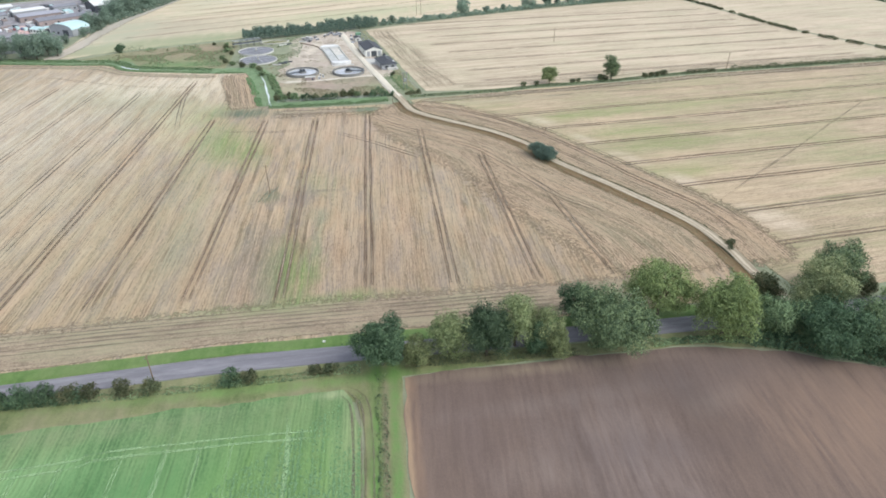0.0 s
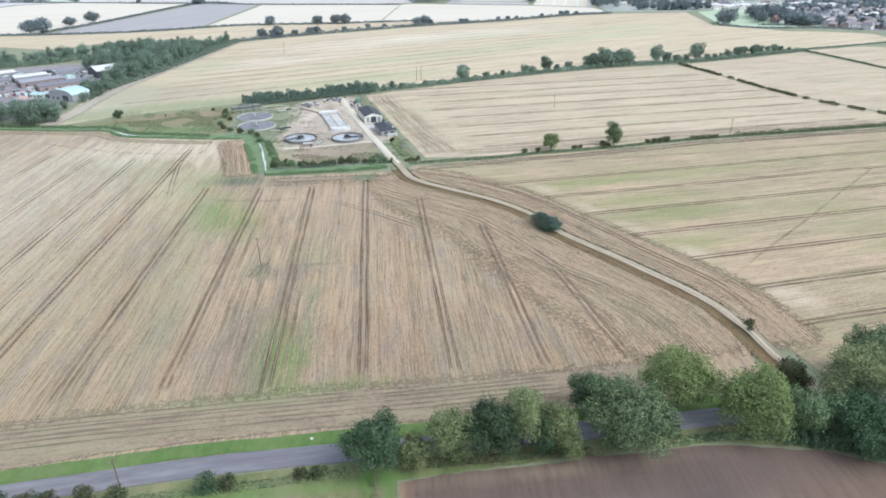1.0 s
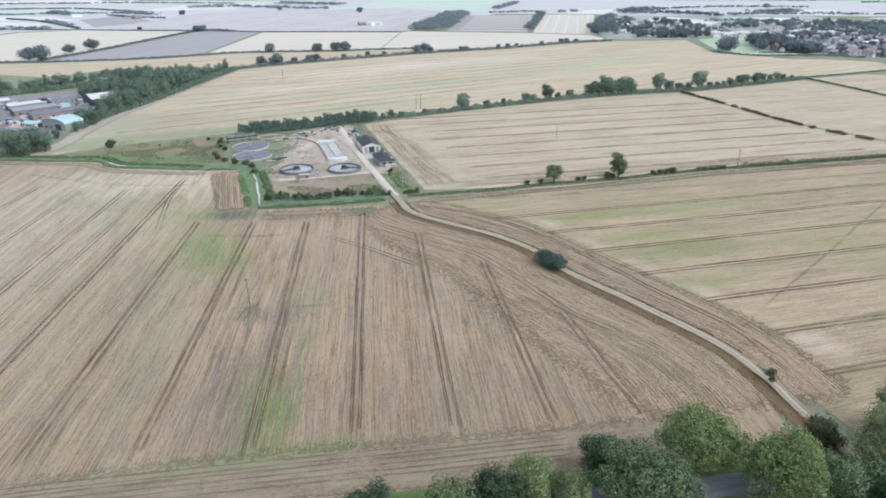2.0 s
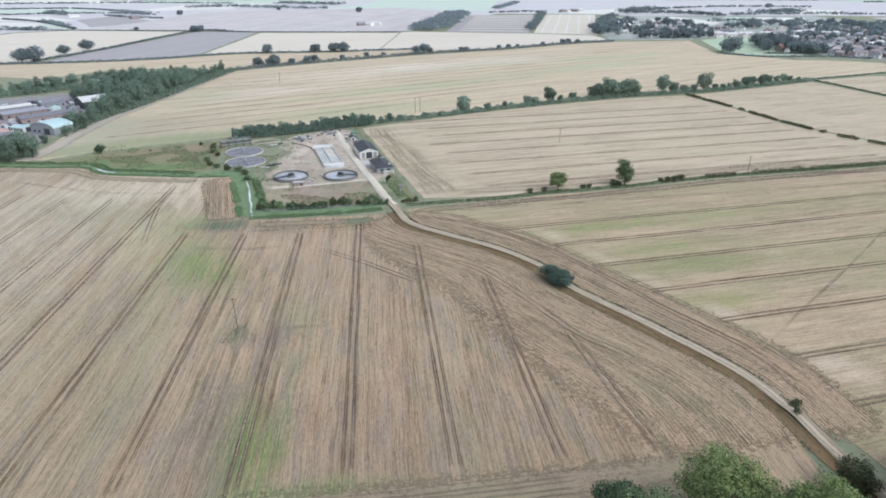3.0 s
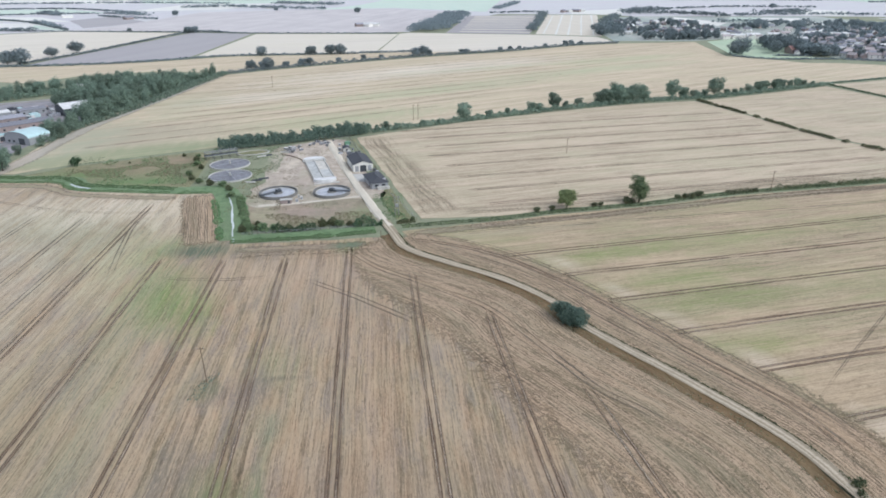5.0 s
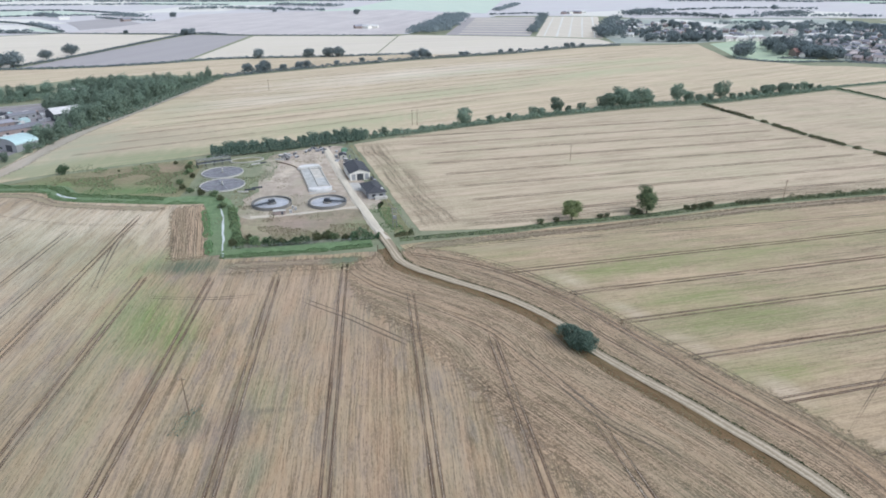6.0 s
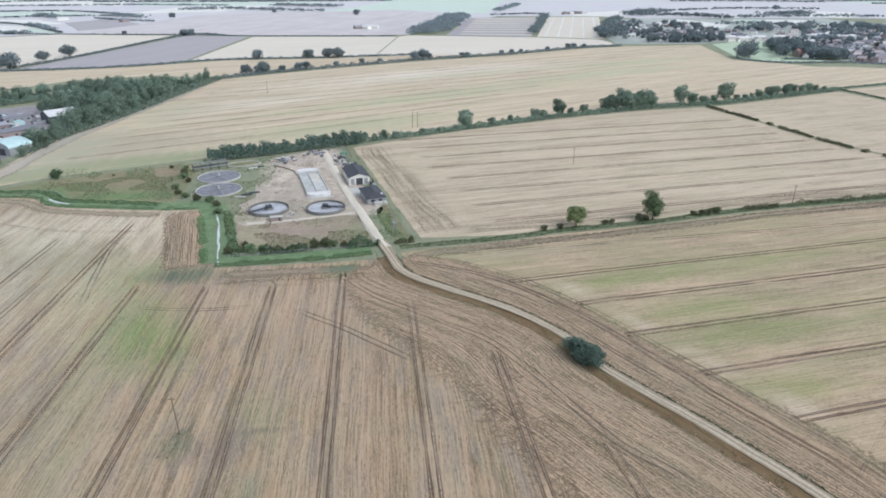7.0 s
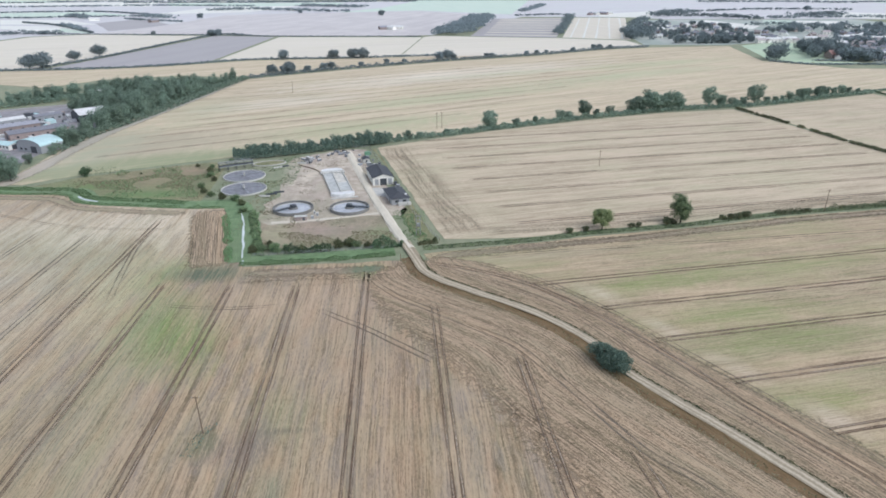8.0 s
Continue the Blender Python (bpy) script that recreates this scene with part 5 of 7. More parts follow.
# mid-distance sources, kept at their first places
mid_oak = at(make_tree(60, 13, 12, 2900, 0.8, M["leaf_far"], "dark green broadleaf tree in a hedgerow", 0.04, "hedgerow trees", flat=0.55), 67, 537)
mid_ash = at(make_tree(61, 13, 11, 2900, 0.8, M["leaf_far"], "grey-green broadleaf tree in a hedgerow", 0.04, "hedgerow trees", flat=0.55), 142, 569)
mid_tall = at(make_tree(62, 16, 14, 2900, 0.85, M["leaf_far"], "tall round-crowned tree in a hedgerow", 0.04, "hedgerow trees", flat=0.55), 252, 602)
rng = np.random.default_rng(5)
for j, (x, y, s) in enumerate([(87, 545, 0.45), (102, 552, 0.45), (122, 560, 0.6), (129, 563, 0.55), (152, 571, 0.45), (163, 575, 0.5), (184, 583, 0.95), (191, 585, 1.05), (198, 587, 1.1), (205, 589, 1.1),
                               (212, 591, 1.1), (219, 592, 1.05), (225, 594, 0.8), (188, 588, 0.9), (201, 593, 1.0), (263, 605, 0.85), (276, 606, 0.5), (293, 609, 1.0), (305, 612, 0.5), (352, 633, 0.7), (362, 636, 0.6), (372, 640, 0.7), (382, 644, 0.55), (330, 622, 0.5), (314, 615, 0.45), (322, 619, 0.4), (342, 628, 0.6), (346, 630, 0.75), (366, 639, 0.8), (390, 646, 0.6), (398, 649, 0.5), (410, 653, 0.4), (272, 606, 0.45), (283, 608, 0.5),
                               (-86, 470, 0.5), (-82, 473, 0.6), (-76, 475, 0.65), (-69, 477, 0.6), (-60, 480, 0.5), (-50, 485, 0.4), (-40, 489, 0.5), (-34, 491, 0.55), (-27, 494, 0.65), (-20, 497, 0.7), (-14, 499, 0.65), (-8, 501, 0.6), (-2, 503, 0.55), (10, 509, 0.4), (18, 512, 0.4), (4, 506, 0.35), (36, 520, 0.3), (48, 526, 0.3)]):
    put((mid_oak, mid_ash, mid_tall)[j % 3], x, y, rng.uniform(0, 360), s * rng.uniform(0.92, 1.08), s * rng.uniform(0.85, 1.05))
at(make_tree(63, 9.8, 9.4, 5000, 0.5, M["leaf_pale"], "lone pale green tree in the hedge line", 0.08, "hedgerow trees"), 90, 341.5)
at(make_tree(64, 12.8, 9.6, 6000, 0.5, M["leaf_ash"], "lone dark green tree in the hedge line", 0.1, "hedgerow trees"), 125.5, 346)
lane_bush = thing("bush", (62.6, 239.5, 0), "large dark green bush beside the farm track", "bush", turn=24)
rng = np.random.default_rng(66)
pts, out, lc = crown_points(rng, 9500, 4.0, 7.4, 3.3, 34)
part("crown", sprays(pts * (1, 1, 0.95) + (0, 0, 2.9), out, 0.40, rng, 1.0), M["leaf_bush"], lane_bush)
part("trunk", limbs(rng, 1.4, 2.9, lc[:8], 0.16), M["bark"], lane_bush)
at(make_tree(67, 5.5, 6.5, 1400, 0.55, M["leaf_oak"], "round dark bush on the rough grass", 0.02, "", "bush", "bush"), -163, 438)
G = "low bushes of the field hedge"
src = at(make_tree(68, 2.6, 4.0, 500, 0.45, M["leaf_hedge"], "low clipped bush in a gappy hedge", 0.02, G, "bush", "bush"), 75, 338)
for j, (x, y, s) in enumerate([(82.5, 340, 0.9), (103, 342.8, 0.8), (106.5, 343.6, 0.75), (119.5, 345.4, 1.2), (122, 345.8, 1.0), (146, 349.6, 0.9), (149.5, 350, 1.0), (153, 350.6, 1.0), (157, 351.4, 1.2), (104, 164.5, 0.8), (102.8, 161.8, 0.6)]):
    put(src, x, y, 50 * j, s)
hedge("hedge", [(172, 354), (182, 355.4), (190, 356.6)], 2.6, 2.2, "clipped dark hedge along stubble", 50, 0.5, None, 12)
hedge("hedge", [(200, 358.2), (230, 362), (260, 366), (330, 375), (420, 387)], 2.4, 2.0, "low gappy hedge along a stubble field", 34, 0.5, None, 13, 0.35)
hedge("hedge_bottom", [(14, 326), (59, 331.8), (84, 337.6), (126, 343.6), (152, 349.6), (182, 355.4), (249, 364), (420, 386)], 3.6, 0.7, "strip of long green grass along the field hedge", 40, 0.45, M["leaf_ash"], 14, 0.0, "grass strip")
hedge("hedge", [(-92, 467), (-70, 473), (-46, 483), (-20, 494), (-4, 501)], 8.0, 6.2, "tall dark overgrown hedge behind the works", 120, 0.8, M["leaf_bush"], 19, 0.0, lumpy=0.4)
hedge("hedge", [(-4, 501), (26, 514), (66, 531), (142, 563), (207, 584.5), (268, 598), (294, 603), (352, 625), (424, 652)], 4.5, 3.4, "overgrown hedgerow between stubble fields", 26, 1.0, M["leaf_far"], 15, 0.1, lumpy=0.5)
G = "clipped hedges between stubble fields"
for j, (p, q, gap) in enumerate([((268.5, 590), (272.5, 570), 0.6), ((273, 568), (279.5, 533), 0.0), ((281, 524), (281.8, 518), 0.0), ((282.5, 512), (287.5, 481), 0.0), ((287.8, 478), (294.5, 452), 0.05), ((296, 447), (297.4, 442), 0.0), ((300, 434), (306, 422), 0.0), ((309, 417), (314, 407), 0.2), ((318, 401), (331, 378), 0.1)]):
    hedge("hedge", [p, ((p[0] + q[0]) / 2 + 0.4, (p[1] + q[1]) / 2), q], 2.4, 2.0, "dark clipped hedge with gaps between stubble fields", 90, 0.45, M["leaf_hedge"], 170 + j, gap, group=G, lumpy=0.25)
hedge("hedge", [(427, 657), (433, 604), (448, 482), (520, 420)], 1.8, 1.5, "low clipped hedge between stubble fields", 20, 0.7, M["leaf_oak"], 17, 0.1)
hedge("hedge", [(430, 661), (500, 683), (600, 716)], 2.0, 1.4, "low hedge between stubble fields", 12, 1.0, M["leaf_far"], 18, 0.2)

# woodland belt beside the industrial yard
rng = np.random.default_rng(21)
G = "trees of the woodland belt"
belt_a = at(make_tree(70, 16, 13, 2950, 0.8, M["leaf_far"], "dense green tree in a woodland belt", 0.03, G, flat=0.5), -196, 566)
belt_b = at(make_tree(71, 15, 12, 2950, 0.8, M["leaf_far"], "grey-green tree in a woodland belt", 0.03, G, flat=0.5), -190, 600)
belt_c = at(make_tree(72, 18, 14, 2990, 0.8, M["leaf_far"], "tall dark green tree in a woodland belt", 0.03, G, flat=0.5), -200, 610)
edge = smooth_line([(-200, 506), (-199, 544), (-194, 565), (-186, 616), (-176, 680), (-164, 750), (-156, 784)], 6.0)
for i, (x, y) in enumerate(edge):
    deep = 2 if y < 575 else 4 if y < 590 else 8
    for j in range(deep):
        s = rng.uniform(0.6, 0.95) * (0.98 if y < 560 else 1.0 if y < 700 else 0.75)
        bx, by = x - 6 - j * 7.8 + rng.uniform(-3, 3), y + j * 4 + rng.uniform(-3, 3)
        if j and (by > 716 + (bx + 261) * 0.40 or math.hypot(bx + 228, by - 594) < 26 or (bx < -212 and by < 610)):
            continue
        put((belt_a, belt_b, belt_b, belt_c)[rng.integers(4)], bx, by, rng.uniform(0, 360), s * rng.uniform(0.85, 1.1), s * rng.uniform(0.8, 1.15))
back = smooth_line([(-430, 590), (-380, 610), (-330, 640), (-300, 662), (-272, 690), (-250, 725)], 8)
for x, y in back:
    for j in range(2):
        s = rng.uniform(0.55, 0.8)
        put((belt_a, belt_b, belt_c)[rng.integers(3)], x + rng.uniform(-4, 4) - 5 * j, y + 11 * j + rng.uniform(-3, 3), rng.uniform(0, 360), s)
for x, y, s in [(-208, 424, 1.0), (-217, 428, 0.95), (-199, 432, 0.85), (-206, 436, 1.0), (-229, 424, 0.8), (-240, 428, 0.8), (-207, 452, 0.5), (-207, 466, 0.4), (-260, 420, 0.9), (-280, 415, 1.0), (-203, 486, 0.4), (-201, 508, 0.65), (-216, 448, 0.75), (-226, 446, 0.75), (-234, 440, 0.8)]:
    put((belt_a, belt_c)[int(x) % 2], x, y, rng.uniform(0, 360), s)

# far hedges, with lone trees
hedge("hedge", [(-156, 786), (-96, 828), (57, 912), (178, 959), (287, 1020), (360, 1043)], 5, 3.2, "hedgerow along a stubble field", 12, 1.4, M["leaf_hazy"], 30, 0.15, lumpy=0.5)
hedge("hedge", [(-470, 866), (-350, 873), (-266, 898), (-180, 944), (-69, 950), (53, 967)], 4, 2.4, "thin dark hedge between far fields", 9, 1.5, M["leaf_hazy"], 31)
hedge("hedge", [(-408, 888), (-378, 988), (-318, 1300), (-250, 1288)], 4, 2.6, "thin dark hedge between far fields", 7, 1.7, M["leaf_hazy"], 32)
hedge("hedge", [(-900, 1420), (-520, 1338), (-320, 1304), (-200, 1268), (40, 1238)], 4, 2.0, "thin gappy hedge between far fields", 4, 1.8, M["leaf_hazy"], 33, 0.3)
far_a = at(make_tree(80, 14, 15, 1500, 1.25, M["leaf_hazy"], "distant dark tree on a hedge line", 0.02, "distant trees", flat=0.45), -141, 945)
far_b = at(make_tree(81, 12, 15, 1500, 1.25, M["leaf_hazy"], "distant round tree on a hedge line", 0.02, "distant trees", flat=0.45), -78, 949)
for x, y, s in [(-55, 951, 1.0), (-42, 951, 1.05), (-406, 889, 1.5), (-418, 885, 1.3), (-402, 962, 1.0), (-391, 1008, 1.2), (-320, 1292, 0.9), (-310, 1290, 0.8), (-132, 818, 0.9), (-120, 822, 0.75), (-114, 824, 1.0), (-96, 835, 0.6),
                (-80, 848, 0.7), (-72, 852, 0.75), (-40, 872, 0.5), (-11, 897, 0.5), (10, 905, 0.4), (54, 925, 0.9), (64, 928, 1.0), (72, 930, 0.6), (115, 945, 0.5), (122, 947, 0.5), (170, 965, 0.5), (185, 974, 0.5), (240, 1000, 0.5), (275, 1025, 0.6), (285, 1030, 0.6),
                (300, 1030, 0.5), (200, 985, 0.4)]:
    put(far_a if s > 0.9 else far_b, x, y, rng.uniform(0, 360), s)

hedge("undergrowth", [(-204, 492), (-203, 520), (-198, 548), (-190, 580), (-181, 625), (-171, 685), (-159, 755), (-152, 785)], 7, 4.5, "dense scrub along the woodland belt", 45, 0.9, M["leaf_far"], 24, 0.0, "bushes", lumpy=0.5)
hedge("undergrowth", [(-420, 592), (-332, 634), (-300, 656), (-270, 684)], 7, 5.0, "dense scrub along the railway", 30, 1.0, M["leaf_far"], 25, 0.0, "bushes", lumpy=0.4)

lane_edge = smooth_line(LANE[5:14], 2.0)
v, f = hedge_mesh((lane_edge - sides(lane_edge) * 2.1) - lane_edge[0], 1.3, 0.45, 26, 0.4, np.random.default_rng(71), 0.35, 0.6)
weeds = part("weeds", (v, f), M["leaf_hedge"])
weeds.location = (lane_edge[0][0], lane_edge[0][1], 0.2)
tagged(weeds, "dark weeds along the edge of the farm track", "weeds", kind="stuff")

bank_edge = smooth_line(LANE[5:15], 2.0)
for off, per, tall, seed, mat, label in ((4.6, 9, 0.3, 73, "leaf_straw", "dry grass at the foot of the bank"), (3.5, 3, 0.25, 74, "leaf_straw", "dry grass on the slope of the bank"), (2.5, 4, 0.25, 75, "leaf_hedge", "dark weeds on the bare bank")):
    v, f = hedge_mesh((bank_edge + sides(bank_edge) * off) - bank_edge[0], 1.4, tall, per, 0.38, np.random.default_rng(seed), 0.3, 0.6)
    tufts = part("bank_growth", (v, f), M[mat])
    tufts.location = (bank_edge[0][0], bank_edge[0][1], 0.05 if off > 2 else 0.35)
    tagged(tufts, label, "grass", kind="stuff")

# leafy crop plants in rows, thicker in some drills than in others
rng = np.random.default_rng(88)
n = 90000
c = np.stack([rng.uniform(-128, -8, n), rng.uniform(52, 113, n)], 1)
row = np.round(c[:, 0] / 0.9)
c[:, 0] = row * 0.9 + rng.normal(0, 0.16, n)
strong = np.array([noise.noise((r * 0.61, 3.0, 1.0)) for r in row])
dense = np.array([noise.noise((x * 0.05, y * 0.02, 2.0)) + 0.7 * noise.noise((x * 0.5, y * 0.06, 5.0)) for x, y in c])
c = c[(dense + 0.7 * strong + rng.normal(0, 0.25, n) > 0.12) & (c[:, 1] < 112.5 + c[:, 0] * 0.14) & (c[:, 1] < 118 + c[:, 0] * 0.9)]
v, f = sprays(np.column_stack([c, np.full(len(c), 0.22)]), np.tile((0, -0.2, 1), (len(c), 1)), 0.42, rng, 0.3)
tagged(part("crop_plants", (v, f), M["crop_leaf"]), "young pale green crop plants in rows", "crop", kind="stuff")

# ---- water treatment works ----
def flat(name, pts, z, mat, label, category="ground", turn=0.0, soft=0.8):
    ob = field(name, pts, z, M[mat], label, turn, rough=soft)
    ob["category"] = category
    return ob


flat("works_yard", [(-60, 446), (-56, 468), (-30, 486), (-17, 484), (-12, 440), (1, 400), (8, 372), (6, 366), (-6, 366.5), (-22, 362), (-38, 357.5), (-52, 355), (-57, 366), (-58, 384), (-54, 396), (-56, 420)], 0.05, "dirt", "bare trodden earth around the treatment tanks", soft=2.6)
flat("rough_grass", [(-56, 360), (-50, 357), (-36, 359.5), (-20, 364), (-4, 368), (2, 350), (5, 334), (-20, 331), (-50, 330)], 0.04, "browngrass", "brown trodden rough grass", soft=1.6)
flat("concrete_pad", [(-11, 406), (-2, 405.5), (1.5, 399), (-2.5, 392), (-7, 393.5)], 0.12, "concrete", "pale worn concrete pad between drive and shed")
flat("rough_grass", [(-187, 418), (-166, 436), (-137, 449), (-103, 462), (-93, 460), (-90, 404), (-90, 391), (-126, 398), (-146, 404), (-160, 416)], 0.06, "drygrass", "brown dry rough grass")
flat("works_lawn", [(5, 372), (10, 380), (-1, 440), (-12, 486), (-10, 487), (20, 332), (14, 331), (9, 345)], 0.05, "drygrass", "rough green grass along the works fence")

# ditch with lush banks round the works
DITCH = [(-230, 420), (-181, 412.5), (-158, 409.5), (-144, 395.5), (-118, 390), (-94, 384.8), (-75, 384.5), (-69.5, 375), (-62, 346), (-55, 317.5)]
ditch_line = smooth_line(DITCH)
tagged(ribbon("ditch_bank", ditch_line, [(-7.5, 0.05), (-4.5, 0.3), (-0.7, 0.16), (0.7, 0.16), (2.0, 0.3), (4.6, 0.11)], M["ditchgrass"], 0.3, 4), "lush green banks of a field ditch", "ditch", kind="structure")
tagged(ribbon("water", smooth_line([(-69.0, 378), (-66.4, 371), (-64.4, 364), (-62.8, 359), (-61.8, 353), (-60.2, 346), (-59.2, 340), (-57.5, 334), (-56.6, 328), (-54.8, 321), (-53.6, 315)], 1.0), [(-0.34, 0.24), (0.34, 0.24)], M["stream"], 0.16, 5), "bright shallow water in the ditch", "water", kind="structure")
tagged(ribbon("water", smooth_line([(-152, 403), (-146, 397.5), (-139, 394.6)], 1.0), [(-0.7, 0.19), (0.7, 0.19)], M["stream"], 0.2, 6), "bright shallow water in the ditch", "water", kind="structure")
tagged(ribbon("ditch_bank", smooth_line([(-55, 317.5), (-20, 320), (3, 323.5)]), [(-5.5, 0.05), (-3, 0.35), (0, 0.15), (2.2, 0.12)], M["ditchgrass"], 0.3, 7), "lush green ditch bank before the works hedge", "ditch", kind="structure")
tagged(ribbon("works_path", smooth_line([(-51, 359), (-36, 361.3), (-22, 364), (-4, 368.5)]), [(-1.2, 0.06), (0, 0.10), (1.2, 0.06)], M["stone_track"], 0.2, 8), "pale gravel path to the tanks", "path", kind="structure")

tagged(ribbon("works_drive", smooth_line(LANE[:5] + [(8.6, 326)]), [(-2.2, 0.05), (-1.3, 0.62), (0, 0.745), (1.2, 0.62), (2.0, 0.05)], M["stone_track"], 0.25, 10), "bright limestone drive into the works", "track", kind="structure")
rng = np.random.default_rng(31)
G = "shrubs around the works"
shrub = at(make_tree(90, 4.0, 5.0, 900, 0.5, M["leaf_hedge"], "dense shrub at the edge of the works", 0.02, G, "shrub", "shrub"), -19, 328.5)
shrub_b = at(make_tree(91, 4.0, 5.0, 900, 0.5, M["leaf_ash"], "greenish shrub at the edge of the works", 0.02, G, "shrub", "shrub"), -44, 326)
for j, (x, y, s) in enumerate([(-52, 326, 0.85), (-49, 328, 0.8), (-46, 329, 0.6), (-12, 329, 0.9), (-8, 328.4, 0.7), (-66, 374, 0.9), (-69, 384, 0.9), (-74, 391, 1.0), (-80, 393, 0.9),
                               (-87, 398, 0.8), (-92, 404, 0.8), (-95, 412, 0.8), (-92, 424, 0.7), (-96, 432, 0.9), (-98, 440, 0.9), (-100, 450, 0.7), (-108, 452, 0.6), (-92, 462, 0.6), (-88, 466, 0.6), (16, 332, 0.5), (19, 333, 0.5), (-120, 446, 0.3), (-135, 440, 0.3), (-40, 328, 0.7), (-33, 326.5, 0.8), (-27, 327.5, 0.6), (-15.5, 330.5, 1.05), (-4, 330, 0.6), (-47, 333, 0.6), (-53, 338, 0.7)]):
    put((shrub, shrub_b)[j % 2], x, y, 47 * j, s, s * rng.uniform(0.75, 1.0))
hedge("hedge", [(-40, 325.5), (-30, 326), (-22, 327)], 4, 2.6, "dense dark hedge before the works", 120, 0.45, M["leaf_oak"], 41, 0.1, lumpy=0.7)
hedge("hedge", [(-7, 328), (0, 328.6), (6, 329.8)], 4, 3.0, "dense dark hedge beside the works entrance", 130, 0.45, M["leaf_oak"], 42, 0, lumpy=0.6)
hedge("hedge", [(12, 330), (20, 331.6)], 2.4, 1.4, "low hedge beside the works entrance", 70, 0.45, M["leaf_hedge"], 43)


def tuft_field(name, area, n, size, mat, seed, label):
    """Scattered tufts of long grass in a box of ground."""
    rng = np.random.default_rng(seed)
    x0, x1, y0, y1 = area
    c = np.stack([rng.uniform(x0, x1, n), rng.uniform(y0, y1, n), np.full(n, size * 0.3)], 1)
    ok = np.array([noise.noise((p[0] * 0.07, p[1] * 0.07, 3.0)) > -0.05 for p in c])
    if name.endswith("weeds"):
        ok = np.array([noise.noise((p[0] * 0.11, p[1] * 0.11, 8.0)) > 0.12 and not (-39 < p[0] + (p[1] - 415.7) * 0.22 < -16 and 388 < p[1] < 444) and math.hypot(p[0] + 44, p[1] - 375.8) > 10 and math.hypot(p[0] + 18.2, p[1] - 374.9) > 10 for p in c])
    c = c[ok]
    v, f = sprays(c, np.tile((0, -0.6, 0.6), (len(c), 1)), size, rng, 0.5)
    return tagged(part(name, (v, f), mat), label, "grass", kind="stuff")


tuft_field("long_grass", (-50, 2, 331, 347), 2600, 0.55, M["leaf_straw"], 51, "tufts of long dry grass")
tuft_field("long_grass", (-160, -100, 412, 440), 4200, 0.6, M["leaf_straw"], 52, "tufts of long dry grass")
tuft_field("long_grass", (-66, -54, 350, 440), 900, 0.5, M["leaf_straw"], 53, "tufts of long green grass")


def ring(bm, r0, r1, z0, z1, seg=40):
    """A round wall with thickness."""
    loops = []
    for r, z in ((r0, z0), (r0, z1), (r1, z1), (r1, z0)):
        loops.append([bm.verts.new((r * math.cos(a), r * math.sin(a), z)) for a in np.linspace(0, 2 * math.pi, seg, endpoint=False)])
    for a, b in zip(loops, loops[1:]):
        for i in range(seg):
            bm.faces.new((a[i], b[i], b[(i + 1) % seg], a[(i + 1) % seg]))
    return bm


def disc(bm, r, z, seg=40):
    bm.faces.new([bm.verts.new((r * math.cos(a), r * math.sin(a), z)) for a in np.linspace(0, 2 * math.pi, seg, endpoint=False)])
    return bm


def rod(bm, p, q, r, seg=6):
    p, q = Vector(p), Vector(q)
    m = (q - p).to_track_quat("Z", "Y").to_matrix().to_4x4()
    bmesh.ops.create_cone(bm, cap_ends=True, segments=seg, radius1=r, radius2=r, depth=(q - p).length, matrix=Matrix.Translation((p + q) / 2) @ m)
    return bm


def settling_tank(x, y, r, turn):
    ob = thing("settling_tank", (x, y, 0), "round concrete settling tank with a scraper bridge", "tank", "round settling tanks", turn)
    part("outer_wall", ring(bmesh.new(), r - 0.35, r, 0, 1.5), M["concrete_dark"], ob)
    part("channel", ring(bmesh.new(), r - 1.25, r - 0.35, 0, 0.55), M["concrete_dark"], ob, "dark channel inside the rim")
    part("weir", ring(bmesh.new(), r - 1.5, r - 1.25, 0, 0.95), M["concrete"], ob)
    part("water_surface", disc(bmesh.new(), r - 1.5, 0.7), M["water"], ob, "pale cloudy still water")
    part("centre_pier", ring(bmesh.new(), 0.05, 2.2, 0, 1.2, 24), M["concrete_dark"], ob)
    b = part("scraper_bridge", box(bmesh.new(), 0.6, r + 0.3, -0.9, 0.9, 1.5, 1.8), M["steel_dark"], ob, "dark steel walkway")
    rail = bmesh.new()
    for s in (-0.5, 0.5):
        rod(rail, (0.6, s * 1.7, 2.8), (r + 0.3, s * 1.7, 2.8), 0.06)
        for q in np.linspace(0.8, r + 0.1, 6):
            rod(rail, (q, s * 1.7, 1.8), (q, s * 1.7, 2.8), 0.05)
    part("handrail", rail, M["steel"], b)
    part("drive_box", box(bmesh.new(), -1.3, 1.1, -1.1, 1.1, 1.3, 2.6, 0.15), M["steel_dark"], ob)
    for q in np.linspace(1.5, r - 2, 4):
        part("scraper", rod(bmesh.new(), (q, 0, 0.5), (q, 0, 1.45), 0.06), M["steel_dark"], b)
    return ob


settling_tank(-44.0, 375.8, 9.2, 218)
settling_tank(-18.2, 374.9, 9.0, -14)


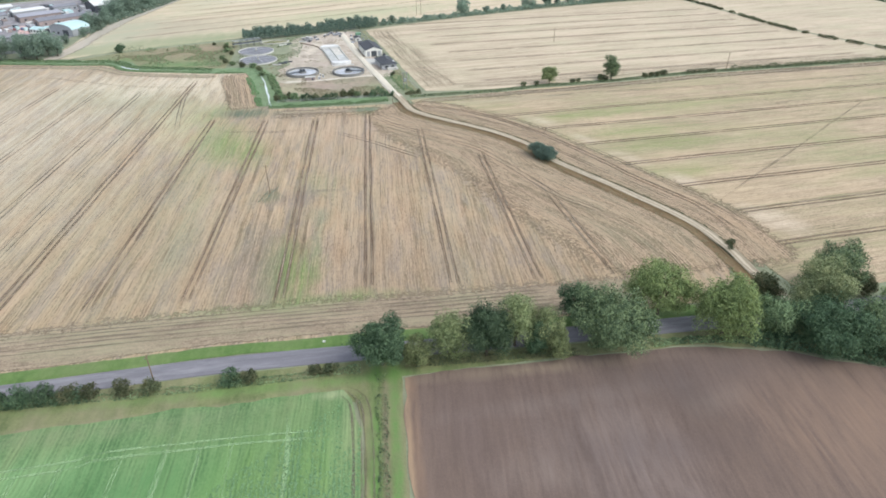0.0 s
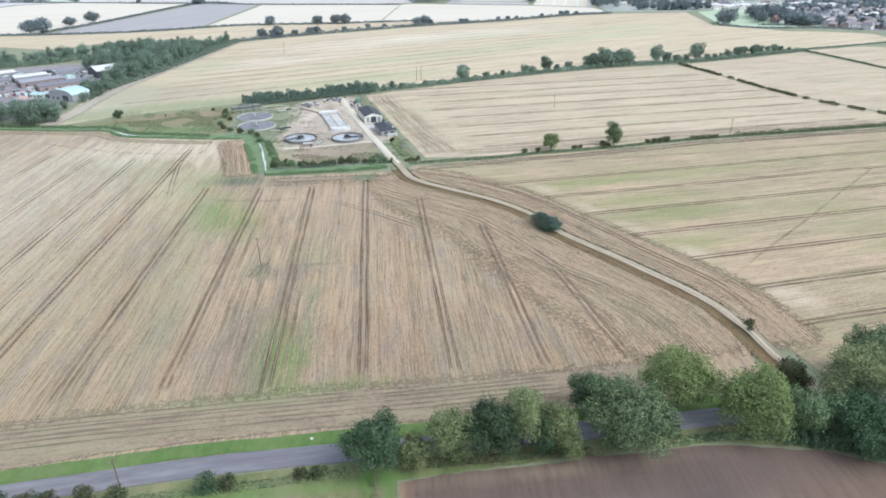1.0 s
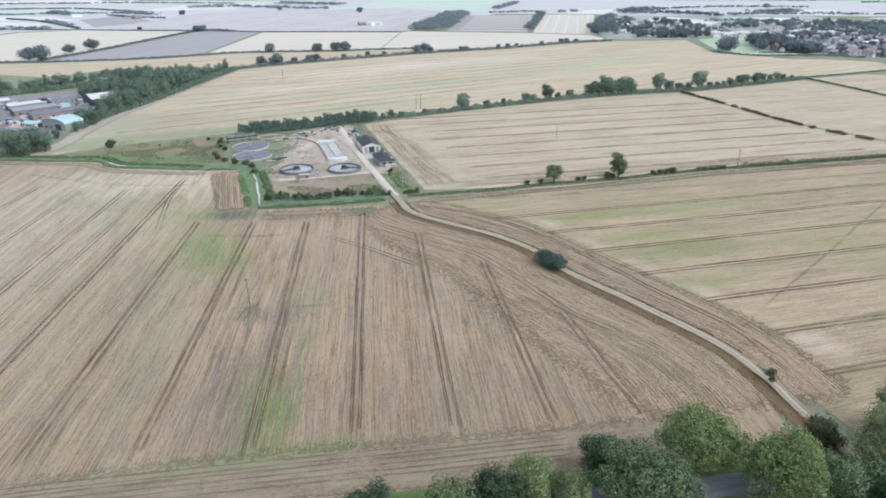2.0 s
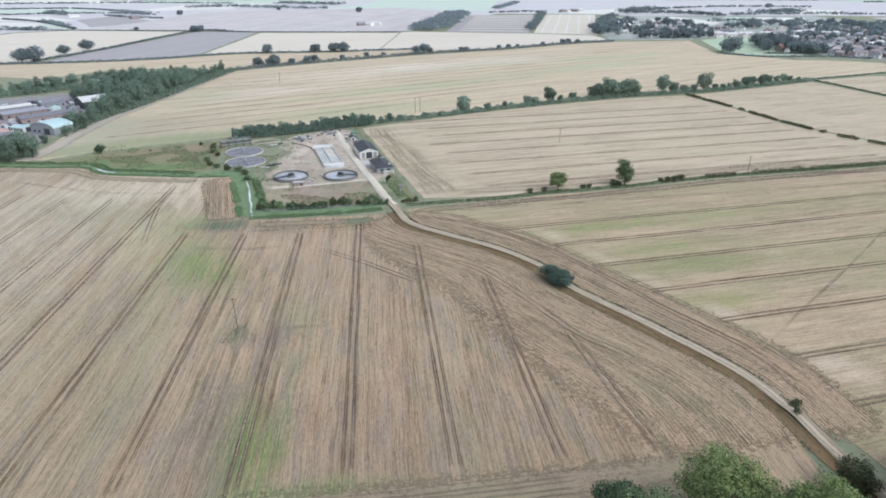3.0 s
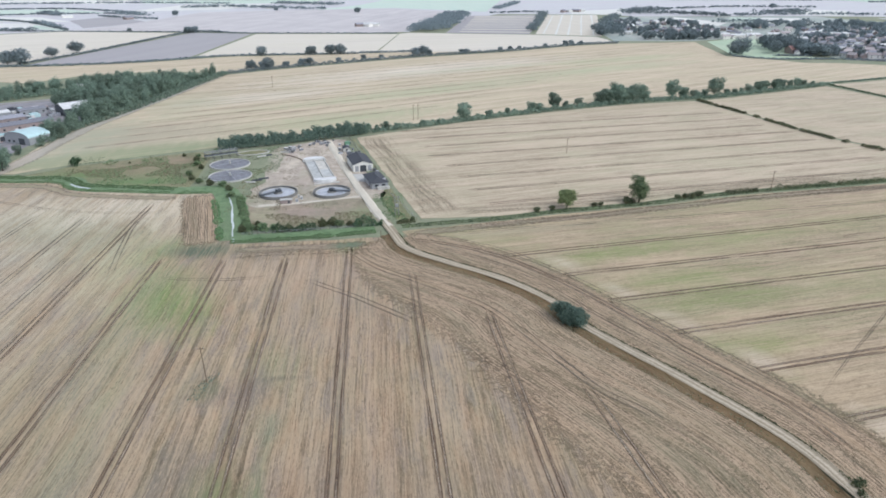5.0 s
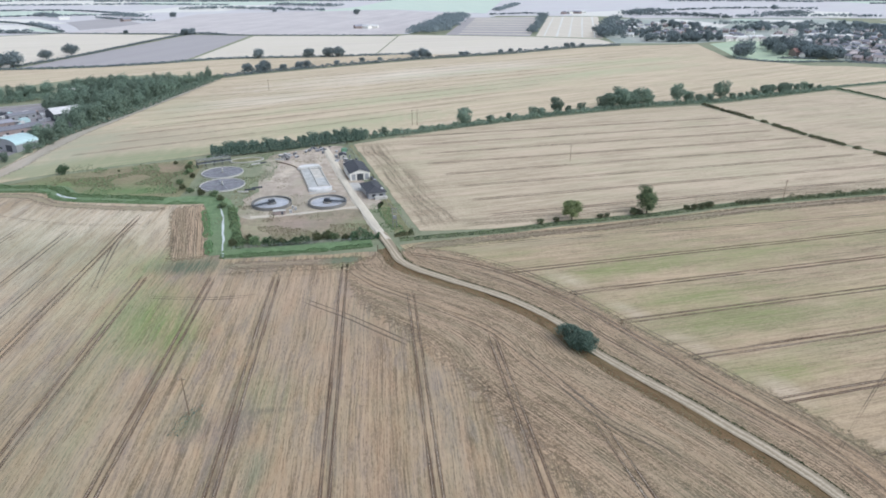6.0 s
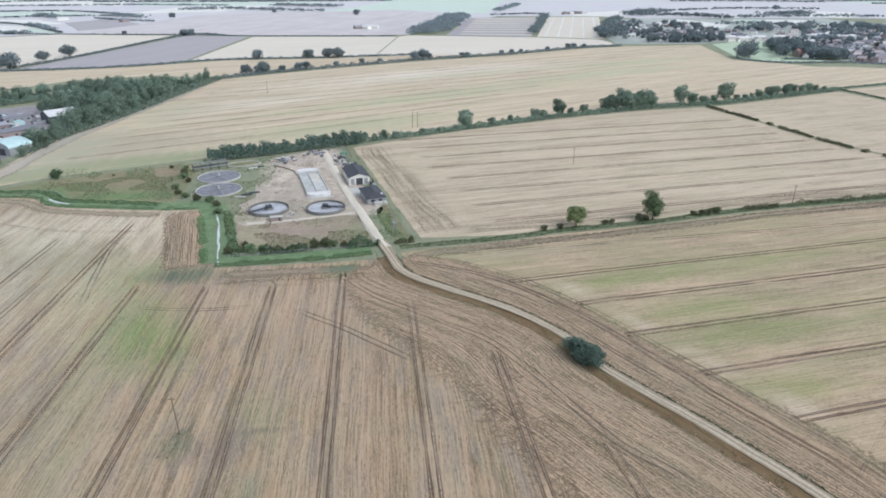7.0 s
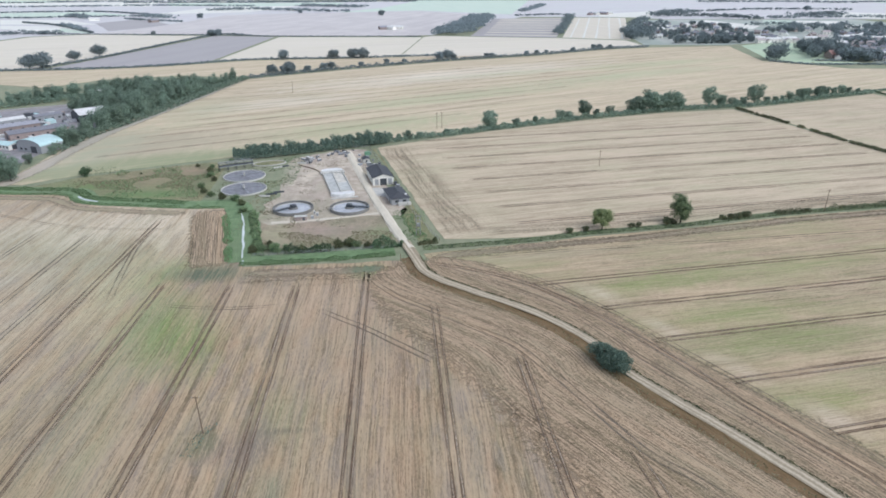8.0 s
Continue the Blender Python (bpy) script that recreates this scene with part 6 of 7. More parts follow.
def filter_bed(x, y, r, turn):
    ob = thing("filter_bed", (x, y, 0), "round filter bed of grey clinker with rotating arms", "filter bed", "round filter beds", turn)
    part("kerb_wall", ring(bmesh.new(), r - 0.4, r, 0, 0.75), M["concrete"], ob, "pale concrete kerb")
    bm = bmesh.new()
    disc(bm, r - 0.25, 0.35, 36)
    part("clinker_bed", bm, M["clinker"], ob, "dark grey clinker fill")
    part("centre_column", rod(bmesh.new(), (0, 0, 0.5), (0, 0, 2.6), 0.45, 10), M["concrete"], ob)
    for j in range(4):
        a = radians(90 * j)
        d = Vector((math.cos(a), math.sin(a), 0))
        bm = rod(bmesh.new(), d * 0.4 + Vector((0, 0, 1.2)), d * (r - 0.6) + Vector((0, 0, 1.1)), 0.13)
        part("sprinkler_arm", bm, M["steel"], ob)
        part("stay_wire", rod(bmesh.new(), (0, 0, 2.5), d * (r * 0.6) + Vector((0, 0, 1.2)), 0.04), M["steel"], ob)
    return ob


filter_bed(-73.3, 408.4, 11.2, 25)
filter_bed(-78.0, 431.4, 11.0, 40)

# rectangular tank with two lanes
rt = thing("rectangular_tank", (-27.5, 415.8, 0), "long concrete tank with a pale dry lane and a wet lane", "tank", "", 12.8)
L, W = 21.5, 5.5
part("side_wall", box(bmesh.new(), -W, -W + 0.5, -L, L, 0, 1.3, 0.08), M["concrete"], rt)
part("side_wall", box(bmesh.new(), W - 0.5, W, -L, L, 0, 1.3, 0.08), M["concrete"], rt)
part("middle_wall", box(bmesh.new(), -0.6, 0.0, -L + 0.5, L - 0.5, 0, 1.3, 0.08), M["concrete"], rt)
part("end_wall", box(bmesh.new(), -W + 0.5, W - 0.5, -L, -L + 0.5, 0, 1.3, 0.08), M["concrete"], rt)
part("end_wall", box(bmesh.new(), -W + 0.5, W - 0.5, L - 0.5, L, 0, 1.3, 0.08), M["concrete"], rt)
part("dry_lane", box(bmesh.new(), -W + 0.5, -0.6, -L + 3.5, L - 5, 0, 0.85), M["tank_deck"], rt, "pale dry lane cover")
part("wet_lane", box(bmesh.new(), 0.0, W - 0.5, -L + 3.5, L - 5, 0, 0.65), M["scum"], rt, "dull water under pale floating scum")
part("lane_cover", box(bmesh.new(), 0.0, W - 0.5, -L + 6, -2, 0.66, 0.9), M["tank_deck"], rt, "pale cover over half the lane")
part("inlet_channel", box(bmesh.new(), -W - 1.0, W + 1.0, L - 4.6, L - 1.0, 0.3, 1.0, 0.1), M["concrete"], rt)
for x0, x1 in ((-W + 0.7, -0.9), (0.5, W - 0.7)):
    part("outlet_trough", box(bmesh.new(), x0, x1, -L + 2.2, -L + 3.4, 0.3, 1.0), M["door"], rt, "dark outlet trough")
for e in (-1, 1):
    bm = bmesh.new()
    arc = [(W * math.cos(q) * 1.06, e * (L - 0.6 + 3.2 * math.sin(q))) for q in np.linspace(0, math.pi, 15)]
    arc += [(-W * 1.06, e * (L - 2.2)), (W * 1.06, e * (L - 2.2))]
    lo = [bm.verts.new((x, y, 0.0)) for x, y in arc]
    hi = [bm.verts.new((x * 0.985, e * L + (y - e * L) * 0.97, 1.55)) for x, y in arc]
    bm.faces.new(hi if e > 0 else hi[::-1])
    for i in range(len(arc)):
        q = (lo[i], lo[(i + 1) % len(arc)], hi[(i + 1) % len(arc)], hi[i])
        bm.faces.new(q if e > 0 else q[::-1])
    part("rounded_end", bm, M["roof_pale"], rt, "white rounded end of the tank")
part("apron", box(bmesh.new(), -W - 0.8, W + 1.2, -L - 4.4, -L - 2.9, 0, 0.35, 0.05), M["concrete"], rt)


def gabled(name, at_, turn, w, l, eave, ridge, wall, roof, label, category, overhang=0.4, group=""):
    """A gabled building: four walls, two roof slopes with thickness, its long axis along local y."""
    ob = thing(name, at_, label, category, group, turn)
    bm = bmesh.new()
    h, k = w / 2, l / 2
    v = [bm.verts.new(p) for p in ((-h, -k, 0), (h, -k, 0), (h, -k, eave), (0, -k, ridge), (-h, -k, eave), (-h, k, 0), (h, k, 0), (h, k, eave), (0, k, ridge), (-h, k, eave))]
    for f in ((0, 1, 2, 3, 4), (6, 5, 9, 8, 7), (1, 6, 7, 2), (5, 0, 4, 9)):
        bm.faces.new([v[i] for i in f])
    part("wall", bm, wall, ob)
    for s in (-1, 1):
        bm = bmesh.new()
        e, o = h + overhang, k + overhang
        ze = eave - overhang * (ridge - eave) / h
        q = [(0, -o, ridge + 0.04), (s * e, -o, ze + 0.04), (s * e, o, ze + 0.04), (0, o, ridge + 0.04)]
        lo = [bm.verts.new(p) for p in q]
        hi = [bm.verts.new((p[0], p[1], p[2] + 0.16)) for p in q]
        bm.faces.new(hi if s > 0 else hi[::-1])
        bm.faces.new(lo[::-1] if s > 0 else lo)
        for i in range(4):
            bm.faces.new((lo[i], lo[(i + 1) % 4], hi[(i + 1) % 4], hi[i]))
        part("roof_slope", bm, roof, ob)
    return ob


def panel(name, x0, x1, y0, y1, z0, z1, mat, parent, label=""):
    return part(name, box(bmesh.new(), x0, x1, y0, y1, z0, z1), M[mat], parent, label)


shed = gabled("shed", (-5.6, 420.7, 0), 12, 10.4, 20, 4.0, 5.8, M["render_white"], M["roof_dark"], "grey-roofed shed with a white gable and dark doors", "shed")
panel("double_door", -1.7, 1.7, -10.08, -10.0, 0, 3.5, "steel_dark", shed)
for x0 in (-2.15, 1.75):
    panel("door_post", x0, x0 + 0.4, -10.16, -10.0, 0, 3.7, "render_white", shed)
panel("door_lintel", -2.15, 2.15, -10.17, -10.0, 3.7, 4.0, "render_white", shed)
for x0 in (-4.4, 2.5):
    panel("gable_panel", x0, x0 + 1.9, -10.06, -10.0, 0.3, 3.3, "cladding", shed)
panel("gable_trim", -5.2, -4.7, -10.12, -10.0, 0, 4.0, "render_white", shed)
panel("gable_trim", 4.7, 5.2, -10.12, -10.0, 0, 4.0, "render_white", shed)
panel("ridge_cap", -0.25, 0.25, -10.4, 10.4, 5.96, 6.1, "roof_dark", shed)
panel("verge_board", -5.2, 5.2, 10.36, 10.5, 3.9, 4.15, "roof_pale", shed)
panel("window", -5.26, -5.2, -4, -2.2, 1.4, 2.6, "pane", shed)
shed2 = thing("shed", (3.2, 388.0, 0), "low block building with a dark hipped roof beside the track", "shed", "", 14)
bm = bmesh.new()
box(bm, -4.2, 4.2, -8.4, 8.4, 0, 3.0)
part("wall", bm, M["cladding"], shed2, "weathered grey block walls")
e, o, ze, zr = 4.8, 9.0, 2.95, 4.9
eaves = [(-e, -o, ze), (e, -o, ze), (e, o, ze), (-e, o, ze)]
tops = [(0, -o + 4.6, zr), (0, o - 4.6, zr)]
for face in ((eaves[0], eaves[1], tops[0]), (eaves[1], eaves[2], tops[1], tops[0]), (eaves[2], eaves[3], tops[1]), (eaves[3], eaves[0], tops[0], tops[1])):
    bm = bmesh.new()
    hi = [bm.verts.new((x, y, z + 0.18)) for x, y, z in face]
    lo = [bm.verts.new((x, y, z + 0.06)) for x, y, z in face]
    bm.faces.new(hi), bm.faces.new(lo[::-1])
    for i in range(len(face)):
        bm.faces.new((lo[i], lo[(i + 1) % len(face)], hi[(i + 1) % len(face)], hi[i]))
    part("roof_slope", bm, M["roof_dark"], shed2)
part("ridge_cap", box(bmesh.new(), -0.2, 0.2, -o + 4.5, o - 4.5, zr + 0.16, zr + 0.28), M["steel_dark"], shed2)
panel("door", -4.26, -4.2, -5, -3.6, 0, 2.1, "door", shed2)
panel("door", -4.26, -4.2, 2, 3.6, 0, 2.1, "cladding", shed2)
panel("window", -2.6, -0.8, -8.46, -8.4, 1.1, 2.2, "pane", shed2)
panel("window", 1.0, 2.8, -8.46, -8.4, 1.1, 2.2, "pane", shed2)
part("annex_wall", box(bmesh.new(), -1.5, 4.6, -10.6, -8.46, 0, 1.3, 0.05), M["concrete"], shed2, "low pale walled bay")
part("roof_vent", box(bmesh.new(), 2.6, 3.6, -6.2, -5.2, 3.3, 4.3, 0.06), M["roof_pale"], shed2, "white roof vent")
hut = gabled("hut", (-14.5, 455, 0), 12, 4, 5, 2.4, 3.2, M["concrete"], M["roof_dark"], "small dark-roofed hut behind the shed", "hut", 0.3)
panel("door", -0.5, 0.5, -2.56, -2.5, 0, 2.0, "door", hut)
tank = thing("kiosk", (-38.6, 361.9, 0), "small brick kiosk beside a settling tank", "kiosk", turn=6)
part("wall", box(bmesh.new(), -2.6, 2.6, -1.1, 1.1, 0, 1.8), M["brick"], tank)
part("roof", box(bmesh.new(), -2.8, 2.8, -1.3, 1.3, 1.8, 2.0, 0.04), M["concrete"], tank)
panel("door", 0.8, 1.7, -1.16, -1.1, 0.05, 1.6, "door", tank)
for x, y, w in ((-33.8, 363.4, 1.3), (-32.0, 367.0, 1.0), (-33.6, 369.4, 0.7)):
    k = thing("control_cabinet", (x, y, 0), "pale metal control cabinet by the tanks", "cabinet", "control cabinets", 8)
    part("body", box(bmesh.new(), -w / 2, w / 2, -0.4, 0.4, 0.12, 1.5, 0.04), M["roof_pale"], k)
    part("plinth", box(bmesh.new(), -w / 2 - 0.1, w / 2 + 0.1, -0.5, 0.5, 0, 0.12), M["concrete"], k)
    part("door", box(bmesh.new(), -w / 2 + 0.06, w / 2 - 0.06, -0.43, -0.4, 0.2, 1.42), M["cladding"], k)

# steel frame rack behind the beds
rack = thing("pipe_rack", (-86.0, 447.3, 0), "open steel frame carrying pipes behind the filter beds", "pipe rack", turn=26)
for i in range(5):
    for s in (-1.6, 1.6):
        part("post", rod(bmesh.new(), (-9 + 4.5 * i, s, 0), (-9 + 4.5 * i, s, 4.2), 0.16), M["steel_dark"], rack)
for s in (-1.6, 1.6):
    for z in (2.2, 4.2):
        part("beam", box(bmesh.new(), -9.2, 9.2, s - 0.15, s + 0.15, z - 0.15, z + 0.15), M["steel"], rack)
for s in (-0.9, 0.0, 0.9):
    part("pipe", rod(bmesh.new(), (-9.5, s, 2.5), (9.5, s, 2.5), 0.22, 8), M["steel_dark"], rack)

# stored pipes and scrap
rng = np.random.default_rng(77)
for j in range(46):
    heap = j < 26
    cx, cy = ((-47, 461) if heap else (-31, 476))
    x, y = cx + rng.normal(0, 3.4), cy + rng.normal(0, 3.4)
    w, d, h = rng.uniform(0.8, 2.6), rng.uniform(0.6, 1.6), rng.uniform(0.4, 1.5)
    k = thing("crate" if j % 3 else "skip", (x, y, 0), "battered metal crate in a scrap heap" if j % 3 else "battered open skip in the works yard", "crate" if j % 3 else "skip", "stored scrap", rng.uniform(0, 180))
    part("body", box(bmesh.new(), -w / 2, w / 2, -d / 2, d / 2, 0, h, 0.05), M["scrap"], k)
    part("rim", box(bmesh.new(), -w / 2 - 0.06, w / 2 + 0.06, -d / 2 - 0.06, d / 2 + 0.06, h, h + 0.1), M[("steel", "steel_dark", "roof_pale")[j % 3]], k)
    if j % 3 == 0:
        part("load", box(bmesh.new(), -w / 2 + 0.15, w / 2 - 0.15, -d / 2 + 0.15, d / 2 - 0.15, h + 0.1, h + 0.35, 0.1), M["ballast"], k)
for j, (x, y, t) in enumerate([(-60, 449, 20), (-63, 447, 30), (-58, 399, 5), (-61, 396, -8), (-55, 402, 15), (-51, 455, -20)]):
    k = thing("pipe_stack", (x, y, 0), "stack of grey pipes on the ground", "pipes", "stacked pipes", t)
    for i in range(5):
        zz = 0.2 if i < 3 else 0.52
        part("pipe", rod(bmesh.new(), (-2.6, (i % 3) * 0.42 + (0.2 if i > 2 else 0), zz), (2.6, (i % 3) * 0.42 + (0.2 if i > 2 else 0), zz), 0.2, 8), M["concrete" if j % 2 else "steel_dark"], k)


# ---- fence, poles ----
def post_fence(pts, gap, h, label):
    line = smooth_line(pts, gap)
    o = line[0]
    ob = thing("fence", (o[0], o[1], 0), label, "fence")
    for p in line:
        part("post", box(bmesh.new(), p[0] - o[0] - 0.06, p[0] - o[0] + 0.06, p[1] - o[1] - 0.06, p[1] - o[1] + 0.06, 0, h), M["wood_pole"], ob)
    for z in (h * 0.35, h * 0.65, h * 0.95):
        n, nrm = len(line), sides(line)
        vs = [(p[0] - o[0] + q[0] * a, p[1] - o[1] + q[1] * a, z + b) for p, q in zip(line, nrm) for a, b in ((-0.02, -0.02), (0.02, -0.02), (0, 0.025))]
        part("wire", (vs, [(3 * i + j, 3 * i + 3 + j, 3 * i + 3 + (j + 1) % 3, 3 * i + (j + 1) % 3) for i in range(n - 1) for j in range(3)]), M["steel"], ob)
    return ob


post_fence([(20.8, 333), (11, 367), (0.6, 414), (-14, 488)], 3.2, 1.8, "wire fence on wooden posts along the works")
post_fence([(-14, 488), (-32, 487), (-60, 474), (-92, 462)], 3.6, 1.8, "wire fence on wooden posts behind the works")
post_fence([(-52, 322.5), (-20, 325), (3, 327.5)], 3.2, 1.4, "wire fence on wooden posts before the hedge")


def utility_pole(x, y, h, lean=0.0, arm=True, label="wooden utility pole standing in the stubble", turn=0.0):
    ob = thing("utility_pole", (x, y, 0), label, "utility pole", "utility poles", turn)
    top = (lean * h, 0, h)
    bm = bmesh.new()
    m = Vector(top).to_track_quat("Z", "Y").to_matrix().to_4x4()
    bmesh.ops.create_cone(bm, cap_ends=True, segments=10, radius1=0.17, radius2=0.11, depth=h + 0.6, matrix=Matrix.Translation(Vector(top) / 2) @ m)
    part("pole", bm, M["wood_pole"], ob)
    if arm:
        part("crossarm", box(bmesh.new(), top[0] - 0.9, top[0] + 0.9, -0.07, 0.07, h - 0.35, h - 0.2), M["wood_pole"], ob)
        for q in (-0.8, 0, 0.8):
            part("insulator", rod(bmesh.new(), (top[0] + q, 0, h - 0.2), (top[0] + q, 0, h + 0.05), 0.06), M["steel"], ob)
    return ob


utility_pole(-41.6, 217.4, 10.5, -0.03)
utility_pole(116, 437, 8.8)
utility_pole(196, 356, 10.3, 0.02)
utility_pole(-92, 697, 10)
utility_pole(30.5, 539, 11), utility_pole(34, 540, 11)
utility_pole(-54, 117.2, 8.5, -0.02, True, "wooden utility pole beside the road", 80)
utility_pole(-90, 123, 9, -0.06, True, "leaning wooden utility pole on the verge", 80)
utility_pole(5.2, 314, 3.0, 0, False, "short wooden post at the track's corner")
hp = thing("transformer_pole", (12.5, 340, 0), "twin silvered wooden poles carrying a grey transformer", "utility pole")
for s in (-0.8, 0.8):
    part("pole", rod(bmesh.new(), (s, 0, -0.3), (s, 0, 9), 0.15, 8), M["grey_timber"], hp)
part("crossarm", box(bmesh.new(), -1.4, 1.4, -0.1, 0.1, 8.5, 8.75), M["grey_timber"], hp)
part("transformer", box(bmesh.new(), -0.6, 0.6, -0.5, 0.4, 4.2, 5.5, 0.08), M["steel"], hp)
for z in (6.8, 3.9, 2.6):
    part("brace", box(bmesh.new(), -0.9, 0.9, -0.12, 0.12, z, z + 0.2), M["grey_timber"], hp)
hedge("weeds", [(-43.4, 209), (-42.6, 213), (-41.8, 217), (-39.6, 221)], 2.6, 0.5, "rank green weeds around the foot of a pole", 26, 0.3, M["leaf_bush"], 55, 0.6, "weeds", lumpy=0.9)

hedge("ditch_growth", [(-230, 424), (-181, 416), (-158, 413), (-143, 399.5), (-118, 394), (-96, 389)], 4.5, 0.9, "rank green growth along the ditch", 40, 0.5, M["leaf_lush"], 56, 0.1, "weeds", lumpy=0.5)
hedge("ditch_growth", [(-62.3, 374), (-55.4, 347), (-48.6, 322)], 3.6, 1.5, "rank olive growth along the ditch", 70, 0.42, M["leaf_ash"], 57, 0.3, "weeds", lumpy=0.7)

tuft_field("long_grass", (-64, -40, 352, 375), 1500, 0.5, M["leaf_straw"], 58, "tufts of dry grass by the tanks")
tuft_field("long_grass", (-66, -50, 400, 470), 1600, 0.5, M["leaf_ash"], 59, "tufts of green grass by the filter beds")
tuft_field("long_grass", (2, 16, 334, 372), 900, 0.5, M["leaf_ash"], 60, "tufts of green grass by the drive")
tuft_field("long_grass", (-100, -64, 395, 460), 1500, 0.5, M["leaf_hedge"], 61, "tufts of rank grass round the filter beds")
tuft_field("long_grass", (-165, -100, 406, 456), 1500, 0.6, M["leaf_hedge"], 62, "dark tufts of rank grass on rough land")
tuft_field("long_grass", (-150, -94, 398, 452), 4200, 0.6, M["leaf_lush"], 63, "green tufts of rank grass on rough land")

# loose stores beside the sheds
for j, (x, y) in enumerate([(5.5, 404), (3.0, 403), (4.0, 407), (2.6, 410.4), (-12.6, 438), (-13, 441), (-5.5, 436), (-4.5, 440), (-7, 444), (-6.5, 447), (-9, 450), (-17.6, 449), (-10.6, 457), (-18.5, 457.5), (-14, 462), (-16, 466), (-19, 470), (-13, 473), (-10.6, 446), (-12.5, 447.5)]):
    w, d, h = 1.0 + 0.5 * (j % 4), 0.9 + 0.3 * (j % 3), 0.6 + 0.35 * (j % 5)
    k = thing("crate", (x, y, 0), "battered metal crate stored beside a shed", "crate", "stored scrap", 37 * j)
    part("body", box(bmesh.new(), -w / 2, w / 2, -d / 2, d / 2, 0, h, 0.05), M["scrap"], k)
    part("lid", box(bmesh.new(), -w / 2 - 0.05, w / 2 + 0.05, -d / 2 - 0.05, d / 2 + 0.05, h, h + 0.08), M[("steel_dark", "roof_pale", "cladding")[j % 3]], k)

# lush growth of the ditch banks
for j, (pts, w, h, per) in enumerate([([(-55, 315.5), (-20, 317.8), (3, 321.5)], 3.5, 0.7, 60), ([(-74, 372), (-66.6, 346), (-59.6, 318)], 3.0, 0.5, 60), ([(-230, 416), (-181, 408.5), (-160, 406), (-146, 393), (-118, 387), (-92, 382), (-76, 381)], 3.0, 0.6, 34), ([(8, 366), (9.5, 352), (14, 338)], 5.0, 0.5, 40), ([(-60.4, 372), (-54.6, 347), (-49.4, 325)], 2.4, 0.7, 30)]):
    hedge("bank_growth", pts, w, h, "lush green growth on a ditch bank", per, 0.42, M["leaf_lush"], 160 + j, 0.15, "grass", lumpy=0.8)

bed = thing("sludge_bed", (-69.5, 456.5, 0), "shallow oval sludge bed with a pale concrete kerb", "sludge bed", turn=15)
bm = ring(bmesh.new(), 0.94, 1.0, 0, 0.5, 36)
bmesh.ops.scale(bm, vec=(9.5, 5.0, 1), verts=bm.verts)
part("kerb", bm, M["concrete"], bed)
bm = disc(bmesh.new(), 0.95, 0.2, 36)
bmesh.ops.scale(bm, vec=(9.5, 5.0, 1), verts=bm.verts)
part("sludge_surface", bm, M["drygrass"], bed, "mossy dried sludge")
k = thing("container", (-14.5, 471, 0), "small green container on the works grass", "container", turn=14)
part("body", box(bmesh.new(), -1.5, 1.5, -1.2, 1.2, 0.1, 2.0, 0.05), M["green_paint"], k)
part("lid", box(bmesh.new(), -1.55, 1.55, -1.25, 1.25, 2.0, 2.12, 0.03), M["green_paint"], k)
part("skid", box(bmesh.new(), -1.5, 1.5, -1.0, 1.0, 0, 0.1), M["steel_dark"], k)
pipe = thing("pipe", (-45, 442, 0), "long curved rusty pipe lying on the yard", "pipe")
line = smooth_line([(-7, 9), (-1, 4), (5, -3), (8, -11)], 1.5)
bm = bmesh.new()
for p, q in zip(line, line[1:]):
    rod(bm, (p[0], p[1], 0.3), (q[0], q[1], 0.3), 0.28)
part("pipe_run", bm, M["wood_pole"], pipe)
m = thing("marker_post", (-17, 128.4, 0), "small pale marker post on the verge", "marker post")
part("post", box(bmesh.new(), -0.06, 0.06, -0.06, 0.06, 0, 1.0, 0.02), M["render_white"], m)
part("plate", box(bmesh.new(), -0.35, 0.35, -0.10, -0.06, 0.45, 1.1, 0.01), M["render_white"], m)

tuft_field("dry_weeds", (-58, -4, 352, 476), 5200, 0.4, M["leaf_straw"], 64, "dry weeds and litter strewn over bare earth")
tuft_field("dark_weeds", (-60, -10, 352, 470), 2600, 0.38, M["leaf_hedge"], 65, "dark weeds strewn over bare earth")

# ---- industrial yard beyond the belt ----
flat("industrial_yard", [(-400, 505), (-300, 470), (-240, 440), (-214, 446), (-212, 495), (-208, 560), (-222, 640), (-262, 655), (-330, 620), (-400, 590)], 0.05, "yard", "grey concrete yard among workshops")
flat("paved_yard", [(-266, 531), (-246, 526), (-236, 513), (-233, 500), (-255, 504)], 0.09, "redyard", "pinkish paved yard")
tagged(ribbon("railway", smooth_line([(-430, 575), (-330, 622), (-268, 652), (-235, 680), (-205, 760)]), [(-4, 0.05), (-2.5, 0.5), (2.5, 0.5), (4, 0.05)], M["ballast"], 0.1, 9), "railway ballast behind the yard", "railway", kind="structure")
for o in (-0.75, 0.75):
    tagged(ribbon("rail", smooth_line([(-430, 575), (-330, 622), (-268, 652), (-235, 680), (-205, 760)]), [(o - 0.05, 0.5), (o - 0.04, 0.65), (o + 0.04, 0.65), (o + 0.05, 0.5)], M["steel"]), "steel rail on ballast", "rail", kind="structure")


def openings(ob, w, l, n, z=1.2):
    for i in range(n):
        y = -l / 2 + (i + 0.5) * l / n
        for s in (-1, 1):
            panel("window", min(s * w / 2, s * (w / 2 + 0.06)), max(s * w / 2, s * (w / 2 + 0.06)), y - 0.7, y + 0.7, z, z + 1.2, "pane", ob)


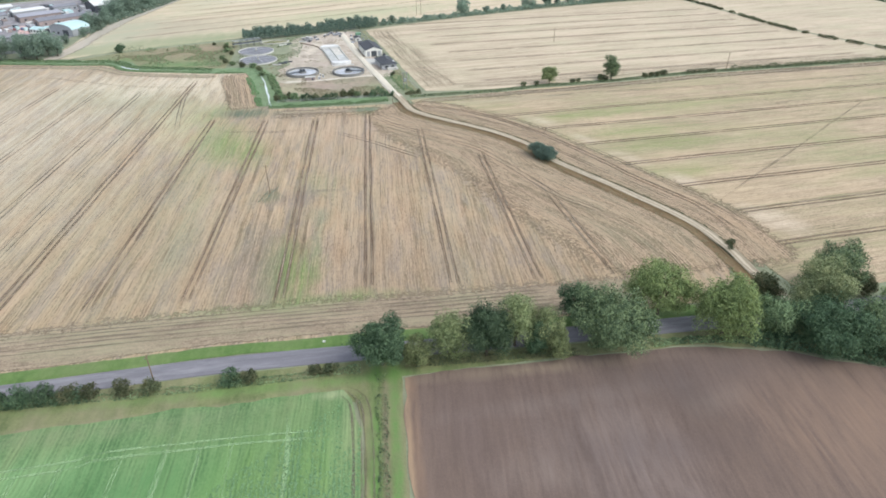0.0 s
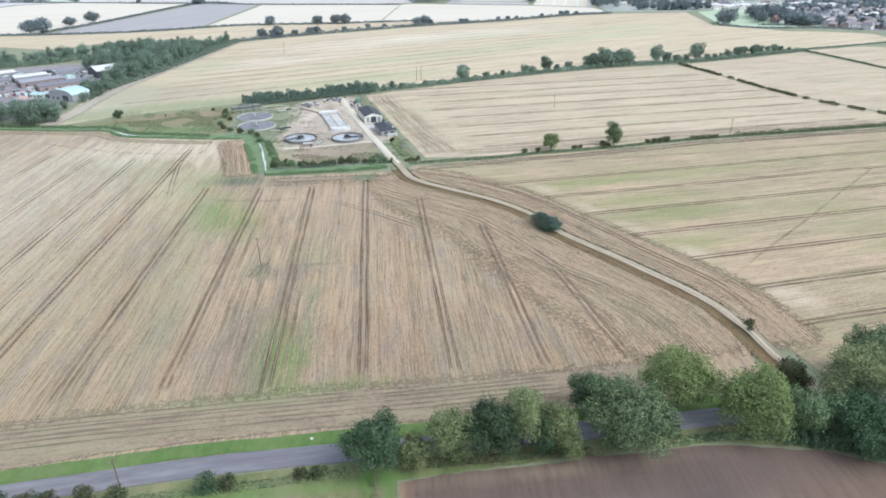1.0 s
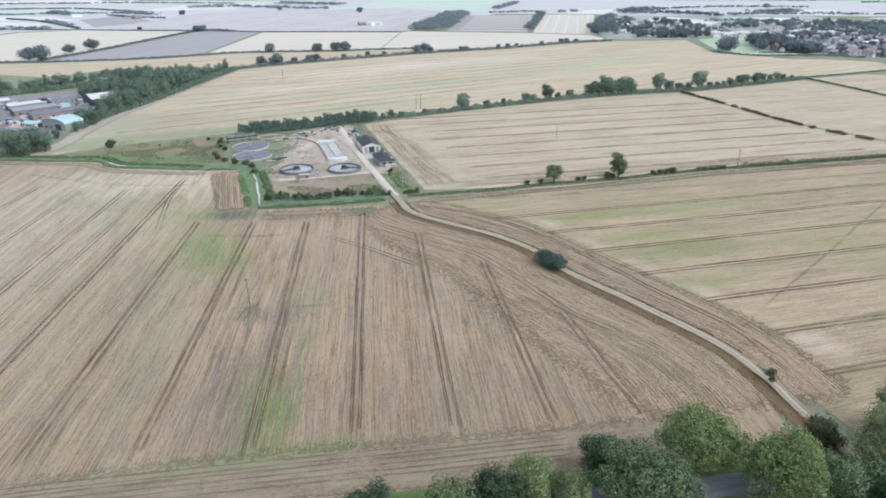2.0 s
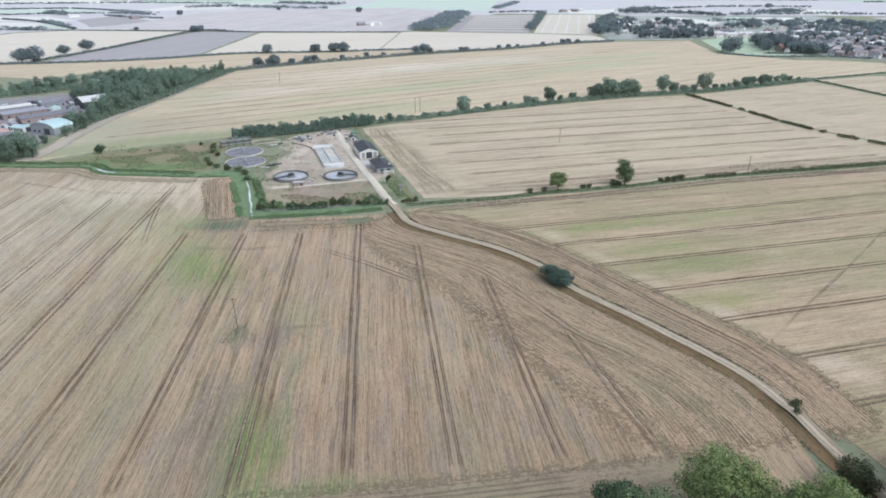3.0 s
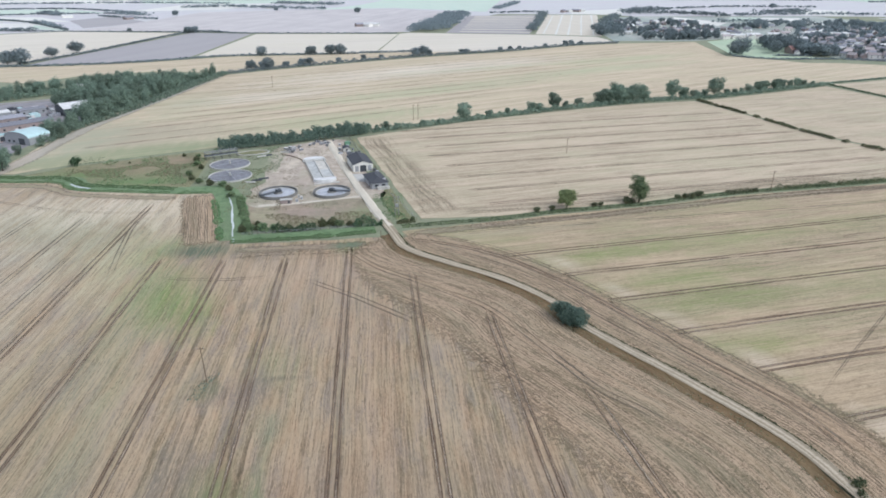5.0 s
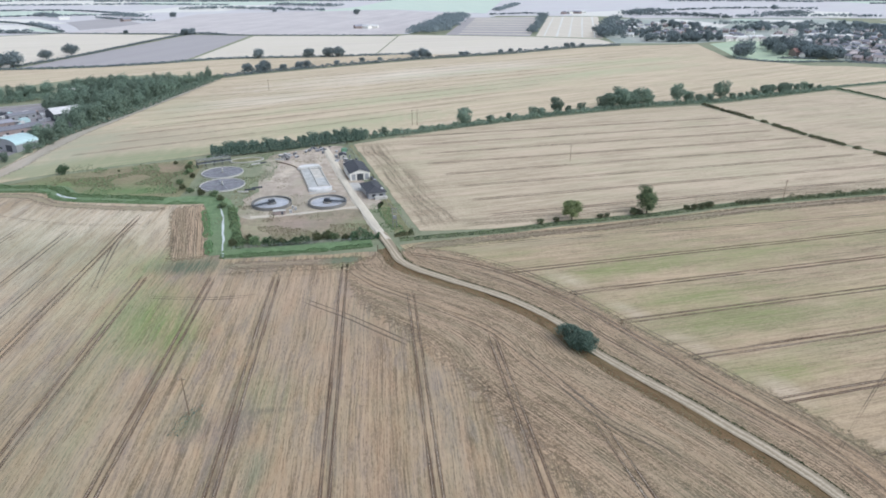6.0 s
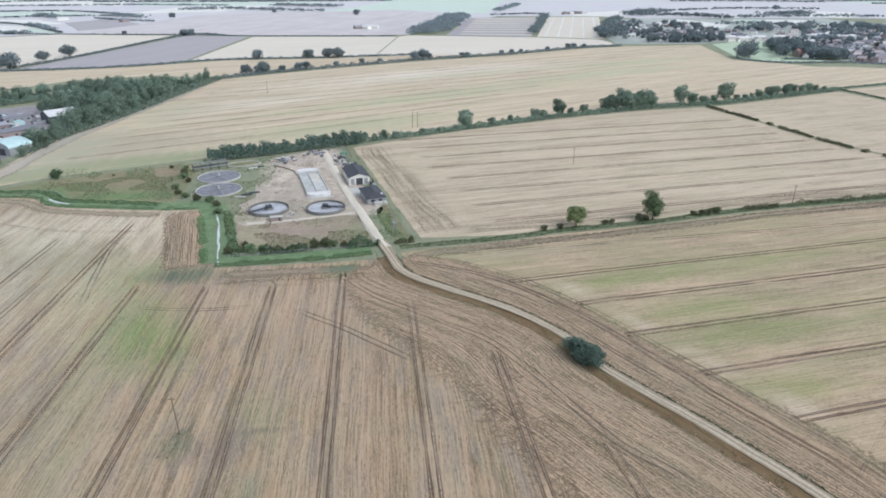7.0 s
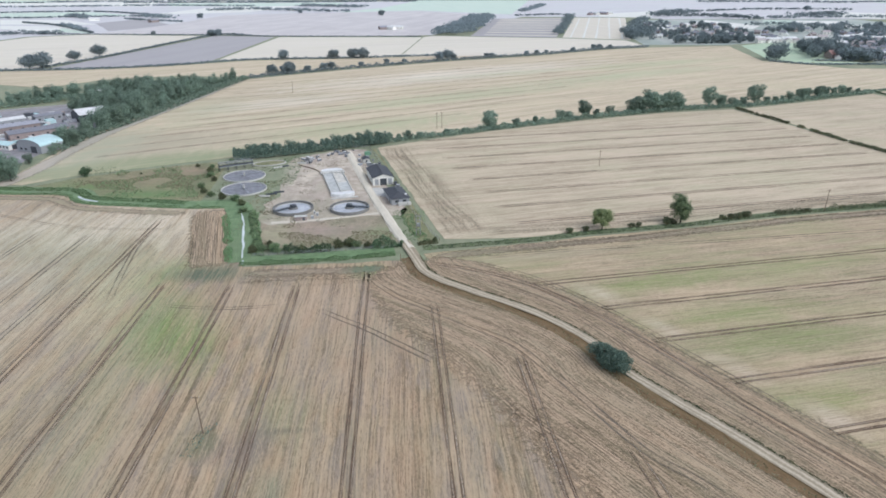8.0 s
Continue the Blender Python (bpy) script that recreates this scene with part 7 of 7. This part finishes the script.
footprints = [(-217, 500, radians(-26), 12, 9)]
for j, (x, y, t, w, l, e, r, wall, roof, label) in enumerate([
        (-239, 505, 64, 8, 12, 3.0, 4.0, "render_white", "roof_teal", "low lean workshop with a pale teal roof"),
        (-226, 592, -49, 20, 20, 5.5, 8.5, "steel_dark", "roof_pale", "warehouse with a bright pale sheet roof"),
        (-239, 541, -47, 12, 36, 4.0, 5.6, "brick", "roof_slate", "long workshop with a mauve slate roof"),
        (-262, 556, -47, 11, 30, 4.0, 5.4, "brick", "roof_slate", "long workshop with a dark slate roof"),
        (-278, 575, -47, 10, 24, 4.0, 5.2, "cladding", "roof_pale", "workshop with a pale sheet roof"),
        (-257, 592, -47, 9, 18, 4.0, 5.0, "cladding", "roof_slate", "grey workshop with a dark roof"),
        (-296, 552, -47, 12, 22, 4.0, 5.4, "cladding", "roof_slate", "grey workshop with a dark roof"),
        (-290, 520, 62, 12, 20, 4.0, 5.6, "brick", "roof_tile", "brick workshop with a tiled roof"),
        (-262, 476, 60, 10, 18, 3.6, 5.0, "render_white", "roof_slate", "white workshop with a dark roof"),
        (-286, 486, 60, 12, 18, 3.6, 5.0, "render_white", "roof_pale", "white workshop with a pale roof"),
        (-310, 588, -47, 10, 26, 3.8, 5.0, "cladding", "roof_pale", "long shed with a pale sheet roof"),
        (-320, 530, -47, 14, 24, 4.4, 6.0, "brick", "roof_slate", "brick workshop with a slate roof"),
        (-262, 705, -47, 8, 12, 4.0, 5.4, "render_white", "roof_pale", "white building among trees by the railway"),
        (-340, 560, -47, 12, 26, 4.4, 6.0, "cladding", "roof_pale", "workshop with a pale sheet roof")]):
    b = gabled("workshop", (x, y, 0), t, w, l, e, r, M[wall], M[roof], label, "workshop", 0.4, "workshops of the yard")
    openings(b, w, l, 4)
    footprints.append((x, y, radians(t), w / 2 + 2.2, l / 2 + 2.2))
    panel("loading_door", -1.8, 1.8, -l / 2 - 0.08, -l / 2, 0, 3.0, "door", b)


def barrel_shed(x, y, turn, w, l, eave, rise, label):
    """A wide workshop under one arched sheet roof, its axis along local y."""
    ob = thing("workshop", (x, y, 0), label, "workshop", "workshops of the yard", turn)
    n, h, k = 14, w / 2, l / 2
    arc = [(-h * math.cos(math.pi * i / n), eave + rise * math.sin(math.pi * i / n)) for i in range(n + 1)]
    bm = bmesh.new()
    ends = []
    for sy in (-k, k):
        ends.append([bm.verts.new((-h, sy, 0)), *[bm.verts.new((px, sy, pz)) for px, pz in arc], bm.verts.new((h, sy, 0))])
        bm.faces.new(ends[-1] if sy > 0 else ends[-1][::-1])
    for a in (0, n + 1):
        bm.faces.new((ends[0][a], ends[0][a + 1], ends[1][a + 1], ends[1][a]))
    part("wall", bm, M["cladding"], ob)
    bm = bmesh.new()
    skins = []
    for up in (0.04, 0.2):
        skins.append([[bm.verts.new((px * (1 + up * 0.06), sy, pz + up)) for px, pz in arc] for sy in (-k - 0.5, k + 0.5)])
    (a0, a1), (b0, b1) = skins
    for i in range(n):
        bm.faces.new((b0[i], b0[i + 1], b1[i + 1], b1[i]))
        bm.faces.new((a0[i + 1], a0[i], a1[i], a1[i + 1]))
        bm.faces.new((a0[i], a0[i + 1], b0[i + 1], b0[i]))
        bm.faces.new((a1[i + 1], a1[i], b1[i], b1[i + 1]))
    for i in (0, n):
        bm.faces.new((a0[i], b0[i], b1[i], a1[i]))
    part("arched_roof", bm, M["roof_teal"], ob)
    bm = bmesh.new()
    low, top = [], []
    for i in range(3, 7):
        px, pz = arc[i]
        low.append((px * 1.012, pz + 0.21)), top.append((px * 1.012, pz + 0.27))
    rows = [[[bm.verts.new((px, sy, pz)) for px, pz in line_] for sy in (-1, k - 1)] for line_ in (low, top)]
    for i in range(3):
        bm.faces.new((rows[1][0][i], rows[1][0][i + 1], rows[1][1][i + 1], rows[1][1][i]))
        bm.faces.new((rows[0][0][i], rows[0][0][i + 1], rows[1][0][i + 1], rows[1][0][i]))
    part("roof_light", bm, M["roof_pale"], ob, "white translucent roof sheets")
    # A dark panel stands in for the shade inside the open doorway.
    panel("loading_door", h - 9, h - 4, -k - 0.08, -k, 0, 4.0, "steel_dark", ob, "dark panel for the open doorway")
    for px in (-7, -3):
        panel("window", px - 0.9, px + 0.9, -k - 0.06, -k, 1.2, 2.4, "pane", ob)
    return ob


barrel_shed(-217, 500, -26, 21, 15, 4.4, 3.4, "workshop with a pale teal arched sheet roof")


def make_car(paint, label):
    ob = thing("car", (0, 0, 0), label, "car", "parked cars")
    bm = bmesh.new()
    prof = [(-2.1, 0.35), (2.1, 0.35), (2.1, 0.8), (1.2, 0.9), (0.6, 1.42), (-1.2, 1.42), (-1.9, 0.95), (-2.1, 0.85)]
    a = [bm.verts.new((x, -0.85, z)) for x, z in prof]
    b = [bm.verts.new((x, 0.85, z)) for x, z in prof]
    bm.faces.new(a), bm.faces.new(b[::-1])
    for i in range(8):
        bm.faces.new((a[i], b[i], b[(i + 1) % 8], a[(i + 1) % 8]))
    part("body", bm, M[paint], ob)
    part("windscreen", box(bmesh.new(), 0.7, 1.05, -0.7, 0.7, 0.98, 1.3), M["pane"], ob)
    for s in (-0.87, 0.83):
        part("side_window", box(bmesh.new(), -1.3, 0.6, s, s + 0.04, 0.98, 1.32), M["pane"], ob)
    for x in (-1.3, 1.3):
        for s in (-0.8, 0.8):
            part("wheel", rod(bmesh.new(), (x, s - 0.1, 0.33), (x, s + 0.1, 0.33), 0.33, 12), M["tyre"], ob)
    return ob


paints = ["car_white", "car_grey", "car_red", "car_blue", "car_black"]
cars = [make_car(p, p[4:] + " parked car in the yard") for p in paints]
rng = np.random.default_rng(91)
spots = [(-270 + 4.2 * i + rng.normal(0, 0.4), 512 + 1.8 * i) for i in range(7)] + [(-300 + 4.2 * i, 500 + 1.8 * i) for i in range(7)] + [(-232, 530), (-236, 534), (-254, 488), (-250, 484), (-244, 470), (-240, 466), (-236, 462), (-232, 458), (-275, 500), (-310, 508), (-248, 566), (-252, 568), (-262, 600), (-236, 556)]
for i, (x, y) in enumerate(spots):
    if i < 5:
        cars[i].matrix_basis = pose(x, y, 0.05, 0, 0, 115)
    else:
        copy_thing(cars[rng.choice(5, p=[0.4, 0.25, 0.1, 0.1, 0.15])], pose(x, y, 0.05, 0, 0, 115 + rng.normal(0, 6)))
for i in range(150):
    x, y = rng.uniform(-320, -228), rng.uniform(505, 612)
    if any(abs((x - fx) * math.cos(a) + (y - fy) * math.sin(a)) < fw and abs((y - fy) * math.cos(a) - (x - fx) * math.sin(a)) < fl for fx, fy, a, fw, fl in footprints):
        continue
    k = thing("container", (x, y, 0.05), "weathered storage container in the yard", "container", "yard containers", 43 + rng.choice([0, 90]))
    l, h = rng.choice([2.4, 4, 6]), rng.uniform(1.4, 2.6)
    part("body", box(bmesh.new(), -l / 2, l / 2, -1.2, 1.2, 0.1, h, 0.04), M[rng.choice(["roof_pale", "scrap", "cladding", "roof_teal", "brick", "door"])], k)
    part("door_end", box(bmesh.new(), l / 2, l / 2 + 0.06, -1.1, 1.1, 0.2, h - 0.1), M["scrap"], k)
    part("skid", box(bmesh.new(), -l / 2, l / 2, -1.0, 1.0, 0, 0.1), M["steel_dark"], k)


# ---- village ----
def make_house(wall, roof, w, l, label):
    ob = gabled("house", (0, 0, 0), 0, w, l, 5.0, 7.8, M[wall], M[roof], label, "house", 0.4, "village houses")
    part("chimney", box(bmesh.new(), -0.4, 0.4, l / 2 - 1.2, l / 2 - 0.4, 7.0, 9.0), M["brick"], ob)
    for s in (-1, 1):
        for y in (-l / 4, l / 4):
            for z in (1.0, 3.2):
                panel("window", min(s * w / 2, s * (w / 2 + 0.06)), max(s * w / 2, s * (w / 2 + 0.06)), y - 0.7, y + 0.7, z, z + 1.2, "pane", ob)
    panel("window", -0.7, 0.7, -l / 2 - 0.06, -l / 2, 3.2, 4.4, "pane", ob)
    panel("door", w / 2, w / 2 + 0.07, -0.5, 0.5, 0, 2.1, "door", ob)
    return ob


homes = [make_house("brick", "roof_tile", 7.5, 11, "brick village house with a clay tile roof"), make_house("render_white", "roof_slate", 7.5, 13, "white rendered village house with a slate roof"),
         make_house("brick", "roof_slate", 8, 12, "brick village house with a slate roof"), make_house("render_white", "roof_tile", 8, 16, "white village house with a tiled roof"),
         make_house("render_white", "roof_pale", 9, 16, "white village building with a pale roof")]
rng = np.random.default_rng(101)
places = []


def settle(n, quad, gap=15):
    (ax, ay), (bx, by), (cx, cy), (dx, dy) = quad
    tries = 0
    while n and tries < 4000:
        tries += 1
        u, v = rng.uniform(0, 1, 2)
        x = (ax * (1 - u) + bx * u) * (1 - v) + (dx * (1 - u) + cx * u) * v
        y = (ay * (1 - u) + by * u) * (1 - v) + (dy * (1 - u) + cy * u) * v
        if all((x - p) ** 2 + (y - q) ** 2 > gap * gap for p, q in places):
            places.append((x, y))
            n -= 1


settle(58, [(400, 1150), (560, 1110), (640, 1400), (500, 1470)])
settle(104, [(572, 835), (640, 790), (800, 1000), (640, 1050)], 11)
settle(56, [(640, 1060), (800, 1010), (960, 1150), (780, 1260)], 14)
settle(18, [(560, 1090), (640, 1070), (760, 1260), (640, 1320)], 18)
places += [(546, 1084), (556, 1086), (586, 1080), (598, 1082), (534, 876)]
for i, (x, y) in enumerate(places):
    kind = rng.choice(5, p=[0.2, 0.3, 0.2, 0.14, 0.16])
    m = pose(x, y, 0, 0, 0, rng.choice([15, 105, 60, 150]) + rng.normal(0, 8))
    if i < 5:
        homes[i].matrix_basis = m
    else:
        copy_thing(homes[kind if i < len(places) - 5 else 3], m @ Matrix.Scale(rng.uniform(0.72, 0.95), 4))
flat("village_ground", [(365, 1075), (480, 1060), (560, 1090), (620, 1075), (566, 850), (640, 785), (760, 830), (1010, 1150), (1010, 1560), (560, 1600), (400, 1300)], 0.04, "townland", "gardens and lawns around village houses")
flat("village_yard", [(562, 828), (590, 813), (640, 780), (700, 790), (640, 842), (590, 850)], 0.06, "yard", "pale paved yard at the village edge")
flat("paddock", [(484, 842), (540, 838), (560, 832), (540, 858), (500, 868)], 0.1, "pasture", "small green paddock with hedges")
hedge("hedge", [(446, 872), (480, 838), (540, 832), (566, 826), (600, 806)], 3, 2.2, "dark clipped hedge round the paddock", 8, 1.5, M["leaf_hazy"], 61)
hedge("hedge", [(500, 872), (545, 862)], 3, 2.2, "dark clipped hedge inside the paddock", 8, 1.5, M["leaf_hazy"], 62)


def grove(n, quad, s0=0.7, s1=1.2):
    """A stand of trees that cannot be counted, as one growth of leafy crowns."""
    (ax, ay), (bx, by), (cx, cy), (dx, dy) = quad
    c, o = [], []
    for _ in range(n):
        u, v = rng.uniform(0, 1, 2)
        x = (ax * (1 - u) + bx * u) * (1 - v) + (dx * (1 - u) + cx * u) * v - ax
        y = (ay * (1 - u) + by * u) * (1 - v) + (dy * (1 - u) + cy * u) * v - ay
        h = rng.uniform(s0, s1) * 15
        w = h * rng.uniform(0.4, 0.55)
        pts, out, _lc = crown_points(rng, 420, w, w, h * 0.46, 9)
        c.append(pts + (x, y, h * 0.5)), o.append(out)
    ob = part("trees", sprays(np.concatenate(c), np.concatenate(o), 1.7, rng, 0.45), M["leaf_hazy"])
    ob.location = (ax, ay, 0)
    return tagged(ob, "distant dark trees among village houses", "trees", kind="stuff")


grove(9, [(448, 872), (476, 884), (482, 904), (454, 896)], 1.1, 1.5)
grove(46, [(510, 895), (560, 885), (606, 1000), (560, 1020)], 0.8, 1.25)
grove(24, [(536, 872), (566, 845), (585, 880), (550, 900)], 0.8, 1.2)
grove(40, [(417, 1080), (535, 1084), (545, 1106), (420, 1105)], 0.7, 1.1)
grove(22, [(362, 1130), (400, 1120), (430, 1250), (390, 1280)], 0.8, 1.2)
grove(90, [(400, 1150), (560, 1110), (640, 1400), (500, 1470)], 0.45, 0.9)
grove(95, [(640, 1060), (800, 1010), (960, 1150), (780, 1260)], 0.45, 0.9)
grove(90, [(572, 850), (640, 800), (800, 1000), (640, 1050)], 0.35, 0.7)
grove(60, [(640, 1240), (960, 1180), (1000, 1270), (700, 1330)], 0.8, 1.2)
grove(50, [(800, 1000), (900, 960), (1020, 1150), (960, 1160)], 0.7, 1.1)


# ---- distant woods and hedges as one growth each ----
def far_wood(line, width, height, n, leaf, seed, label):
    rng = np.random.default_rng(seed)
    line = smooth_line(line, 6)
    c, o = [], []
    total = np.linalg.norm(np.diff(line, axis=0), axis=1).sum()
    lumps = max(6, int(total * (1 if width < 14 else width / 9) / (height * (0.3 if width < 14 else 0.55))))
    per = max(8, n // lumps)
    for _ in range(lumps):
        x, y = line[rng.integers(len(line))] + rng.uniform(-width / 2, width / 2, 2)
        h = rng.uniform(0.5, 1.05) * height
        w = rng.normal(0, 1, (per, 3))
        w /= np.linalg.norm(w, axis=1)[:, None]
        w[:, 2] = np.abs(w[:, 2]) - 0.15
        c.append(np.array([x, y, h * 0.45]) + w * np.array([h * 0.55, h * 0.55, h * 0.52]))
        o.append(w)
    org = line[0]
    pts = np.concatenate(c) - (org[0], org[1], 0)
    pts[:, 2] = pts[:, 2].clip(0.2)
    ob = part("woodland", sprays(pts, np.concatenate(o), leaf, rng), M["leaf_hazy"])
    ob.location = (org[0], org[1], 0)
    return tagged(ob, label, "woodland", kind="stuff")


for j, (line, width, height, n, leaf, label) in enumerate([
        ([(92, 1262), (120, 1380), (152, 1500), (200, 1725)], 62, 13, 19000, 2.3, "distant dark wood between fields"),
        ([(274, 1245), (339, 1465), (412, 1725)], 16, 11, 4200, 2.2, "distant tree belt between fields"),
        ([(-720, 1335), (-659, 1366), (-600, 1347)], 22, 9, 1100, 2.6, "distant dark copse on the plain"),
        ([(-820, 1887), (-737, 1790)], 36, 11, 1100, 3.0, "distant dark copse on the plain"),
        ([(-642, 1864), (-541, 1766)], 40, 11, 1200, 3.0, "distant dark copse on the plain"),
        ([(-696, 1571), (-592, 1431)], 16, 8, 900, 2.6, "distant dark copse on the plain"),
        ([(-539, 2108), (-437, 2154), (-295, 2074), (-142, 1990)], 26, 10, 2400, 3.4, "distant tree line on the plain"),
        ([(-298, 2338), (-113, 2239)], 60, 11, 1500, 3.4, "distant dark copse on the plain"),
        ([(333, 1932), (400, 2120), (461, 2299)], 24, 10, 1200, 3.2, "distant tree line on the plain"),
        ([(291, 1766), (396, 1798), (419, 1750)], 8, 6, 500, 2.6, "distant dark hedge on the plain"),
        ([(-971, 1841), (-885, 1830), (-806, 1863), (-642, 1864)], 7, 5, 900, 2.6, "distant dark hedge on the plain"),
        ([(-829, 1669), (-711, 1573), (-554, 1372)], 6, 4.5, 900, 2.4, "distant dark hedge on the plain"),
        ([(-1100, 2080), (-860, 2105), (-640, 1935)], 6, 5, 800, 2.8, "distant dark hedge on the plain"),
        ([(-640, 1765), (-560, 1700), (-480, 1650)], 8, 5, 600, 2.6, "distant dark hedge on the plain"),
        ([(-1280, 2409), (-934, 2433), (-757, 2445), (-463, 2362)], 8, 7, 1400, 3.2, "distant dark hedge on the plain"),
        ([(-1000, 2700), (-400, 2640), (60, 2660)], 10, 7, 1500, 3.6, "distant dark hedge on the plain"),
        ([(619, 1702), (717, 1828), (726, 1778)], 50, 13, 2200, 3.2, "distant dark wood behind the village"),
        ([(640, 1695), (750, 1644), (789, 1562)], 30, 12, 2200, 3.0, "distant dark wood behind the village"),
        ([(700, 1410), (770, 1395), (850, 1325)], 20, 9, 1100, 2.8, "distant tree line behind the village"),
        ([(825, 1595), (915, 1603), (1025, 1609), (1150, 1570)], 16, 9, 1600, 3.0, "distant tree line behind the village"),
        ([(936, 1661), (1063, 1688)], 40, 12, 1600, 3.2, "distant dark wood behind the village"),
        ([(773, 1872), (1000, 1960), (1224, 1900)], 10, 7, 1100, 3.0, "distant dark hedge on the plain"),
        ([(1040, 2450), (1300, 2400), (1500, 2300)], 24, 9, 1200, 3.6, "distant dark hedge on the plain"),
        ([(398, 1239), (440, 1340), (479, 1449), (552, 1610)], 26, 11, 2200, 2.8, "distant dark wood at the village edge")]):
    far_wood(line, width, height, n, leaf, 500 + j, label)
rng = np.random.default_rng(202)
for j, (p, q) in enumerate(hedge_lines):
    l = math.hypot(q[0] - p[0], q[1] - p[1])
    far_wood([p, ((p[0] + q[0]) / 2, (p[1] + q[1]) / 2 + 4), q], 5, rng.choice([3, 5, 9]), int(120 + l * 1.3), 3.5, 400 + j, "distant dark hedge on the plain")
for x, y, s in [(-41, 1832, 1.2), (-472, 1778, 1.1), (-323, 1306, 0.9), (-313, 1314, 0.9), (-430, 1330, 0.6), (-260, 1960, 0.9), (1100, 1900, 1.2)]:
    put(far_b, x, y, 40 * s, s)
for x, y, t, w, l in [(560, 1120, 80, 9, 20), (572, 1098, 95, 10, 24), (602, 1108, 100, 10, 26), (640, 1112, 80, 8, 18), (716, 1130, 100, 12, 26), (738, 1136, 90, 12, 24), (748, 1108, 95, 14, 30)]:
    b = gabled("village_hall", (x, y, 0), t, w, l, 4.5, 6.5, M["render_white"], M["roof_pale"], "long white building at the village edge", "building", 0.4, "long village buildings")
    openings(b, w, l, 4)
b = gabled("barn", (546, 899, 0), 95, 14, 22, 5, 9, M["brick"], M["roof_red"], "large barn with a red tiled roof", "barn")
openings(b, 14, 22, 3)
for j, (x, y, s) in enumerate([(-12, 1395, 1), (0, 1402, 1), (-24, 1400, 0), (478, 1790, 0), (495, 1795, 1), (515, 1800, 0), (530, 1810, 1), (-700, 1730, 1), (-540, 1655, 0), (-300, 2080, 1)]):
    gabled("farm_building", (x, y, 0), 40 + 37 * j, 10, 22, 4.5, 7, M["render_white" if s else "brick"], M["roof_pale" if s else "roof_slate"], "distant pale farm building" if s else "distant brick farm building", "farm building", 0.4, "distant farm buildings")
for j, u in enumerate(np.linspace(0.06, 0.94, 9)):
    a = np.array((145, 1238)) * (1 - u) + np.array((238, 1676)) * u
    b = np.array((262, 1206)) * (1 - u) + np.array((400, 1686)) * u
    w = 6 + 6 * u
    tagged(ribbon("drilled_strip", smooth_line([a, (a + b) / 2, b], 8), [(-w, 0.3), (0, 0.32), (w, 0.3)], M["white"], 0.8, 300 + j), "bleached strip in brown soil", "field strip", kind="structure")
for j, u in enumerate(np.linspace(0.12, 0.88, 5)):
    a = np.array((272, 1200)) * (1 - u) + np.array((370, 1150)) * u
    b = np.array((412, 1690)) * (1 - u) + np.array((530, 1675)) * u
    tagged(ribbon("drilled_strip", smooth_line([a, (a + b) / 2, b], 20), [(-1.6, 0.3), (0, 0.32), (1.6, 0.3)], M["far_straw"], 0.4, 320 + j), "faint darker strip in a bleached field", "field strip", kind="structure")
